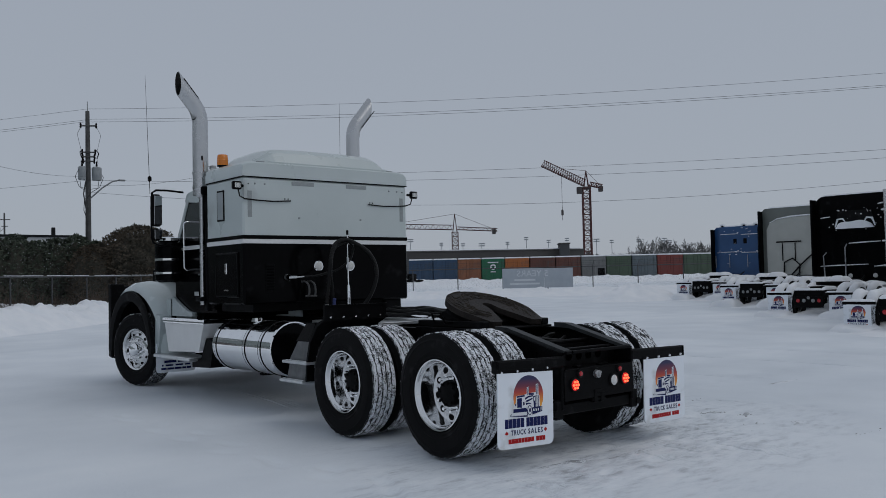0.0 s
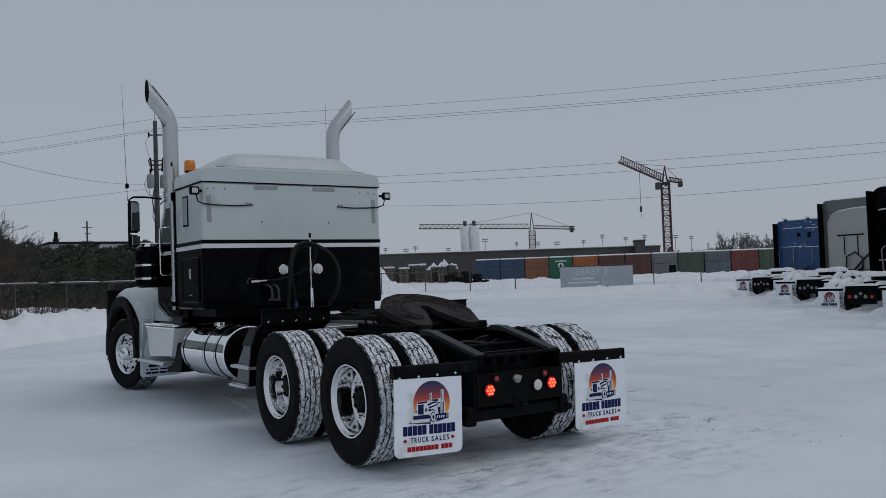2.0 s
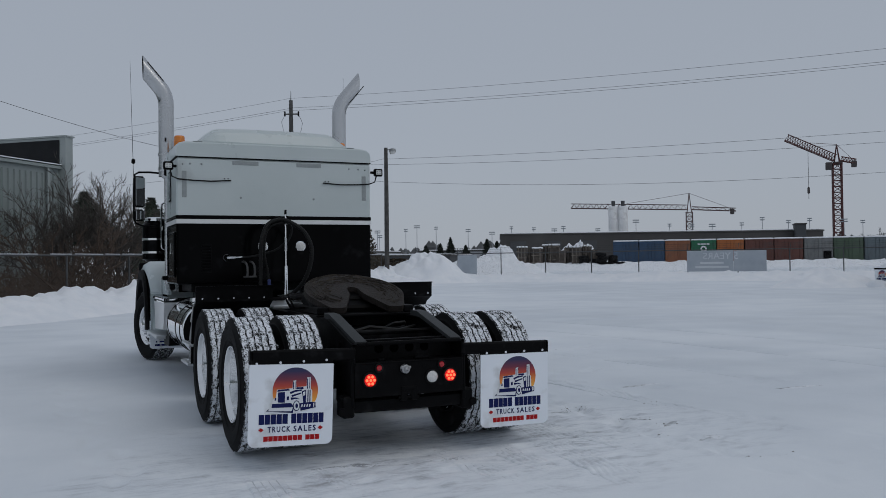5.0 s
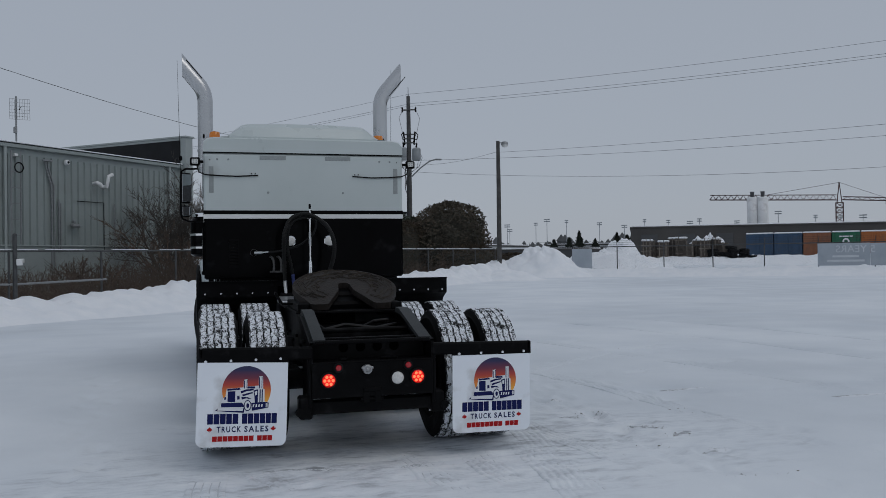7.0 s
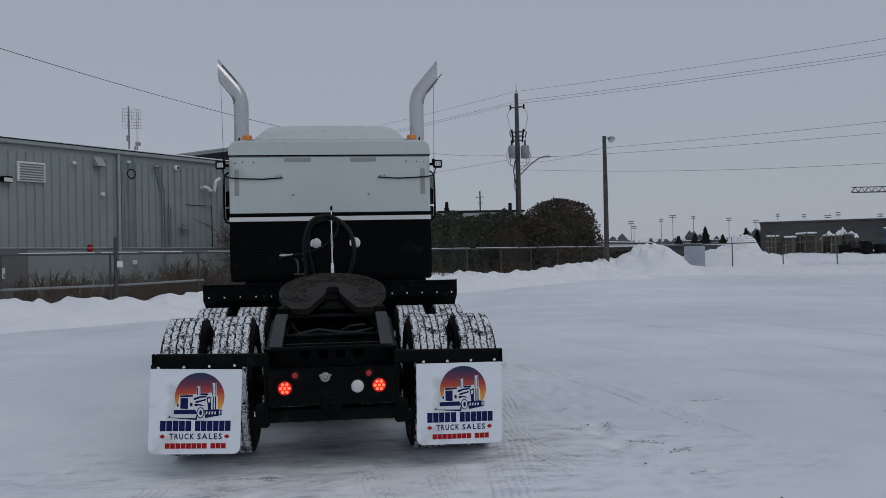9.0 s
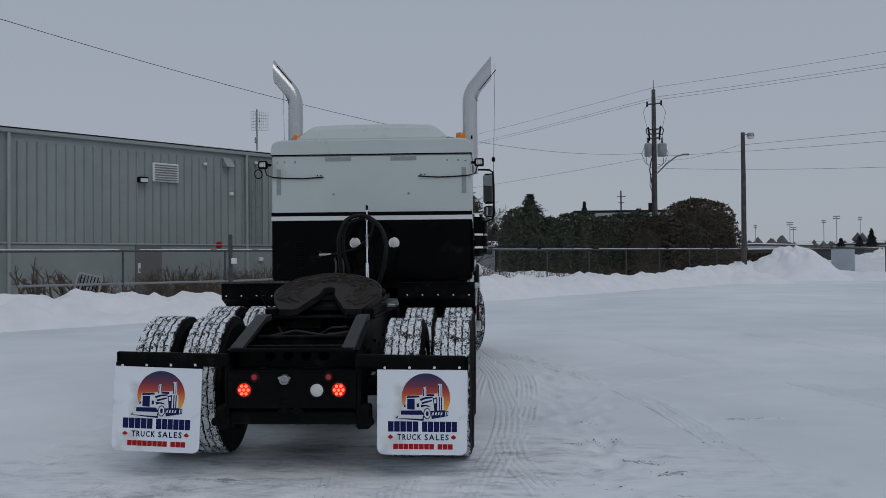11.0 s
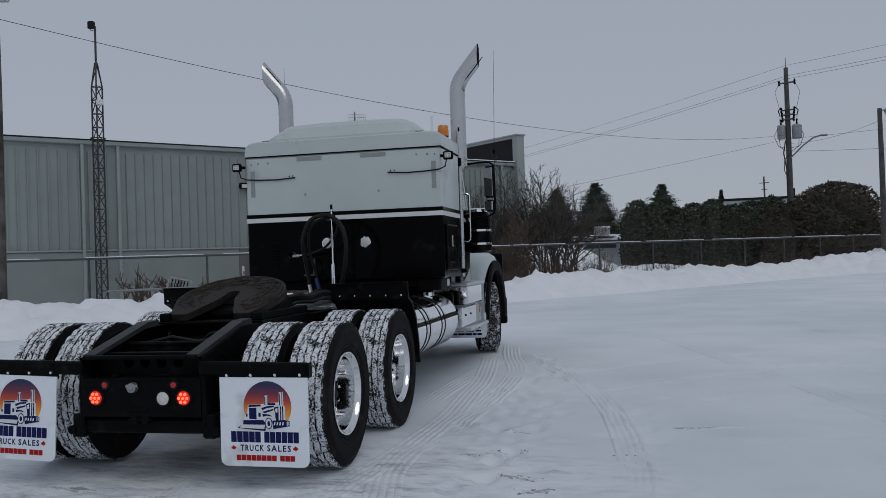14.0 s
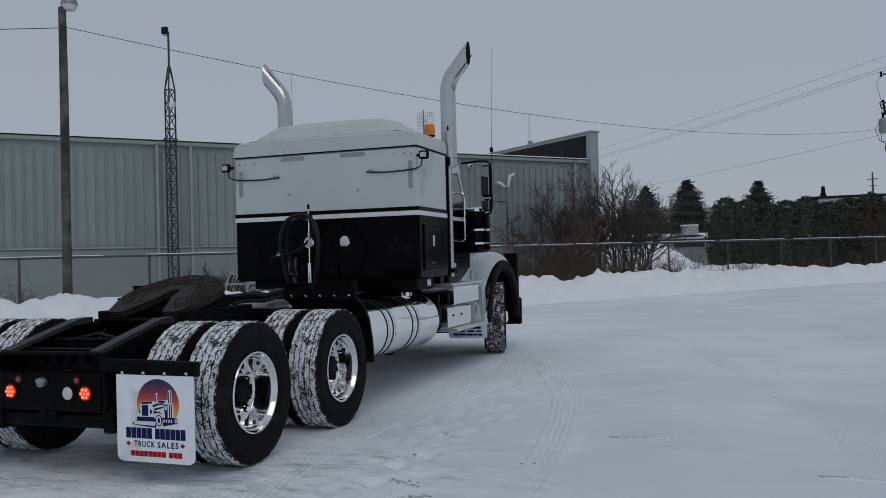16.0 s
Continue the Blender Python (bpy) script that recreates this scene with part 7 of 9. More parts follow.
def chain_material():
    m, nt, nodes, links, bsdf = node_material("chain_link")
    tc = nodes.new("ShaderNodeTexCoord")
    sep = nodes.new("ShaderNodeSeparateXYZ")
    links.new(tc.outputs["Object"], sep.inputs[0])
    outs = []
    for sign in (1, -1):
        a = nodes.new("ShaderNodeMath")
        a.operation = "ADD" if sign > 0 else "SUBTRACT"
        links.new(sep.outputs["X"], a.inputs[0])
        links.new(sep.outputs["Z"], a.inputs[1])
        sc = nodes.new("ShaderNodeMath")
        sc.operation = "MULTIPLY"
        sc.inputs[1].default_value = 1 / 0.075
        links.new(a.outputs[0], sc.inputs[0])
        fr = nodes.new("ShaderNodeMath")
        fr.operation = "FRACT"
        links.new(sc.outputs[0], fr.inputs[0])
        lt = nodes.new("ShaderNodeMath")
        lt.operation = "LESS_THAN"
        lt.inputs[1].default_value = 0.024
        links.new(fr.outputs[0], lt.inputs[0])
        outs.append(lt)
    mx = nodes.new("ShaderNodeMath")
    mx.operation = "MAXIMUM"
    links.new(outs[0].outputs[0], mx.inputs[0])
    links.new(outs[1].outputs[0], mx.inputs[1])
    links.new(mx.outputs[0], bsdf.inputs["Alpha"])
    bsdf.inputs["Base Color"].default_value = (0.08, 0.083, 0.086, 1)
    bsdf.inputs["Metallic"].default_value = 0.5
    bsdf.inputs["Roughness"].default_value = 0.55
    return m


CHAIN = chain_material()


def build_fence(name, start, along, length, spacing, base, top, label, barbed=True, rail=True, first=0.0, lean=0.35):
    m = Matrix.Translation(start) @ Euler((0, 0, math.atan2(along.y, along.x))).to_matrix().to_4x4()
    f = thing(name, label, "fence", m)
    n = int(length / spacing)
    for k in range(n + 1):
        x = first + k * spacing
        zb = base(x)
        zt = top(x)
        sh = Shape().rod((x, 0, zb - 0.4), (x, 0, zt + 0.03), 0.029, seg=8)
        p = part("post", sh, FENCE_STEEL, f)
        if barbed:
            part("barb_arm", Shape().rod((x, 0, zt), (x + 0.05, lean, zt + 0.32), 0.016, seg=5), FENCE_STEEL, p)
    pts = [first + k * spacing for k in range(n + 1)]
    if rail:
        part("top_rail", Shape().pipe([(x, 0, top(x)) for x in pts], 0.026, seg=8), FENCE_STEEL, f)
    if barbed:
        for q in (0.35, 0.7, 1.0):
            part("barbed_wire", Shape().pipe([(x, lean * q, top(x) + 0.32 * q) for x in pts], 0.006, seg=4), WIRE, f)
    s = Shape()
    for a, b in zip(pts, pts[1:]):
        s.add([(a, 0.03, base(a)), (b, 0.03, base(b)), (b, 0.03, top(b)), (a, 0.03, top(a))], [(0, 1, 2, 3)])
    part("mesh_panel", s, CHAIN, f, "grey chain-link mesh", smooth=0)
    return f


build_fence("chain_link_fence", fence_point(-2.92 * 17 + 0.03), U, 2.92 * 23, 2.92, lambda x: 0.05, lambda x: 1.575 + 0.0064 * x, "grey chain-link fence with snow-dusted top rail along the yard", barbed=False)
gate = thing("gate_post", "thick dark steel post at the side fence", "post", Matrix.Translation(fence_point(-14.44) + V * 0.05))
part("post", Shape().rod((0, 0, -0.1), (0, 0, 2.2), 0.055, seg=14), FENCE_STEEL, gate)
part("cap", Shape().lathe([(2.19, 0.060), (2.23, 0.05), (2.26, 0.001)], axis="z", seg=14), FENCE_STEEL, gate)
part("meter_box", Shape().box((0.12, -0.08, 1.52), (0.14, 0.10, 0.16), 0.015), STRIPE_WHITE, gate, "small pale meter box")
low = thing("low_rail", "snow-dusted pipe rail low along the fence", "rail", Matrix.Identity(4))
part("pipe", Shape().pipe([fence_point(-20.0, 0.97), fence_point(-14.3, 0.97), fence_point(-11.5, 1.02)], 0.03, seg=8), GALV, low)
# snow lying on the rail
sr = Shape()
rng = random.Random(8)
for k in range(130):
    u = -49.0 + rng.random() * 66
    L = rng.uniform(0.2, 1.3)
    p = fence_point(u)
    sr.box((p.x, p.y, 1.612 + 0.0064 * (u + 49.6)), (L, 0.04, 0.02), 0.009, m=Euler((0, 0, math.atan2(U.y, U.x))).to_matrix())
solo("rail_snow", sr, BANK_SNOW, "thin snow lying on the fence rail", "snow", kind="stuff")

FAR_S = 42.5
build_fence("chain_link_fence", yard(FAR_S, 1.3 - 2.58 * 6), V, 60.0, 2.58, lambda x: 0.55, lambda x: 2.02, "chain-link fence with barbed wire across the far side of the yard", barbed=True, lean=-0.25)

# ---------------------------------------------------------------- snow banks
def bank(name, start, along, length, profile, label, step=0.13, seed=1.0, width=4.5, skew=0.0):
    """A ploughed ridge: profile(u) gives its height; it falls off to both sides."""
    across = Vector((along.y, -along.x, 0))
    nu, nv = int(length / step) + 1, int(width / 0.13) + 1
    verts, faces = [], []
    for i in range(nu):
        u = i * step
        h = profile(u)
        for j in range(nv):
            v = -width / 2 + width * j / (nv - 1)
            p = start + along * u + across * (v + 0.35 * smooth_noise(u, 0, 0.25, seed))
            k = max(0.0, 1 - abs(v - skew) / (0.5 * width - abs(skew)))
            k = k * k * (3 - 2 * k)
            lump = 0.94 + 0.34 * smooth_noise(p.x, p.y, 0.75, seed) + 0.34 * smooth_noise(p.x, p.y, 2.1, seed + 2) + 0.26 * smooth_noise(p.x, p.y, 4.6, seed + 4) + 0.14 * abs(smooth_noise(p.x, p.y, 9.0, seed + 6))
            z = rise(p.x, p.y) - 0.10 + (h * k * lump + 0.1 * min(1.0, k * 3))
            verts.append((p.x, p.y, z))
    for i in range(nu - 1):
        for j in range(nv - 1):
            faces.append((i * nv + j, (i + 1) * nv + j, (i + 1) * nv + j + 1, i * nv + j + 1))
    s = Shape()
    s.v, s.f, s.m = verts, faces, [0] * len(faces)
    return solo(name, s, BANK_SNOW, label, "snow bank", kind="structure", smooth=60)


def side_height(u):
    # u from the far left end of the side fence
    k = min(1.0, max(0.0, (u - 42) / 8))
    return 0.59 + 0.03 * k + 0.08 * math.sin(u * 0.31) + max(0.0, (u - 58) * 0.020)


bank("snow_bank", yard(FAR_S - 0.6, -13.0), V, 56.0, lambda u: 0.42, "low snow berm along the far fence", seed=6.0, step=0.4, width=3.5)
bank("snow_bank", fence_point(-50) + V * 1.7, U, 70.0, side_height, "lumpy ploughed snow bank along the side fence", seed=2.0, width=5.6, skew=-0.7)


def snow_pile(c, rx, ry, h, seed, label="heaped snow pile", ang=0.0, dome=0.4):
    verts, faces = [], []
    nr, na = 30, 84
    ca, sa = math.cos(ang), math.sin(ang)
    for i in range(nr + 1):
        t = i / nr
        for k in range(na):
            a = 2 * math.pi * k / na
            lx, ly = rx * t * math.cos(a), ry * t * math.sin(a)
            x, y = c[0] + ca * lx - sa * ly, c[1] + sa * lx + ca * ly
            prof = (1 - dome) * (1 - t) + dome * (1 - t * t) ** (0.9 if dome > 0.9 else 1.6)
            lump = 0.97 + 0.24 * smooth_noise(x, y, 0.6, seed) + 0.20 * smooth_noise(x, y, 1.7, seed + 3) + 0.11 * smooth_noise(x, y, 4.0, seed + 6) + 0.05 * abs(smooth_noise(x, y, 8.0, seed + 8))
            verts.append((x, y, rise(x, y) - 0.12 + h * prof * lump))
    for i in range(nr):
        for k in range(na):
            k2 = (k + 1) % na
            faces.append((i * na + k, i * na + k2, (i + 1) * na + k2, (i + 1) * na + k))
    s = Shape()
    s.v, s.f, s.m = verts, faces, [0] * len(faces)
    return solo("snow_pile", s, BANK_SNOW, label, "snow pile", kind="structure", smooth=60)


def from_eye(t_eye, az, d):
    a = radians(az)
    return (t_eye[0] + d * math.sin(a), t_eye[1] + d * math.cos(a))


E7, E3, E0, E12, E16 = (-1.09, -5.79), (-3.34, -5.42), (-5.43, -4.52), (2.21, -5.29), (4.38, -4.48)
snow_pile(from_eye(E7, 21.7, 48.5), 3.5, 2.2, 1.9, 1.0, "tall ploughed snow pile by the lamp pole", ang=-0.7)
snow_pile(from_eye(E7, 26.4, 63.0), 4.8, 3.0, 1.45, 5.0, "long low snow pile beyond the far fence", ang=-0.7, dome=1.0)
snow_pile(from_eye(E7, 27.1, 65.0), 2.4, 2.0, 2.6, 15.0, "peaked snow pile beyond the far fence", ang=-0.7)
snow_pile(from_eye(E7, 19.6, 44.5), 2.6, 1.8, 0.7, 7.0, ang=-0.7)
snow_pile(from_eye(E7, 32.6, 86.0), 2.9, 2.6, 2.7, 9.0, "rounded snow heap over stacked goods", ang=-0.7, dome=1.0)

p = fence_point(8.2) + V * 1.1
snow_pile((p.x, p.y), 2.7, 1.5, 0.85, 21.0, "lumpy snow pile against the side fence", ang=math.atan2(U.y, U.x), dome=0.7)

bank("snow_bank", Vector((-2.0, 48.4, 0)), Vector((1, 0, 0)), 11.0, lambda u: 0.38 * min(1.0, u / 2, (11.0 - u) / 4), "smooth snow drift below the cedar hedge", seed=14.0, step=0.3, width=6.0)

# ---------------------------------------------------------------- poles and wires
def wood_pole(at, h, r0, r1, label, category="utility pole", wood=None):
    t = thing("utility_pole", label, category, Matrix.Translation(at))
    part("pole", Shape().pipe([(0, 0, -0.5), (0, 0, h * 0.3), (0.01, 0.0, h * 0.7), (0, 0, h)], [r0, r0 * 0.95, (r0 + r1) / 2, r1], seg=14), wood or POLE_WOOD, t)
    return t


def lamp_head(parent, z, direction, length=0.55):
    d = Vector(direction)
    a = part("lamp_arm", Shape().pipe([(0, 0, z - 0.1), d * (0.4 * length) + Vector((0, 0, z + 0.05)), d * length + Vector((0, 0, z + 0.05))], 0.03), GALV, parent)
    c = d * (length + 0.1)
    h = part("lamp_head", Shape().lathe([(z + 0.12, 0.08), (z + 0.10, 0.16), (z - 0.05, 0.20), (z - 0.06, 0.19)], origin=(c.x, c.y, 0), axis="z", seg=18), GALV, parent, "grey yard lamp head")
    part("lens", Shape().lathe([(z - 0.05, 0.19), (z - 0.18, 0.14), (z - 0.21, 0.001)], origin=(c.x, c.y, 0), axis="z", seg=18), CLEAR_LENS, h)


P_BIG = Vector((12.9, 53.8, 0))
big = wood_pole(P_BIG, 13.1, 0.20, 0.13, "tall wooden utility pole with transformers, crossarms and a street lamp")
part("pole_pin", Shape().rod((0, 0, 13.0), (0.0, 0, 13.75), 0.035, 0.02, seg=6), GALV, big)
TRANSFORMER_GREY = surface("transformer_paint", (0.24, 0.26, 0.27), (0.32, 0.34, 0.35), scale=3, rough=0.5, bump=0.05)
for z, L in ((12.1, 0.50), (10.35, 0.42), (10.05, 0.38), (9.75, 0.36)):
    part("crossarm", Shape().box((0, -0.18, z), (2 * L, 0.09, 0.09), 0.01, m=turn_box(yaw=-25)), POLE_WOOD, big)
    for sg in (-1, 1):
        dx = sg * L * 0.96
        part("insulator", Shape().lathe([(z - 0.16, 0.04), (z - 0.06, 0.075), (z + 0.02, 0.045), (z + 0.10, 0.075), (z + 0.2, 0.03), (z + 0.2, 0.001)], origin=(dx * 0.91, -0.18 - dx * 0.42, 0), axis="z", seg=10), FRAME_BLACK, big)
for sg in (-1, 1):
    part("fuse_cutout", Shape().pipe([(sg * 0.42, -0.3, 10.5), (sg * 0.60, -0.34, 10.3), (sg * 0.50, -0.34, 9.95), (sg * 0.42, -0.3, 10.0)], 0.035), FRAME_BLACK, big)
    part("jumper_wire", Shape().pipe([(sg * 0.46, -0.3, 12.1), (sg * 0.75, -0.3, 11.5), (sg * 0.62, -0.3, 10.9), (sg * 0.5, -0.3, 10.4)], 0.012, seg=5), WIRE, big)
    part("jumper_wire", Shape().pipe([(sg * 0.5, -0.3, 9.9), (sg * 0.55, -0.35, 9.6), (sg * 0.45, -0.2, 9.45)], 0.012, seg=5), WIRE, big)
    part("jumper_wire", Shape().pipe([(sg * 0.66, -0.3, 9.2), (sg * 0.90, -0.3, 8.7), (sg * 0.66, -0.3, 8.05), (sg * 0.15, -0.2, 7.7)], 0.018, seg=5), WIRE, big)
    part("jumper_wire", Shape().pipe([(sg * 0.60, -0.3, 8.5), (sg * 0.55, -0.3, 8.0), (sg * 0.1, -0.2, 7.9)], 0.018, seg=5), WIRE, big)
for dx, r in ((-0.44, 0.25), (0.50, 0.31)):
    tr_ = part("transformer", Shape().lathe([(8.5, 0.001), (8.5, r - 0.03), (8.56, r), (9.32, r), (9.40, r * 0.7), (9.42, 0.001)], origin=(dx, -0.2, 0), axis="z", seg=20), TRANSFORMER_GREY, big, "grey drum transformer")
    part("bushing", Shape().lathe([(9.40, 0.05), (9.5, 0.07), (9.6, 0.04), (9.72, 0.06), (9.78, 0.02)], origin=(dx, -0.2, 0), axis="z", seg=8), FRAME_BLACK, tr_)
part("street_lamp", Shape().pipe([(0.1, -0.1, 7.3), (0.8, -0.3, 8.0), (1.4, -0.5, 8.45), (1.8, -0.6, 8.55)], 0.05).box((1.98, -0.65, 8.55), (0.50, 0.2, 0.12), 0.05), GALV, big, "street lamp on a curved arm")
part("riser_cable", Shape().pipe([(0.15, -0.15, 7.6), (-0.3, -0.2, 7.2), (-0.34, -0.2, 6.5), (-0.16, -0.2, 6.0)], 0.025), WIRE, big)
part("bracket", Shape().rod((-0.16, -0.16, 2.5), (-0.16, -0.16, 5.9), 0.05, seg=8), WIRE, big)
part("riser_cable", Shape().pipe([(-0.2, -0.15, 8.4), (-0.35, -0.2, 7.6), (-0.2, -0.2, 6.6), (-0.2, -0.18, 2.0)], 0.04), WIRE, big)

far_pole = wood_pole(Vector((16.9, 93.6, 0.5)), 8.9, 0.11, 0.08, "distant wooden utility pole with two crossarms")
for z, L in ((8.2, 0.5), (7.5, 0.32)):
    part("crossarm", Shape().box((0, -0.15, z), (2 * L, 0.08, 0.08), 0.01, m=turn_box(yaw=-20)), POLE_WOOD, far_pole)
for sg in (-1, 1):
    part("transformer", Shape().lathe([(6.3, 0.001), (6.3, 0.12), (6.7, 0.12), (6.7, 0.001)], origin=(sg * 0.45, -0.15, 0), axis="z", seg=10), GALV, far_pole)
P_LAMP = Vector((14.6, 39.4, 0))
lamp_pole = wood_pole(P_LAMP, 7.98, 0.14, 0.10, "dark wooden lamp pole at the corner of the yard", "lamp pole", DARK_POLE)
lamp_head(lamp_pole, 7.83, (0.98, -0.2, 0), 0.28)
P_LEFT = Vector((-10.9, 11.9, 0))
MOSSY_POLE = surface("mossy_pole_wood", (0.020, 0.018, 0.016), (0.075, 0.070, 0.062), scale=3, rough=0.9, bump=0.5, grain=25, detail=8, dirt=(0.17, 0.175, 0.165), dirt_amount=0.55, dirt_scale=1.6)
left_pole = wood_pole(P_LEFT, 7.74, 0.112, 0.088, "weathered wooden lamp pole by the side fence", "lamp pole", MOSSY_POLE)
lamp_head(left_pole, 7.86, (0.8, 0.6, 0), 0.06)


def wire(name, a, b, sag, r=0.012, group="overhead wires"):
    a, b = Vector(a), Vector(b)
    pts = []
    for k in range(33):
        t = k / 32
        p = a.lerp(b, t)
        p.z -= sag * 4 * t * (1 - t)
        pts.append(p)
    return solo(name, Shape().pipe(pts, 0.72 * r, seg=5), WIRE, "thin black overhead wire between poles", "wire", group=group)


# a road line of wires past the big pole, and service drops
RD = Vector((0.685, -0.729, 0)).normalized()
for off, z, r in ((0.75, 12.5, 0.013), (0.0, 13.25, 0.012), (-0.75, 12.45, 0.013)):
    a = P_BIG + Vector((0, off, z))
    wire("overhead_wire", a, a + RD * 62 + Vector((0, 0, 0.3)), 0.7, r)
    wire("overhead_wire", a, a - RD * 90 + Vector((0, 0, -1.8)), 1.2, r)
for z, sag in ((8.5, 0.9), (7.7, 1.75)):
    a = P_BIG + Vector((0, -0.2, z))
    wire("overhead_wire", a, a + RD * 62 + Vector((0, 0, 0.1)), sag, 0.012)
    if z > 8:
        wire("overhead_wire", a, a - RD * 90 + Vector((0, 0, -1.0)), 1.0, 0.012)
wire("overhead_wire", P_LAMP + Vector((0, 0, 7.4)), P_BIG + Vector((0, -0.2, 8.2)), 0.25, 0.010)
wire("overhead_wire", P_LAMP + Vector((0, 0, 7.35)), P_LAMP + Vector((34, -36, 8.0)), 0.5, 0.010)
wire("overhead_wire", P_LEFT + Vector((0, 0, 7.28)), P_BIG + Vector((0, 0, 8.80)), 1.25, 0.011)
wire("overhead_wire", P_LEFT + Vector((0, 0, 7.25)), P_LEFT + Vector((-25, -14, 8.2)), 0.6, 0.014)

# ---------------------------------------------------------------- trees and shrubs
def leaf_cloud(points, size, seed, spread=0.6):
    """Small crossed leaf blades at the points, turned every way."""
    rng = random.Random(seed)
    s = Shape()
    for p in points:
        k = size * rng.uniform(0.6, 1.4)
        d = Vector((rng.gauss(0, 1), rng.gauss(0, 1), rng.gauss(0.2, spread))).normalized()
        u = d.orthogonal().normalized()
        u.rotate(Matrix.Rotation(rng.uniform(0, 6.28), 3, d))
        a = Vector(p)
        s.add([a - u * k * 0.35, a + d * k - u * k * 0.12, a + d * k * 1.1 + u * k * 0.12, a + u * k * 0.35], [(0, 1, 2, 3)])
    return s


def crown_points(n, rx, ry, z0, z1, seed, shape="round", hollow=0.45):
    rng = random.Random(seed)
    out = []
    while len(out) < n:
        t = rng.random()
        a = rng.uniform(0, 2 * math.pi)
        if shape == "round":
            k = math.sqrt(max(0.0, 1 - (2 * t - 1) ** 2)) if t > 0.4 else 0.98 - 0.25 * (0.4 - t)
        else:
            k = 1 - t
        r = (hollow + (1 - hollow) * math.sqrt(rng.random())) * k
        lump = 1 + 0.22 * noise.noise(Vector((3 * math.cos(a) + seed, 3 * math.sin(a), t * 4))) + 0.12 * noise.noise(Vector((8 * math.cos(a), 8 * math.sin(a) + seed, t * 9)))
        out.append((rx * r * lump * math.cos(a), ry * r * lump * math.sin(a), z0 + (z1 - z0) * t * (0.94 + 0.08 * lump)))
    return out


INNER_DARK = surface("inner_hull", (0.028, 0.028, 0.022), (0.060, 0.055, 0.042), scale=5, rough=1.0, bump=0.6, grain=14)


def leafy(name, label, at, rx, ry, h, n, size, mat, seed, category="tree", trunk=0.12, z0=0.2, core=None, group="", snow=True):
    t = thing(name, label, category, Matrix.Translation(at), group=group)
    part("trunk", Shape().pipe([(0, 0, -0.3), (0.05, 0.02, h * 0.4), (0, 0, h * 0.8)], [trunk, trunk * 0.7, trunk * 0.2], seg=7), BARK, t)
    part("crown", leaf_cloud(crown_points(n, rx, ry, z0, h, seed), size, seed), mat, t, smooth=0)
    # solid dark hull added under the leaves, closing the gaps between them
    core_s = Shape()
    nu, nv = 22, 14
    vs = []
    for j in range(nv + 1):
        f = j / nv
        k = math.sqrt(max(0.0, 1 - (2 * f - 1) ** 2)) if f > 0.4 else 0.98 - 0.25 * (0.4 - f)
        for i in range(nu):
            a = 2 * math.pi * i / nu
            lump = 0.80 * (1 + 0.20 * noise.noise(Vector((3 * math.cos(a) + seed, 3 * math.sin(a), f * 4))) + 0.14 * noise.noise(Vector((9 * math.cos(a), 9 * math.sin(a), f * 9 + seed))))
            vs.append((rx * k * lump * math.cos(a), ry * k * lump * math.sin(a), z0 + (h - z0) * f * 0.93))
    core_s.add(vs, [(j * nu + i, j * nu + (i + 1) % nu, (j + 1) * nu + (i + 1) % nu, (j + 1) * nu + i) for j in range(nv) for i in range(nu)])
    part("inner_mass", core_s, INNER_DARK, t, "solid dark hull inside the leaves", smooth=0)
    if snow:
        part("snow_on_leaves", leaf_cloud([p for p in crown_points(n // 5, rx * 1.01, ry * 1.01, z0 + 0.9, h * 1.0, seed + 1, hollow=0.9)], size * 0.17, seed + 3, spread=0.2), BANK_SNOW, t, "specks of snow on the leaves", smooth=0)
    return t


BRONZE_CEDAR = surface("bronze_cedar", (0.036, 0.036, 0.027), (0.100, 0.078, 0.055), scale=0.8, rough=0.9, bump=0)
# cedar hedge beyond the side fence
for k in range(9):
    x, y = 3.3 + 1.15 * k, 51.9 - 0.10 * k
    leafy("cedar", "dark green cedar in a tall hedge dusted with snow", (x, y, 0.3), 1.35, 1.3, 4.12 + 0.22 * math.sin(k * 2.1) + (0.35 if k == 0 else 0), 3000, 0.16, CEDAR, 20 + k, group="cedar hedge")
leafy("cedar", "dark bushy evergreen with bronze tips beside the utility pole", (14.6, 49.3, 0.3), 2.75, 2.4, 4.85, 15000, 0.13, BRONZE_CEDAR, 41, snow=False)
leafy("shrub", "rust-brown leafless shrub against the hedge", (11.6, 49.0, 0.3), 1.5, 1.3, 3.6, 4200, 0.13, BUSH_LEAF, 43, category="shrub", snow=False)
leafy("shrub", "low brown brush beyond the fence corner", (18.4, 47.2, 0.4), 2.6, 1.4, 1.35, 3600, 0.12, BUSH_LEAF, 45, category="shrub", snow=False)
leafy("shrub", "rust-brown tangled shrub by the fence", (15.2, 46.6, 0.3), 2.2, 1.6, 2.0, 4000, 0.12, BUSH_LEAF, 44, category="shrub", snow=False)


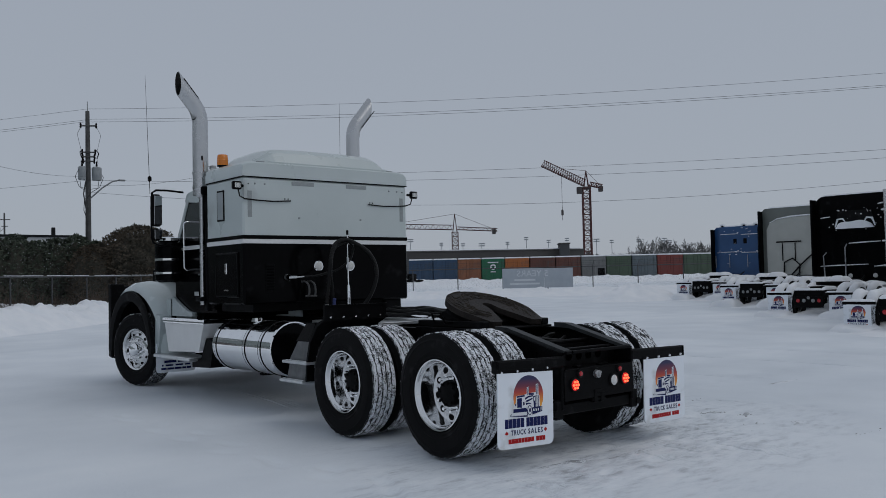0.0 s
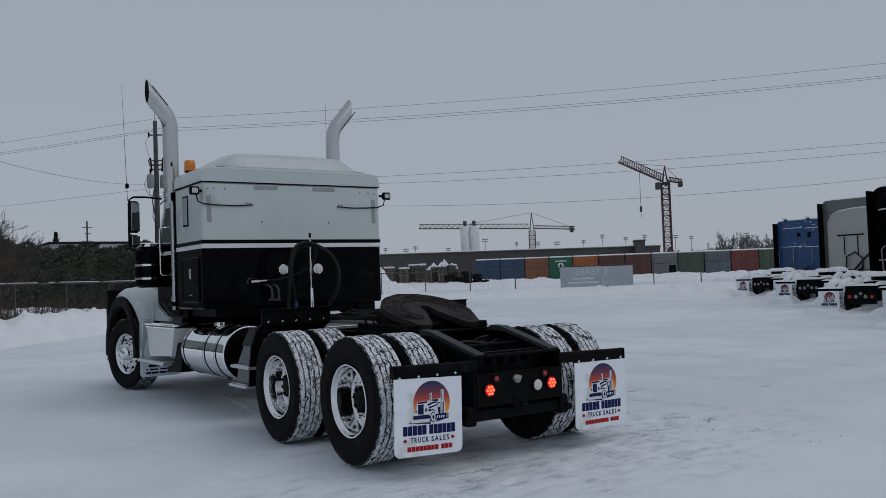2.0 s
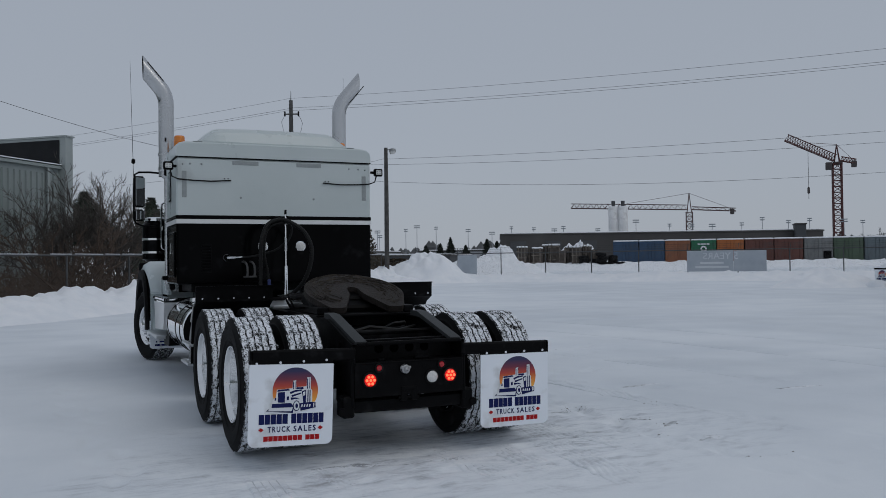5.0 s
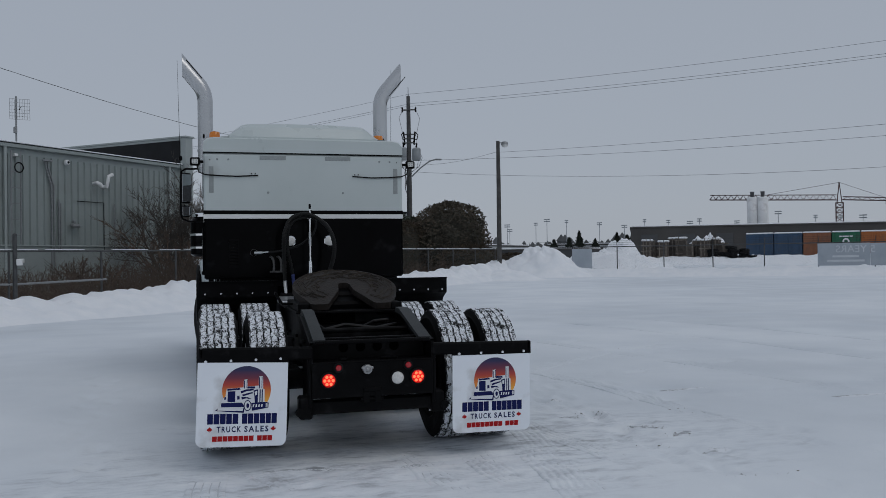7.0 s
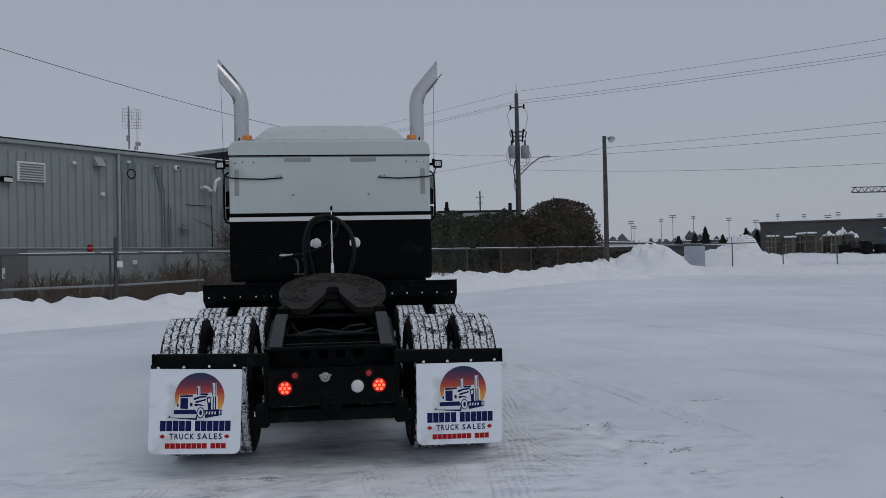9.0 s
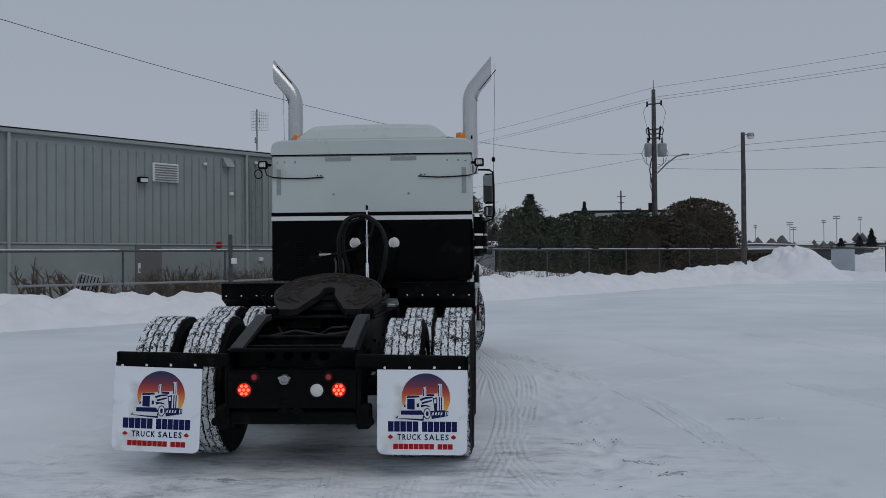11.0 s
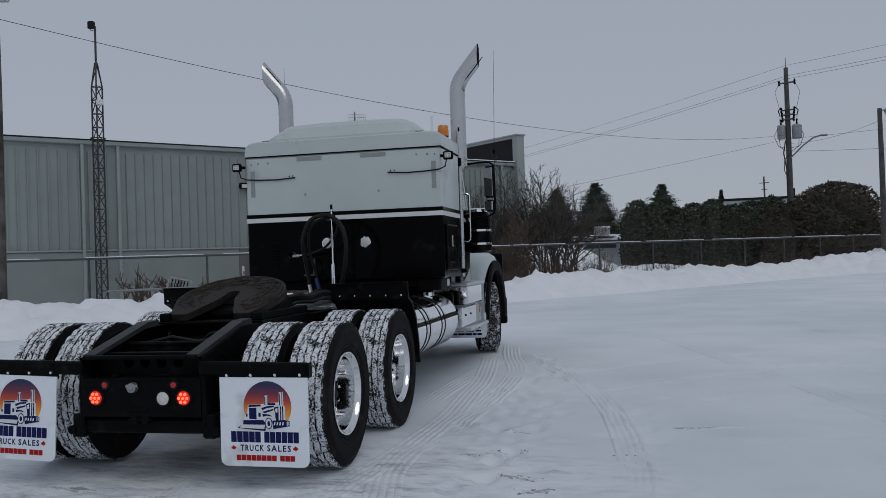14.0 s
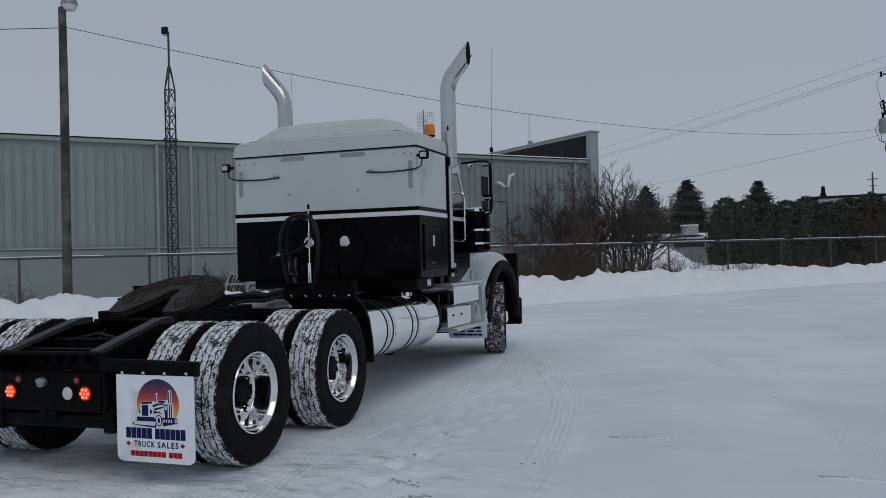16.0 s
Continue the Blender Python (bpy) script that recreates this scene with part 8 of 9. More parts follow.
def fir(at, h, r, seed):
    t = thing("fir_tree", "dark conical fir tree dusted with snow", "tree", Matrix.Translation(at), group="firs behind the warehouse")
    part("trunk", Shape().pipe([(0, 0, -0.5), (0, 0, h * 0.5), (0, 0, h * 0.99)], [0.18, 0.10, 0.02], seg=7), BARK, t)
    rng = random.Random(seed)
    s = Shape()
    z = 0.6
    while z < h:
        k = 1 - z / h
        n = 9 + int(34 * k)
        for i in range(n):
            a = rng.uniform(0, 6.283)
            L = r * (k ** 0.66) * rng.uniform(0.55, 1.12) * (1.15 if int(z * 1.6) % 2 else 0.9) + 0.05
            for q in range(9):
                f = 0.12 + 0.88 * q / 8
                p = Vector((math.cos(a) * L * f, math.sin(a) * L * f, z - 0.20 * L * f + 0.16 * L * f * f + rng.uniform(-0.05, 0.05)))
                for sg in (-1, 1):
                    b = a + sg * rng.uniform(0.3, 1.0)
                    w = (0.12 + 0.22 * (1 - f)) * (0.35 + 0.65 * k)
                    tip = p + Vector((math.cos(b) * w * 1.6, math.sin(b) * w * 1.6, rng.uniform(-0.10, 0.08)))
                    e = Vector((0, 0, 0.05 + 0.05 * k))
                    s.add([p - e, tip, p + e], [(0, 1, 2)])
        z += 0.15 + 0.07 * k
    part("crown", s, NEEDLE, t, smooth=0)
    core = Shape()
    rows, cols = 16, 18
    vs = []
    for j in range(rows + 1):
        f = j / rows
        for i in range(cols):
            a = 6.2832 * i / cols
            k = 0.66 * r * ((1 - f) ** 0.7) * (1.12 if j % 2 else 0.86) * (1 + 0.25 * noise.noise(Vector((2 * math.cos(a), 2 * math.sin(a) + seed, f * 6))))
            vs.append((k * math.cos(a), k * math.sin(a), 0.6 + (h - 0.7) * f * 0.97))
    core.add(vs, [(j * cols + i, j * cols + (i + 1) % cols, (j + 1) * cols + (i + 1) % cols, (j + 1) * cols + i) for j in range(rows) for i in range(cols)])
    part("inner_mass", core, NEEDLE, t, "dense inner boughs", smooth=0)


for (x, y), h, r, sd in (((-3.5, 70.1), 6.8, 3.5, 1), ((-0.1, 70.4), 7.3, 3.7, 2), ((5.6, 75.5), 7.3, 3.5, 3), ((14.0, 82.0), 5.8, 1.2, 4), ((-5.6, 72.0), 5.4, 1.8, 5), ((2.2, 36.5 + 34), 4.2, 2.0, 6)):
    fir((x, y, 0.5), h, r, sd)


def bare_shrub(name, at, h, spread, stems, seed, label, mat=TWIG, depth=5, category="shrub", thin=0.0075):
    """Leafless stems that fork again and again."""
    rng = random.Random(seed)
    s = Shape()

    def grow(p, d, L, r, lvl):
        n = 4
        pts, rs = [p.copy()], [r]
        for i in range(n):
            d = (d + Vector((rng.gauss(0, 0.13), rng.gauss(0, 0.13), rng.gauss(0.04, 0.08)))).normalized()
            p = p + d * (L / n)
            pts.append(p.copy())
            rs.append(r * (1 - 0.45 * (i + 1) / n))
            if lvl > 0 and i >= 1:
                for _ in range(rng.choice((1, 1, 2))):
                    e = (d + Vector((rng.gauss(0, 0.55), rng.gauss(0, 0.55), rng.gauss(0.1, 0.35)))).normalized()
                    grow(p, e, L * rng.uniform(0.40, 0.64), max(thin, r * 0.55), lvl - 1)
        s.pipe(pts, rs, seg=3 if lvl < 2 else 5)
    for _ in range(stems):
        a = rng.uniform(0, 6.283)
        d = Vector((math.cos(a) * spread, math.sin(a) * spread, 1)).normalized()
        grow(Vector((rng.gauss(0, 0.25), rng.gauss(0, 0.25), -0.1)), d, h * rng.uniform(0.42, 0.6), 0.045, depth - 1)
    return solo(name, s, mat, label, category, Matrix.Translation(at), smooth=0)


bare_shrub("bare_tree", (-0.4, 30.1, 0.1), 4.9, 0.24, 15, 3, "leafless many-stemmed tree at the warehouse corner", BARK, category="tree")
bare_shrub("bare_tree", (-2.4, 29.0, 0.1), 4.3, 0.36, 14, 4, "leafless many-stemmed tree beside the warehouse wall", BARK, category="tree")
bare_shrub("bare_tree", (0.0, 33.0, 0.1), 4.4, 0.24, 13, 6, "thin leafless tree behind the side fence", BARK, category="tree")
bare_shrub("bare_tree", (-1.8, 25.5, 0.1), 3.3, 0.6, 9, 7, "leafless brown bush leaning over the fence", category="bush")
for k, (u, out, h) in enumerate(((-9.6, 3.0, 1.3), (-9.0, 3.2, 1.5), (-8.3, 3.0, 1.25), (-7.6, 2.6, 0.9), (-6.6, 2.4, 0.8), (-5.5, 2.0, 1.4), (-4.9, 2.0, 0.8), (-3.7, 1.6, 1.3), (-2.9, 1.8, 1.0))):
    bare_shrub("dry_weed", on_wall(u, out, 0.35), h, 0.42, 5, 140 + k, "dry brown weed stalks at the foot of the wall", depth=3, category="weed", thin=0.006)
bare_shrub("bare_tree", (-4.3, 23.6, 0.1), 2.2, 0.5, 4, 8, "leafless brown bush leaning over the fence", category="bush")

# dry weeds along the side fence
rng = random.Random(77)
s = Shape()
clumps = [(rng.uniform(-44, -7), rng.uniform(0.1, 2.6)) for _ in range(30)] + [(rng.uniform(-9, 13), rng.uniform(0.1, 1.8)) for _ in range(46)] + [(rng.uniform(10, 19), rng.uniform(0.1, 1.8)) for _ in range(12)]
for cu_, cv_ in clumps:
    tall = rng.uniform(0.6, 1.5)
    for _ in range(rng.randint(7, 17)):
        p = fence_point(cu_ + rng.gauss(0, 0.28)) - V * (cv_ + rng.gauss(0, 0.2))
        z0 = 0.2
        h = tall * rng.uniform(0.45, 1.0)
        q = p + Vector((rng.gauss(0, 0.16), rng.gauss(0, 0.16), z0 + h))
        s.rod((p.x, p.y, z0), q, 0.007, 0.004, seg=3, caps=False)
        for _ in range(4):
            f = rng.uniform(0.35, 0.95)
            b = Vector((p.x, p.y, z0)).lerp(q, f)
            s.rod(b, b + Vector((rng.gauss(0, 0.13), rng.gauss(0, 0.13), rng.uniform(0.06, 0.24))), 0.005, 0.003, seg=3, caps=False)
solo("dry_weeds", s, TWIG, "dry brown weed stalks standing in snow along the fence", "weeds", kind="stuff", smooth=0)
# scrubby band between fence and warehouse near its far end
s = Shape()
for k in range(1900):
    u = rng.uniform(-13.5, -1.0)
    p = fence_point(u) - V * rng.uniform(0.6, 7.0)
    h = rng.uniform(0.5, 1.4) * (1.1 if u > -9 else 0.9)
    q = p + Vector((rng.gauss(0, 0.3), rng.gauss(0, 0.3), h))
    s.rod((p.x, p.y, 0.0), q, 0.010, 0.005, seg=3, caps=False)
    for _ in range(4):
        f = rng.uniform(0.3, 0.95)
        b = Vector((p.x, p.y, 0.0)).lerp(q, f)
        s.rod(b, b + Vector((rng.gauss(0, 0.2), rng.gauss(0, 0.2), rng.uniform(0.05, 0.3))), 0.008, 0.004, seg=3, caps=False)
solo("brush", s, TWIG, "tangled brown brush between fence and warehouse", "brush", kind="stuff", smooth=0)

# ---------------------------------------------------------------- containers beyond the far fence
ROW_S = 82.0
BOX_EDGES = [(-6.48, -3.98, "blue"), (-3.94, -1.44, "blue"), (-1.40, 1.02, "rust"), (1.05, 3.45, "green"), (3.48, 6.0, "orange"), (6.06, 8.68, "brown"), (8.72, 11.3, "brown"),
             (11.36, 13.9, "grey"), (13.93, 16.5, "olive"), (16.57, 19.1, "slate"), (19.16, 21.8, "red"), (21.84, 24.7, "olive"), (24.8, 27.3, "red"), (27.4, 29.9, "slate")]
BOX_PAINT = {"blue": (0.026, 0.060, 0.115), "rust": (0.22, 0.085, 0.04), "green": (0.012, 0.11, 0.055), "orange": (0.34, 0.105, 0.025), "brown": (0.10, 0.035, 0.025),
             "grey": (0.16, 0.165, 0.165), "olive": (0.055, 0.085, 0.055), "slate": (0.10, 0.125, 0.14), "red": (0.17, 0.035, 0.028)}
V_TURN = math.atan2(V.y, V.x)


def container(v0, v1, paint):
    c = BOX_PAINT[paint]
    mat = surface("container_" + paint, tuple(k * 0.85 for k in c), tuple(min(1, k * 1.15) for k in c), scale=0.9, rough=0.6, bump=0.1, random_tint=0.08,
                  dirt=tuple(0.5 * k + 0.03 for k in c), dirt_amount=0.25, dirt_scale=1.2)
    p = yard(ROW_S, (v0 + v1) / 2)
    word = {"rust": "rust-orange", "slate": "blue-grey"}.get(paint, paint)
    t = thing("shipping_container", f"{word} steel shipping container with snow on its roof", "container", Matrix.Translation((p.x, p.y, rise(p.x, p.y))) @ Euler((0, 0, V_TURN)).to_matrix().to_4x4(), group="container row")
    w = v1 - v0
    body = Shape().box((0, 3.05, 1.32), (w - 0.03, 6.05, 2.56), 0.02)
    part("body", body, mat, t)
    for k in range(4):
        x = -w / 2 + w * (k + 0.5) / 4
        part("door_bar", Shape().rod((x, -0.03, 0.1), (x, -0.03, 2.5), 0.025, seg=6), mat, t)
    for k in range(2):
        part("door_leaf", Shape().box(((k - 0.5) * (w / 2 - 0.04), 0.01, 1.3), (w / 2 - 0.09, 0.05, 2.35), 0.03), mat, t)
    part("roof_snow", Shape().box((0, 3.0, 2.66), (w - 0.08, 6.0, 0.14), 0.05), BANK_SNOW, t, "snow on the container roof")
    if paint == "green":
        part("logo", Shape().lathe([(-0.05, 0.30), (-0.055, 0.15)], origin=(0, 0, 1.75), axis="y", seg=20), PRINT_WHITE, t, "pale ring mark")
        part("logo", Shape().box((0, -0.03, 2.22), (1.1, 0.02, 0.12), 0.005), PRINT_WHITE, t, "pale bar of print")
        part("logo", Shape().box((0, -0.03, 1.25), (0.5, 0.02, 0.10), 0.005), PRINT_WHITE, t, "pale bar of print")
    if paint == "grey":
        part("hatch", Shape().box((0.75, -0.05, 0.9), (0.7, 0.04, 1.0), 0.01), FRAME_BLACK, t)
    return t


for v0, v1, paint in BOX_EDGES:
    container(v0, v1, paint)
bank("snow_bank", yard(ROW_S - 3.5, -9.0), V, 42.0, lambda u: 0.55, "snow drift along the containers", seed=8.0, step=0.5, width=6.0)

# mesh banner tied to the far fence
BANNER = surface("banner_mesh", (0.33, 0.37, 0.42), (0.42, 0.46, 0.50), scale=1.2, rough=0.7, bump=0.1)
BANNER_INK = surface("banner_print", (0.54, 0.57, 0.60), (0.62, 0.65, 0.68), scale=3, rough=0.7, bump=0.0)
bm_ = thing("banner", "pale grey-blue printed banner seen from behind on the far fence", "banner", Matrix.Translation(yard(FAR_S - 0.12, 3.3, 0)) @ Euler((0, 0, V_TURN)).to_matrix().to_4x4())
part("sheet", Shape().box((-0.84, 0, 1.42), (2.38, 0.02, 1.12), 0.005), BANNER, bm_)
part("sheet", Shape().box((1.18, 0, 1.41), (1.64, 0.02, 1.11), 0.005), BANNER, bm_)
cu = bpy.data.curves.new("banner_words", "FONT")
cu.body, cu.size, cu.extrude, cu.align_x = "5 YEARS", 0.50, 0.003, "CENTER"
tmp = bpy.data.objects.new("banner_words", cu)
scene.collection.objects.link(tmp)
bpy.context.view_layer.update()
me = bpy.data.meshes.new_from_object(tmp.evaluated_get(bpy.context.evaluated_depsgraph_get()))
bpy.data.objects.remove(tmp)
me.materials.clear()
me.materials.append(BANNER_INK)
# the words read backwards from inside the yard
part("words", me, None, bm_, "faint reversed lettering", at=Matrix.Translation((-0.30, -0.022, 1.52)) @ Matrix.Scale(-1, 4, (1, 0, 0)) @ Euler((radians(90), 0, 0)).to_matrix().to_4x4())
part("print_bar", Shape().box((-0.75, -0.014, 1.32), (1.2, 0.006, 0.10), 0.001), BANNER_INK, bm_)
part("print_bar", Shape().box((-0.75, -0.014, 1.10), (1.7, 0.006, 0.10), 0.001), BANNER_INK, bm_)
bm2 = thing("banner", "small pale blank banner leaning at the snow pile", "banner", Matrix.Translation(yard(FAR_S - 0.15, -11.0, 0)) @ Euler((0, 0, V_TURN)).to_matrix().to_4x4())
part("sheet", Shape().box((0, 0, 1.35), (1.15, 0.02, 1.15), 0.005), BANNER, bm2)

# stacked pallets and goods beyond the fence
PALLET = surface("pallet_wood", (0.08, 0.067, 0.055), (0.24, 0.21, 0.18), scale=4, rough=0.9, bump=0.3, random_tint=0.2)
rng = random.Random(21)
CRATE_DARK = surface("crate_old_wood", (0.045, 0.037, 0.031), (0.105, 0.088, 0.074), scale=3, rough=0.95, bump=0.3)
p = yard(74.5, -8.5)
snow_pile((p.x, p.y), 17.0, 8.0, 0.72, 18.0, "low snow mound under the stacked goods", ang=V_TURN, dome=1.0)
for k in range(10):
    p = yard(74.0 + rng.uniform(-1, 1), -14.0 + 0.72 * k)
    st = thing("pallet_stack", "stack of weathered wooden pallets and crates in snow", "pallets", Matrix.Translation((p.x, p.y, rise(p.x, p.y) + 0.42)) @ Euler((0, 0, V_TURN + rng.uniform(-0.1, 0.1))).to_matrix().to_4x4(), group="stacked goods")
    hh = rng.uniform(1.35, 1.85)
    part("load", Shape().box((0, 0, hh / 2), (0.86, 0.86, hh), 0.02), CRATE_DARK, st)
    for q in range(rng.randint(3, 5)):
        part("crate_post", Shape().box((rng.uniform(-0.48, 0.48), -0.46, hh / 2 + 0.1), (0.07, 0.05, hh + rng.uniform(-0.2, 0.3)), 0.006), PALLET, st)
    for q in range(rng.randint(1, 3)):
        part("crate_rail", Shape().box((0, -0.49, rng.uniform(0.1, hh)), (1.02, 0.03, 0.08), 0.006, m=turn_box(roll=rng.uniform(-4, 4))), PALLET, st)
    if k % 4 != 1:
        part("snow_cap", Shape().box((0, 0, hh + 0.08), (0.98, 0.98, 0.18), 0.08), BANK_SNOW, st)
for k, (dv, r, n) in enumerate(((0.0, 0.50, 3), (0.85, 0.42, 2), (1.55, 0.52, 4), (2.5, 0.46, 3), (3.35, 0.40, 1))):
    p = yard(73.0 + 0.4 * (k % 2), -8.2 + dv)
    heap = Shape()
    for q in range(n):
        heap.lathe([(0.27 * q, 0.6 * r), (0.27 * q, 0.92 * r), (0.27 * q + 0.13, r), (0.27 * q + 0.25, 0.92 * r), (0.27 * q + 0.25, 0.6 * r)], origin=(0.10 * math.sin(3.1 * q + k), 0.08 * math.cos(2.3 * q), 0), axis="z", seg=14)
    solo("tyre_heap", heap, RUBBER, "dark stack of old tyres in snow", "tyres", Matrix.Translation((p.x, p.y, rise(p.x, p.y) + 0.45)) @ Euler((0.12 * (k % 3 - 1), 0.10 * (k % 2), 0)).to_matrix().to_4x4(), group="stacked goods")

# ---------------------------------------------------------------- far buildings
FAR_WALL = surface("far_building_wall", (0.048, 0.045, 0.043), (0.075, 0.071, 0.068), scale=0.12, rough=0.9, bump=0.0)
FAR_PALE = surface("far_pale_wall", (0.34, 0.35, 0.36), (0.44, 0.45, 0.46), scale=0.15, rough=0.9, bump=0.0)
FAR_DARK = surface("far_dark_opening", (0.05, 0.052, 0.055), (0.07, 0.072, 0.075), scale=0.3, rough=0.8, bump=0.0)


def far_block(name, s0, v0, v1, deep, h, mat, label, z=None, openings=0, snow=True, swing=0.0):
    p = yard(s0, (v0 + v1) / 2)
    g = rise(p.x, p.y) if z is None else z
    b = thing(name, label, "building", Matrix.Translation((p.x, p.y, g)) @ Euler((0, 0, V_TURN + radians(swing))).to_matrix().to_4x4())
    w = v1 - v0
    part("wall", Shape().box((0, deep / 2, h / 2 - 1), (w, deep, h + 2), 0.05), mat, b)
    part("parapet", Shape().box((0, deep / 2, h + 0.1), (w + 0.3, deep + 0.3, 0.25), 0.05), FAR_WALL, b)
    if snow:
        part("roof_snow", Shape().box((0, deep / 2, h + 0.3), (w - 0.4, deep - 0.4, 0.25), 0.08), BANK_SNOW, b)
    for k in range(openings):
        x = -w / 2 + w * (k + 0.5) / openings
        part("loading_door", Shape().box((x, -0.04, 0.42 * h), (w / openings * 0.45, 0.1, 0.68 * h), 0.03), FAR_DARK, b)
    return b


far_block("factory", 156.9, -34.4, 24.1, 30, 4.9, FAR_WALL, "long low dark factory with a flat snowy roof", openings=9, swing=13)
far_block("factory", 190, 30.0, 110.0, 20, 3.6, FAR_DARK, "low dark shed behind the containers", openings=6)
far_block("factory", 145, -110.0, -60.0, 25, 2.3, FAR_PALE, "low pale shed far beyond the yard", openings=6)
far_block("factory", 175, -58.0, -36.0, 20, 2.2, FAR_PALE, "low pale shed far beyond the yard", openings=3)
far_block("roof_house", 160, 18.3, 20.1, 4, 6.0, FAR_DARK, "dark plant room on the factory roof", snow=False)
far_block("warehouse", 118, -62.0, -34.0, 14, 1.35, FAR_DARK, "low dark shed beyond the yard", openings=4)

# pale twin silos
SILO_WHITE = surface("silo_concrete", (0.64, 0.65, 0.65), (0.80, 0.80, 0.80), scale=0.35, rough=0.9, bump=0.0, dirt=(0.50, 0.49, 0.48), dirt_amount=0.15, dirt_scale=0.5)
for v in (-16.7, -14.6):
    p = yard(190, v)
    si = thing("silo", "pale concrete silo behind the factory", "silo", Matrix.Translation((p.x, p.y, 1.5)), group="twin silos")
    part("drum", Shape().lathe([(0, 1.12), (12.0, 1.12), (12.3, 1.0), (12.3, 0.001)], axis="z", seg=20), SILO_WHITE, si)
    part("hopper", Shape().lathe([(12.3, 0.35), (13.2, 0.42), (13.5, 0.45), (13.5, 0.001)], axis="z", seg=10), FAR_DARK, si)

# ---------------------------------------------------------------- cranes
CRANE_RED = surface("crane_red_paint", (0.050, 0.013, 0.012), (0.085, 0.020, 0.018), scale=1.5, rough=0.6, bump=0.0)
CRANE_DULL = surface("crane_dull_red", (0.036, 0.014, 0.014), (0.060, 0.021, 0.020), scale=1.5, rough=0.6, bump=0.0)
CRANE_DARK = surface("crane_dark_paint", (0.035, 0.030, 0.030), (0.06, 0.05, 0.048), scale=1.5, rough=0.6, bump=0.0)


def truss(parent, a, b, w, n, r, mat, name="jib"):
    """A triangular truss from a to b."""
    a, b = Vector(a), Vector(b)
    d = (b - a).normalized()
    side = d.cross(Vector((0, 0, 1))).normalized()
    up = side.cross(d)
    s = Shape()
    lines = [side * (-w / 2), side * (w / 2), up * w]
    for o in lines:
        s.rod(a + o, b + o, r, seg=5)
    for i in range(n):
        p, q, m = a.lerp(b, i / n), a.lerp(b, (i + 1) / n), a.lerp(b, (i + 0.5) / n)
        for o in lines[:2]:
            s.rod(p + o, m + lines[2], r * 0.6, seg=4)
            s.rod(m + lines[2], q + o, r * 0.6, seg=4)
        s.rod(p + lines[0], p + lines[1], r * 0.5, seg=4)
    return part(name, s, mat, parent)


def tower_crane(s0, v0, label, mast_top, jib_end, jib_z1, root_z, back, peak, hook, mat, mast_w=1.3, jib_w=1.3, cab=True, far=2.2):
    """Sizes are given as at the distance s0; the crane stands far times as far off and is as much larger."""
    eye = Vector((-3.67, -5.41, 1.47))
    p = eye + (yard(s0, v0) - eye) * far
    c = thing("tower_crane", label, "crane", Matrix.Translation(p) @ Euler((0, 0, V_TURN)).to_matrix().to_4x4() @ Matrix.Scale(far, 4))
    lattice(c, mast_w * 0.82, mast_w * 0.82, 1.0, mast_top, 1.1, 0.12, mat, sides=4, name="mast")
    truss(c, (-0.6, 0, root_z), (jib_end, 0, jib_z1), jib_w, 20, 0.10, mat)
    truss(c, (0.6, 0, root_z), (back, 0, root_z - 0.6), jib_w * 0.6, 5, 0.11, mat, "counter_jib")
    part("counterweight", Shape().box((back * 0.92, 0, root_z - 0.7), (0.9, 0.9, 1.2), 0.1), CRANE_DARK, c)
    pk = Shape()
    for sx in (-0.9, 0.9):
        for sy in (-0.6, 0.6):
            pk.rod((0.55 * sx, 0.8 * sy, mast_top), (0, 0, peak), 0.10, seg=5)
    part("tower_head", pk, mat, c)
    f = 0.55
    part("tie_bar", Shape().rod((0, 0, peak), (jib_end * f, 0, root_z + (jib_z1 - root_z) * f + jib_w), 0.05, seg=4), mat, c)
    part("tie_bar", Shape().rod((0, 0, peak), (back * 0.9, 0, root_z), 0.05, seg=4), mat, c)
    if cab:
        part("driver_cab", Shape().box((-1.5, -0.7, root_z - 1.0), (1.1, 1.0, 1.4), 0.1), CRANE_DARK, c)
        part("turntable", Shape().box((0.1, 0, mast_top), (1.7, 1.2, 0.6), 0.1), CRANE_DARK, c)
    if hook:
        x, z = hook
        part("hoist_rope", Shape().rod((x, 0, root_z + (jib_z1 - root_z) * (x / jib_end)), (x, 0, z + 1.2), 0.05, seg=4), CRANE_DARK, c)
        part("hook_block", Shape().box((x, 0, z + 0.7), (0.45, 0.4, 1.2), 0.1).rod((x, 0, z + 0.1), (x, 0, z - 0.9), 0.05, seg=4), CRANE_DARK, c)
    return c


tower_crane(170, 26.1, "red lattice tower crane with a raised jib", 19.4, -9.1, 24.2, 19.9, 3.2, 23.0, (-5.0, 13.8), CRANE_RED)
tower_crane(200, -1.15, "dark red flat-jib tower crane far behind the factory", 12.6, -27.2, 14.3, 13.2, 10.2, 17.0, None, CRANE_DULL, mast_w=1.25, jib_w=1.1, cab=False, far=2.4)

# ---------------------------------------------------------------- far lights, trees and ridge
FLOOD = surface("floodlight_grey", (0.20, 0.22, 0.24), (0.28, 0.30, 0.32), scale=1, rough=0.6, bump=0.0)
rng = random.Random(4)
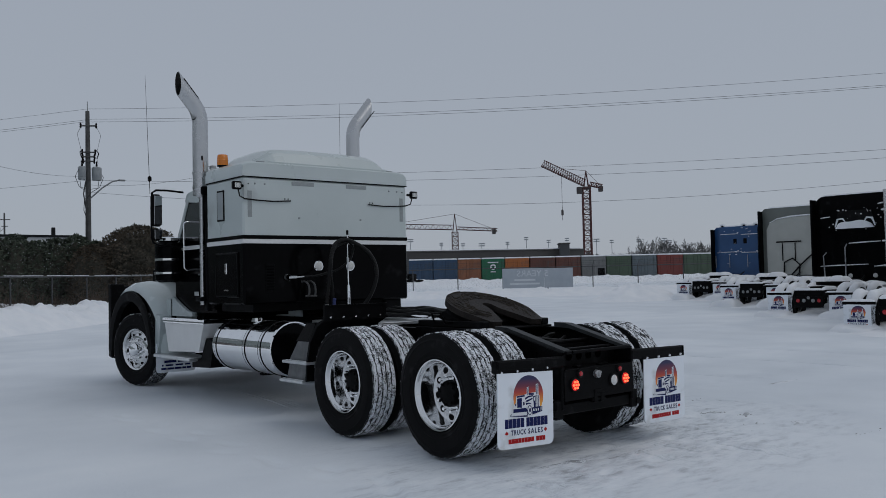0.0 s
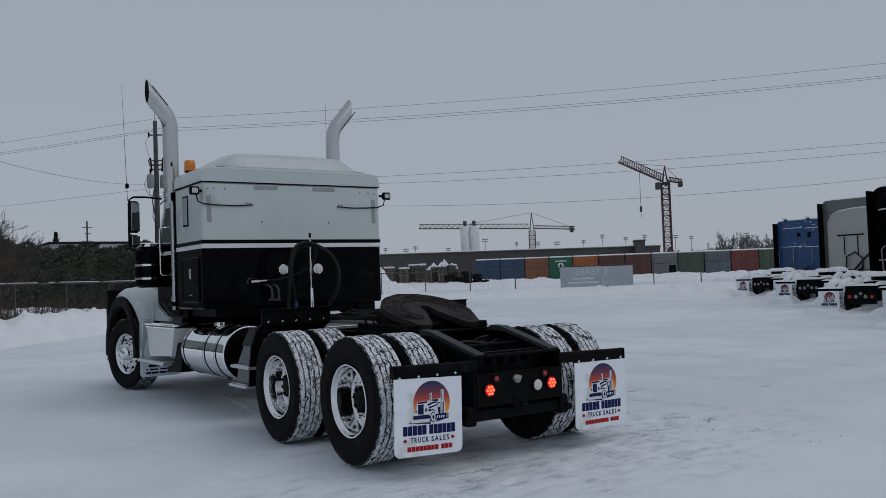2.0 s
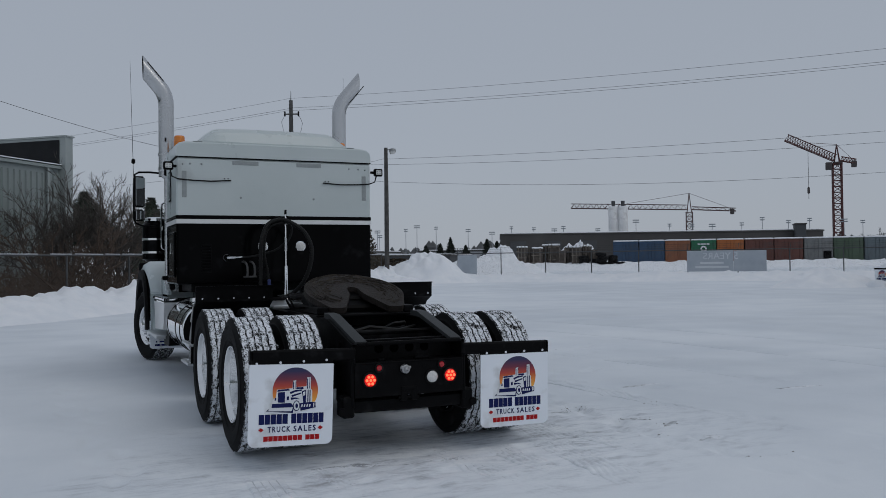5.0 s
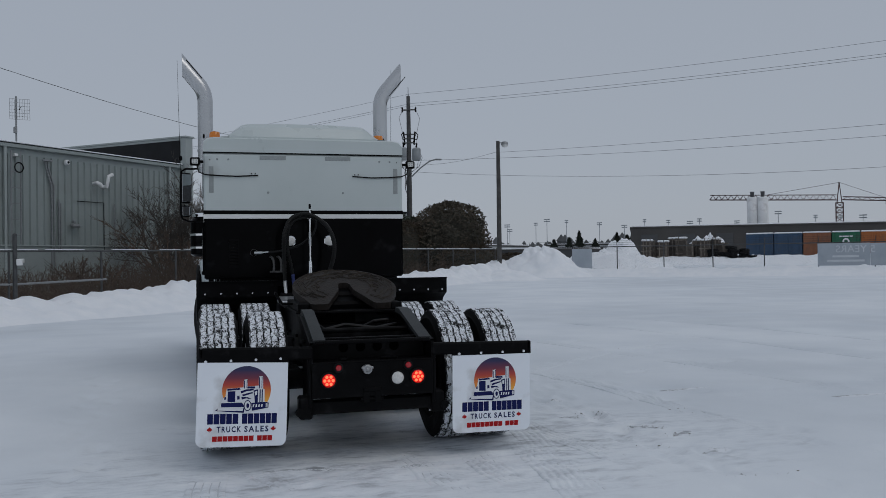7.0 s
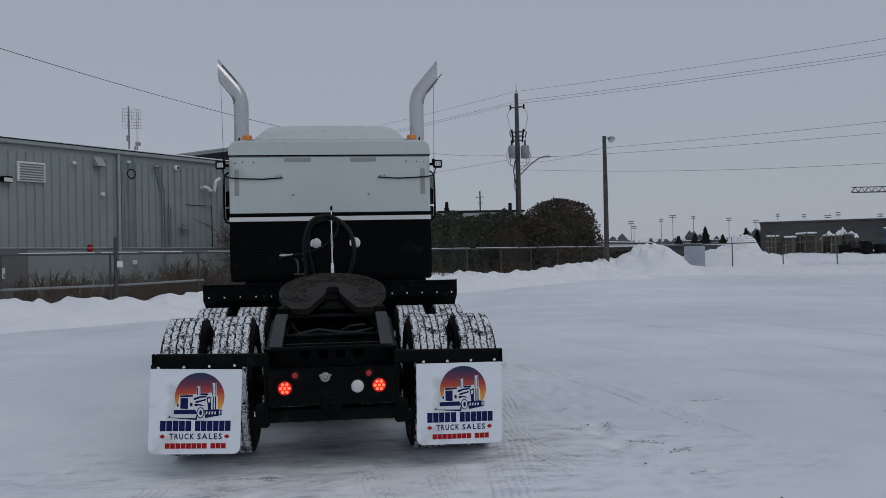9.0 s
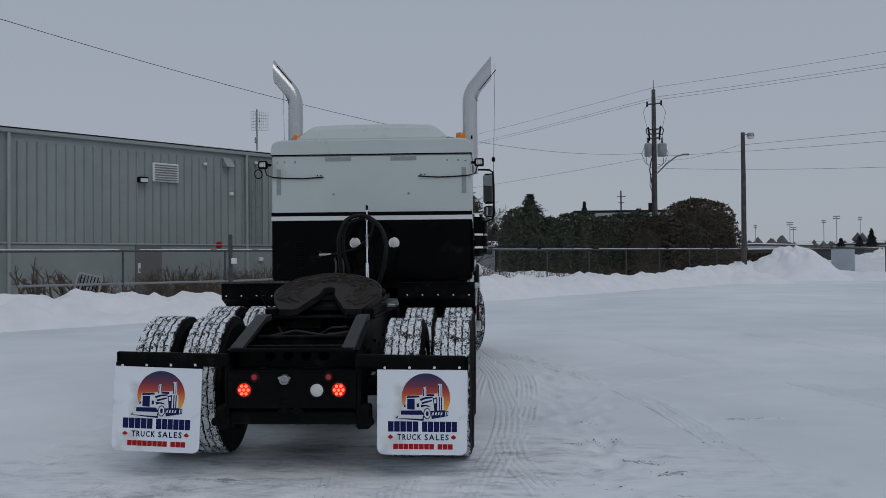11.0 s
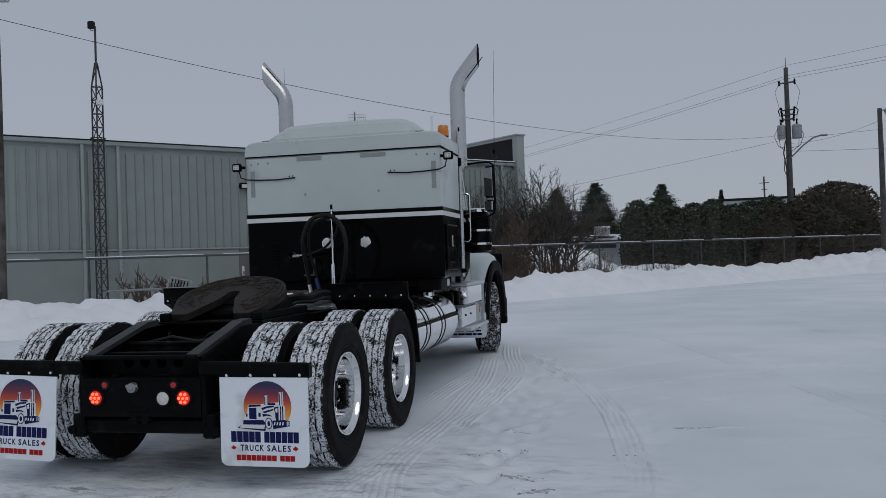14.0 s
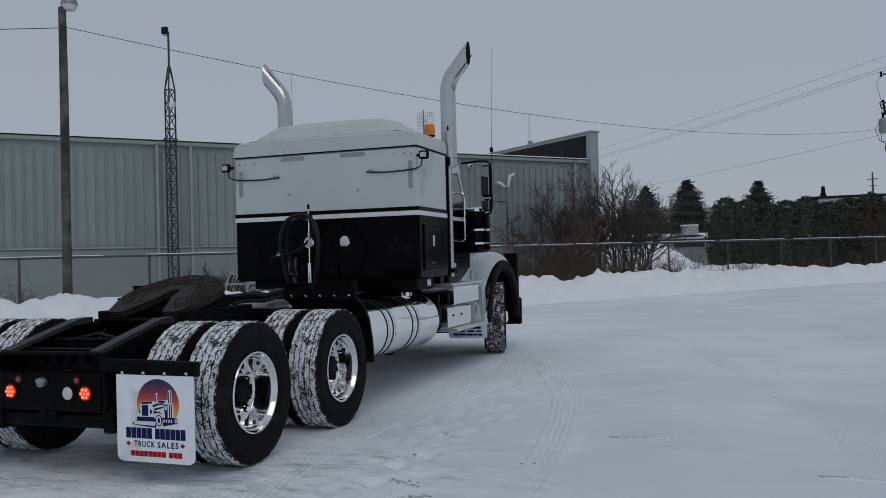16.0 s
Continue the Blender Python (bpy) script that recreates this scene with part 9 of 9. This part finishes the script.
for k in range(34):
    v = -120 + 6.6 * k + rng.uniform(-1.2, 1.2)
    p = yard(250 + rng.uniform(-15, 15), v)
    h = rng.uniform(11.0, 13.2)
    f = thing("floodlight_mast", "distant grey floodlight mast", "floodlight", Matrix.Translation((p.x, p.y, 0)) @ Euler((0, 0, V_TURN + rng.uniform(-0.5, 0.5))).to_matrix().to_4x4(), group="distant floodlights")
    part("pole", Shape().rod((0, 0, 0), (0, 0, h), 0.12, 0.08, seg=5), FLOOD, f)
    w = rng.choice((0.6, 0.9))
    part("lamp_rack", Shape().box((0, 0, h), (2 * w, 0.2, 0.28), 0.05).box((0, 0, h - 0.6), (2 * w, 0.2, 0.28), 0.05), FLOOD, f)
FAR_TREE = surface("far_tree_grey", (0.075, 0.078, 0.080), (0.125, 0.128, 0.13), scale=0.05, rough=1.0, bump=0.0)
s = Shape()
for k in range(420):
    az = radians(rng.uniform(-30, 95))
    d = rng.uniform(420, 760)
    x, y = d * math.sin(az), d * math.cos(az)
    h = d * rng.uniform(0.012, 0.022)
    w = h * rng.uniform(0.5, 1.0)
    for q in range(9):
        a, t = rng.uniform(0, 6.28), rng.random()
        c = Vector((x + w * 0.7 * math.cos(a) * (1 - 0.6 * t), y + w * 0.7 * math.sin(a) * (1 - 0.6 * t), h * (0.25 + 0.7 * t) + 2))
        r = w * rng.uniform(0.22, 0.45)
        s.add([c + Vector((r, 0, 0)), c + Vector((0, r, 0)), c + Vector((-r, 0, 0)), c + Vector((0, -r, 0)), c + Vector((0, 0, r * 1.2)), c + Vector((0, 0, -r))],
              [(0, 1, 4), (1, 2, 4), (2, 3, 4), (3, 0, 4), (1, 0, 5), (2, 1, 5), (3, 2, 5), (0, 3, 5)])
solo("far_woods", s, FAR_TREE, "hazy grey line of distant bare woods", "woods", kind="stuff", smooth=0)
FAR_BARE = surface("far_bare_twigs", (0.10, 0.10, 0.102), (0.16, 0.16, 0.162), scale=0.5, rough=1.0, bump=0.0)
for k, (v, h) in enumerate(((39.0, 6.5), (44.0, 8.8), (49.0, 9.2), (53.5, 9.0), (58.0, 7.0), (35.5, 5.0))):
    p = yard(200, v)
    bare_shrub("bare_tree", (p.x, p.y, 2.2), 0.85 * h, 0.38, 9, 50 + k, "distant leafless tree beyond the factory", FAR_BARE, category="tree", thin=0.035)
for k in range(10):
    p = yard(165 + rng.uniform(-6, 6), -52 + 1.7 * k + rng.uniform(-0.4, 0.4))
    if k in (2, 5, 6):
        continue
    fir((p.x, p.y, 1.8), rng.uniform(3.4, 5.2), 1.2, 80 + k)

# ---------------------------------------------------------------- house and shed behind the side fence
hs = thing("flat_roof_house", "low house with a flat snow-topped roof behind the hedge", "building", Matrix.Translation((13.6, 73.8, 0.5)))
part("wall", Shape().box((0, 3, 2.3), (7.4, 6, 4.8), 0.05), FAR_PALE, hs)
part("fascia", Shape().box((0, 3, 5.0), (8.0, 6.6, 0.62), 0.04), FAR_PALE, hs, "pale fascia under the flat roof")
part("roof", Shape().box((0, 3, 5.42), (8.3, 6.9, 0.16), 0.03), DARK_CLAD, hs, "dark roof edge")
part("chimney", Shape().box((3.2, 2, 5.8), (0.3, 0.3, 1.0), 0.03), DARK_CLAD, hs)
fir((11.0, 78.5, 0.5), 6.6, 0.8, 61)
sh = thing("shed", "small shed with sheets and snow on its roof behind the fence", "shed", Matrix.Translation((0.3, 55.4, 0.4)))
part("wall", Shape().box((0, 1.5, 0.9), (3.4, 2.8, 2.3), 0.05), FAR_PALE, sh)
part("roof", Shape().prism([(-0.5, 2.05), (1.5, 2.35), (3.2, 2.0), (3.2, 2.12), (1.5, 2.5), (-0.5, 2.2)], -1.9, 1.95), BANK_SNOW, sh, "snow-laden low roof")
part("roof_edge", Shape().box((0.0, -0.5, 2.03), (3.9, 0.06, 0.10), 0.01), FAR_DARK, sh)
part("vent_box", Shape().box((0.55, 0.6, 2.62), (1.05, 1.0, 0.72), 0.03), FAR_PALE, sh, "pale box on the shed roof")
part("box_snow", Shape().box((0.55, 0.6, 3.0), (1.15, 1.1, 0.10), 0.04), BANK_SNOW, sh)
part("canopy", Shape().prism([(-0.6, 2.16), (2.2, 2.36), (2.2, 2.46), (-0.6, 2.26)], -4.0, -1.4), FAR_DARK, sh, "dark sheet canopy")
part("canopy_snow", Shape().prism([(-0.55, 2.27), (2.2, 2.47), (2.2, 2.56), (-0.55, 2.36)], -3.9, -1.45), BANK_SNOW, sh)
part("window", Shape().box((0.5, 0.08, 1.72), (2.0, 0.06, 0.36), 0.02), FAR_DARK, sh)
part("electric_box", Shape().box((0.6, -1.6, 0.9), (0.5, 0.3, 0.8), 0.03), GALV, sh)
for k in range(5):
    part("sheet", Shape().box((-1.3 + 0.5 * k, -0.2 - 0.05 * (k % 2), 2.2 + 0.04 * k), (1.6, 0.9, 0.03), 0.008, m=turn_box(roll=(-4, 5, -2, 6, 3)[k], yaw=4 * k)), FAR_DARK if k % 2 else BANK_SNOW, sh)
snow_pile((-1.9, 49.6), 4.4, 3.6, 1.8, 12.0, "smooth snow heap behind the side fence", dome=1.0)

# ---------------------------------------------------------------- parked lorries under snow
SNOW_CAP = surface("lying_snow", (0.74, 0.77, 0.81), (0.85, 0.86, 0.88), scale=3, rough=0.85, bump=0.5, grain=22)


SNOW_LINE_GREY = surface("frosted_rail", (0.20, 0.21, 0.22), (0.42, 0.43, 0.44), scale=12, rough=0.6, bump=0.1)


def drift(parent, c, size, seed, name="snow_cap"):
    """A rounded pillow of lying snow."""
    s = Shape()
    nu, nv = 14, 10
    cx, cy, cz = c
    sx, sy, sz = size
    verts = []
    for i in range(nu + 1):
        for j in range(nv + 1):
            a, b = 2 * i / nu - 1, 2 * j / nv - 1
            k = max(0.0, (1 - abs(a) ** 4) * (1 - abs(b) ** 4)) ** 0.5
            x, y = cx + 0.5 * sx * a, cy + 0.5 * sy * b
            verts.append((x, y, cz + sz * k * (1 + 0.35 * smooth_noise(x, y, 1.8, seed))))
    faces = [(i * (nv + 1) + j, (i + 1) * (nv + 1) + j, (i + 1) * (nv + 1) + j + 1, i * (nv + 1) + j + 1) for i in range(nu) for j in range(nv)]
    n = len(verts)
    s.add(verts, faces)
    return part(name, s, SNOW_CAP, parent, smooth=70)


def tyre_snow(parent, x, y, z, seed):
    """A thick strip of snow lying over the top of one tyre."""
    s = Shape()
    rows = []
    for k in range(15):
        a = radians(28 + 124 * k / 14)
        t = 0.135 * math.sin(math.pi * k / 14) ** 0.5 * (1 + 0.4 * smooth_noise(k * 0.4, seed, 1.0, seed))
        for dx, f in ((-0.12, 0.0), (-0.105, 0.7), (-0.05, 1.0), (0.05, 1.0), (0.105, 0.7), (0.12, 0.0)):
            r = 0.485 + t * f
            rows.append((x + dx, y + r * math.cos(a), z + r * math.sin(a)))
    s.add(rows, [(i * 6 + j, i * 6 + j + 1, (i + 1) * 6 + j + 1, (i + 1) * 6 + j) for i in range(14) for j in range(5)])
    return part("tyre_snow", s, SNOW_CAP, parent, smooth=60)


def parked_truck(at, paint, label, height, kind, seed):
    t = thing("semi_truck", label, "truck", at, group="parked trucks")
    fr = Shape()
    for side in (-1, 1):
        fr.prism([(0.0, 0.72), (0.0, 0.92), (0.6, 1.02), (7.0, 1.02), (7.0, 0.76)], side * 0.34, side * 0.43)
    fr.box((0, 0.05, 0.82), (0.85, 0.1, 0.22), 0.02)
    part("frame", fr, FRAME_BLACK, t)
    part("tail_plate", Shape().box((0, -0.02, 0.60), (0.84, 0.03, 0.32), 0.005), FRAME_BLACK, t)
    for x in (-0.30, -0.13, 0.13, 0.30):
        part("tail_lamp", Shape().lathe([(-0.036, 0.055), (-0.05, 0.046), (-0.052, 0.001)], origin=(x, 0, 0.64), axis="y", seg=16), RED_DIM if seed % 2 and abs(x) > 0.2 else GALV, t)
    part("tail_lamp", Shape().lathe([(-0.036, 0.045), (-0.05, 0.04), (-0.052, 0.001)], origin=(0.0, 0, 0.72), axis="y", seg=16), GALV, t)
    for side in (-1, 1):
        for y in (0.75, 2.08):
            for x in (1.06, 0.73):
                part("tyre", TYRE_DRIVE, None, t, at=pose(side * x, y, 0.52))
            part("rim", DUAL_RIM, None, t, at=pose(side * 1.06, y, 0.52, 0, 0, 0 if side > 0 else 180))
            for x in (1.06, 0.73):
                tyre_snow(t, side * x, y, 0.52, seed + y + x)
        part("flap_hanger", Shape().box((side * 0.85, -0.02, 0.84), (0.72, 0.06, 0.07), 0.01), FRAME_BLACK, t)
        drift(t, (side * 0.85, -0.02, 0.87), (0.72, 0.10, 0.05), seed + side)
        mud_flap(t, side * 0.88, 0.60, 0.80, 0.56, y=-0.055)
        drift(t, (side * 0.9, -0.16, 0.02), (1.1, 0.9, 0.34), seed + 9.3 * side, "snow_drift")
        drift(t, (side * 0.9, 1.42, 0.52), (0.60, 0.50, 0.16), seed + 2.2 * side)
    part("fifth_wheel", Shape().lathe([(1.05, 0.45), (1.10, 0.47), (1.16, 0.46), (1.17, 0.001)], origin=(0, 1.7, 0), axis="z", seg=24), FRAME_BLACK, t)
    drift(t, (-0.22, 1.6, 1.16), (0.46, 0.85, 0.15), seed + 3.3)
    drift(t, (0.24, 1.65, 1.16), (0.42, 0.80, 0.17), seed + 4.3)
    for sx in (-1, 1):
        drift(t, (sx * 0.385, 0.5, 0.94), (0.13, 0.9, 0.09), seed + 5.1 + sx)
        drift(t, (sx * 0.75, 3.0, 1.02), (0.5, 0.7, 0.13), seed + 6.1 + sx)
    drift(t, (0, 0.05, 0.93), (0.84, 0.14, 0.07), seed + 7.1)
    drift(t, (0.1, 2.75, 1.06), (0.7, 0.7, 0.12), seed + 8.1)
    part("deck_hose", Shape().pipe([(-0.2, 2.2, 1.15), (0.1, 2.6, 1.2), (0.35, 3.0, 1.18), (0.3, 3.4, 1.3)], 0.03), HOSE, t)
    y0 = 3.45
    w = 1.16
    rc = 0.28 if kind == "black" else 0.16
    face = [(-w, 1.15)] + [(-w + rc - rc * math.cos(q), height - rc + rc * math.sin(q)) for q in np.linspace(0, math.pi / 2, 6)]
    face += [(w - rc + rc * math.sin(q), height - rc + rc * math.cos(q)) for q in np.linspace(0, math.pi / 2, 6)] + [(w, 1.15)]
    part("sleeper", Shape().prism(face, y0, y0 + 2.3, axis="y"), paint, t, "sleeper body", smooth=40)
    part("cab", Shape().prism([(y0 + 2.3, 1.15), (y0 + 2.3, height - 0.05), (y0 + 3.2, height - 0.75), (y0 + 3.4, 2.1), (y0 + 3.4, 1.15)], -w + 0.03, w - 0.03), paint, t, "cab")
    part("hood", Shape().prism([(y0 + 3.3, 0.8), (y0 + 3.3, 1.95), (y0 + 4.8, 1.6), (y0 + 4.9, 0.6)], -0.95, 0.95), paint, t)
    for side in (-1, 1):
        part("wheel", TYRE_STEER, None, t, at=pose(side * 1.02, y0 + 4.0, 0.52))
        part("corner_fairing", Shape().box((side * (w + 0.02), y0 - 0.12, 0.5 * (1.2 + height)), (0.06, 0.42, height - 1.4), 0.02), BLACK_PAINT, t)
        part("fuel_tank", Shape().lathe([(2.95, 0.001), (2.95, 0.28), (2.98, 0.31), (4.6, 0.31), (4.6, 0.001)], origin=(side * 0.86, 0, 0.70), axis="y", seg=24), ALU, t)
    part("roof_snow", Shape().box((0, y0 + 1.4, height + 0.02), (2.1, 2.2, 0.10), 0.04), SNOW_CAP, t, "snow on the roof")
    if kind == "black":
        part("exhaust_pipe", Shape().rod((1.03, y0 - 0.14, 1.1), (1.03, y0 - 0.14, height + 0.06), 0.075, seg=12), STACK_CHROME, t)
        for z in (1.6, 2.35, 3.3):
            part("stack_clamp", Shape().box((1.0, y0 - 0.10, z), (0.22, 0.22, 0.05), 0.02), SNOW_CAP, t)
        part("roof_window", Shape().prism([(-0.55, 2.80), (-0.45, 3.35), (0.55, 3.35), (0.66, 2.80)], y0 - 0.03, y0 + 0.01, axis="y"), RUBBER, t, "dark recess in the back")
        drift(t, (0.06, y0 - 0.06, 2.78), (1.15, 0.16, 0.22), seed + 8)
        for sx in (-1, 1):
            part("snow_rim", Shape().pipe([(0.06 + sx * 0.60, y0 - 0.04, 2.84), (0.06 + sx * 0.52, y0 - 0.05, 3.08), (0.06 + sx * 0.36, y0 - 0.05, 3.10), (0.06 + sx * 0.28, y0 - 0.05, 2.98)], [0.02, 0.035, 0.03, 0.015], seg=6), SNOW_CAP, t)
        for xa, xb, z in ((-0.15, 0.8, 2.32), (-1.05, 0.42, 1.62), (0.58, 1.1, 1.58), (-1.0, -0.7, 3.15), (0.75, 1.0, 3.5)):
            part("snow_line", Shape().pipe([(xa, y0 - 0.03, z), (0.6 * xa + 0.4 * xb, y0 - 0.035, z + 0.015), (xb, y0 - 0.03, z + 0.03)], [0.012, 0.022, 0.012], seg=6), SNOW_CAP, t)
        part("grab_rail", Shape().pipe([(-0.22, y0 - 0.02, 2.3), (-0.25, y0 - 0.08, 2.2), (-0.25, y0 - 0.08, 1.2), (-0.3, y0 - 0.05, 1.1)], 0.02), SNOW_LINE_GREY, t)
        part("grab_rail", Shape().pipe([(-0.85, y0 - 0.02, 2.05), (-0.93, y0 - 0.08, 1.95), (-0.90, y0 - 0.08, 1.3), (-0.85, y0 - 0.04, 1.1)], 0.02), SNOW_LINE_GREY, t)
        for x in (-0.14, 0.60):
            part("back_lamp", Shape().lathe([(y0 - 0.01, 0.075), (y0 - 0.03, 0.06), (y0 - 0.03, 0.001)], origin=(x, 0, 1.30), axis="y", seg=16), CLEAR_LENS, t)
        rs = random.Random(seed)
        for q in range(26):
            px, pz = rs.uniform(-0.75, 0.85), rs.uniform(2.7, 3.4)
            part("snow_fleck", Shape().box((px, y0 - 0.035, pz), (rs.uniform(0.02, 0.06), 0.02, rs.uniform(0.015, 0.04)), 0.008), SNOW_CAP, t)
    elif kind == "pale":
        out = [(-0.98, 1.2), (-0.98, 3.0), (-0.85, 3.25), (-0.55, 3.38), (0.0, 3.45), (0.7, 3.47), (1.04, 3.46), (1.04, 1.2)]
        part("panel_snow", Shape().pipe([(-0.85, y0 - 0.06, 3.27), (-0.55, y0 - 0.06, 3.41), (0.0, y0 - 0.06, 3.48), (0.7, y0 - 0.06, 3.50), (1.03, y0 - 0.06, 3.49)], [0.01, 0.025, 0.03, 0.03, 0.02], seg=6), SNOW_CAP, t)
        part("back_panel", Shape().prism(out, y0 - 0.05, y0 + 0.02, axis="y"), surface("pale_fairing", (0.40, 0.41, 0.38), (0.47, 0.48, 0.45), scale=1.5, rough=0.4, bump=0.02), t, "pale curved back panel")
        part("air_hose", Shape().pipe([(-0.3, y0 - 0.1, 1.3), (-0.25, y0 - 0.15, 1.7), (0.1, y0 - 0.2, 1.85), (0.35, y0 - 0.15, 1.6), (0.3, y0 - 0.1, 1.2)], 0.03), HOSE, t)
        part("air_hose", Shape().pipe([(0.0, y0 - 0.12, 1.2), (0.4, y0 - 0.15, 1.6), (0.95, y0 - 0.1, 2.1)], 0.03), HOSE, t)
        part("grab_frame", Shape().box((-0.35, y0 - 0.07, 2.1), (0.03, 0.04, 0.7), 0.01).box((0.15, y0 - 0.07, 2.1), (0.03, 0.04, 0.7), 0.01).box((-0.1, y0 - 0.07, 2.5), (1.0, 0.04, 0.05), 0.01), RUBBER, t)
    else:
        for x in (-0.12, 0.38):
            part("back_window", Shape().box((x, y0 - 0.005, 2.75), (0.17, 0.02, 0.24), 0.03), FRAME_BLACK, t)
        for z in (2.25, 3.1):
            part("snow_line", Shape().box((-0.4, y0 - 0.02, z), (0.9, 0.05, 0.03), 0.012).box((0.6, y0 - 0.02, z - 0.04), (0.8, 0.05, 0.03), 0.012), SNOW_CAP, t)
        for x in (-0.9, 0.2, 0.8):
            part("roof_horn", Shape().lathe([(height, 0.06), (height + 0.10, 0.05), (height + 0.10, 0.001)], origin=(x, y0 + 0.3, 0), axis="z", seg=10), FRAME_BLACK, t)
            drift(t, (x, y0 + 0.3, height + 0.08), (0.22, 0.22, 0.08), seed + x)
        rs = random.Random(seed)
        for q in range(34):
            px, pz = rs.uniform(-1.05, 1.05), rs.choice((rs.gauss(2.25, 0.10), rs.gauss(3.28, 0.10), rs.uniform(1.6, 3.3)))
            part("snow_fleck", Shape().box((px, y0 - 0.012, pz), (rs.uniform(0.02, 0.10), 0.03, rs.uniform(0.012, 0.03)), 0.008), SNOW_CAP, t)
        for x in (-1.1, -0.4, 0.5, 1.1):
            part("grab_rail", Shape().rod((x, y0 - 0.05, 1.5), (x, y0 - 0.05, 2.1), 0.016, seg=6), SNOW_LINE_GREY, t)
    return t


BLUE_TRUCK = surface("blue_truck_paint", (0.012, 0.056, 0.16), (0.020, 0.080, 0.21), scale=1.2, rough=0.35, bump=0.02, coat=0.2)
PALE_TRUCK = surface("grey_green_truck_paint", (0.11, 0.125, 0.115), (0.15, 0.165, 0.152), scale=1.2, rough=0.35, bump=0.02, coat=0.2)
for (x, y), paint, label, h, kind, sd in (((27.8, 17.45), BLUE_TRUCK, "parked blue sleeper truck with snow on its deck", 3.45, "blue", 2),
                                          ((23.0, 12.2), PALE_TRUCK, "parked pale grey sleeper truck with snow on its deck", 3.85, "pale", 4),
                                          ((18.2, 7.6), BLACK_PAINT, "parked black high-roof sleeper truck under snow", 3.85, "black", 5),
                                          ((14.2, 3.5), BLACK_PAINT, "parked black truck with snow-covered tyres and deck", 3.7, "black", 7)):
    parked_truck(pose(x, y, rise(x, y) - {2: 0.09, 4: 0.09, 5: 0.17, 7: 0.20}[sd], 0, 0, -86), paint, label, h, kind, sd)
    snow_pile((x + 3.0, y + 0.2), 5.6, 2.3, 0.44, sd * 2.0, "low drift of snow round the parked trucks", ang=0.07)
snow_pile((27.0, 20.4), 3.0, 2.2, 0.9, 15.0, "low snow heap beside the parked trucks")

# wire grate left leaning in the snow by the side fence
g = thing("metal_grate", "small dark metal grate leaning in the snow bank", "grate", pose(-8.88, 16.0, 0.87, 74, 14, 25))
part("frame", Shape().box((0, 0.33, 0), (0.62, 0.05, 0.04), 0.006).box((0, -0.33, 0), (0.62, 0.05, 0.04), 0.006).box((0.29, 0, 0), (0.05, 0.66, 0.04), 0.006).box((-0.29, 0, 0), (0.05, 0.66, 0.04), 0.006), GALV, g)
for k in range(6):
    part("bar", Shape().box((-0.20 + 0.08 * k, 0, 0), (0.025, 0.62, 0.02), 0.004), FRAME_BLACK, g)
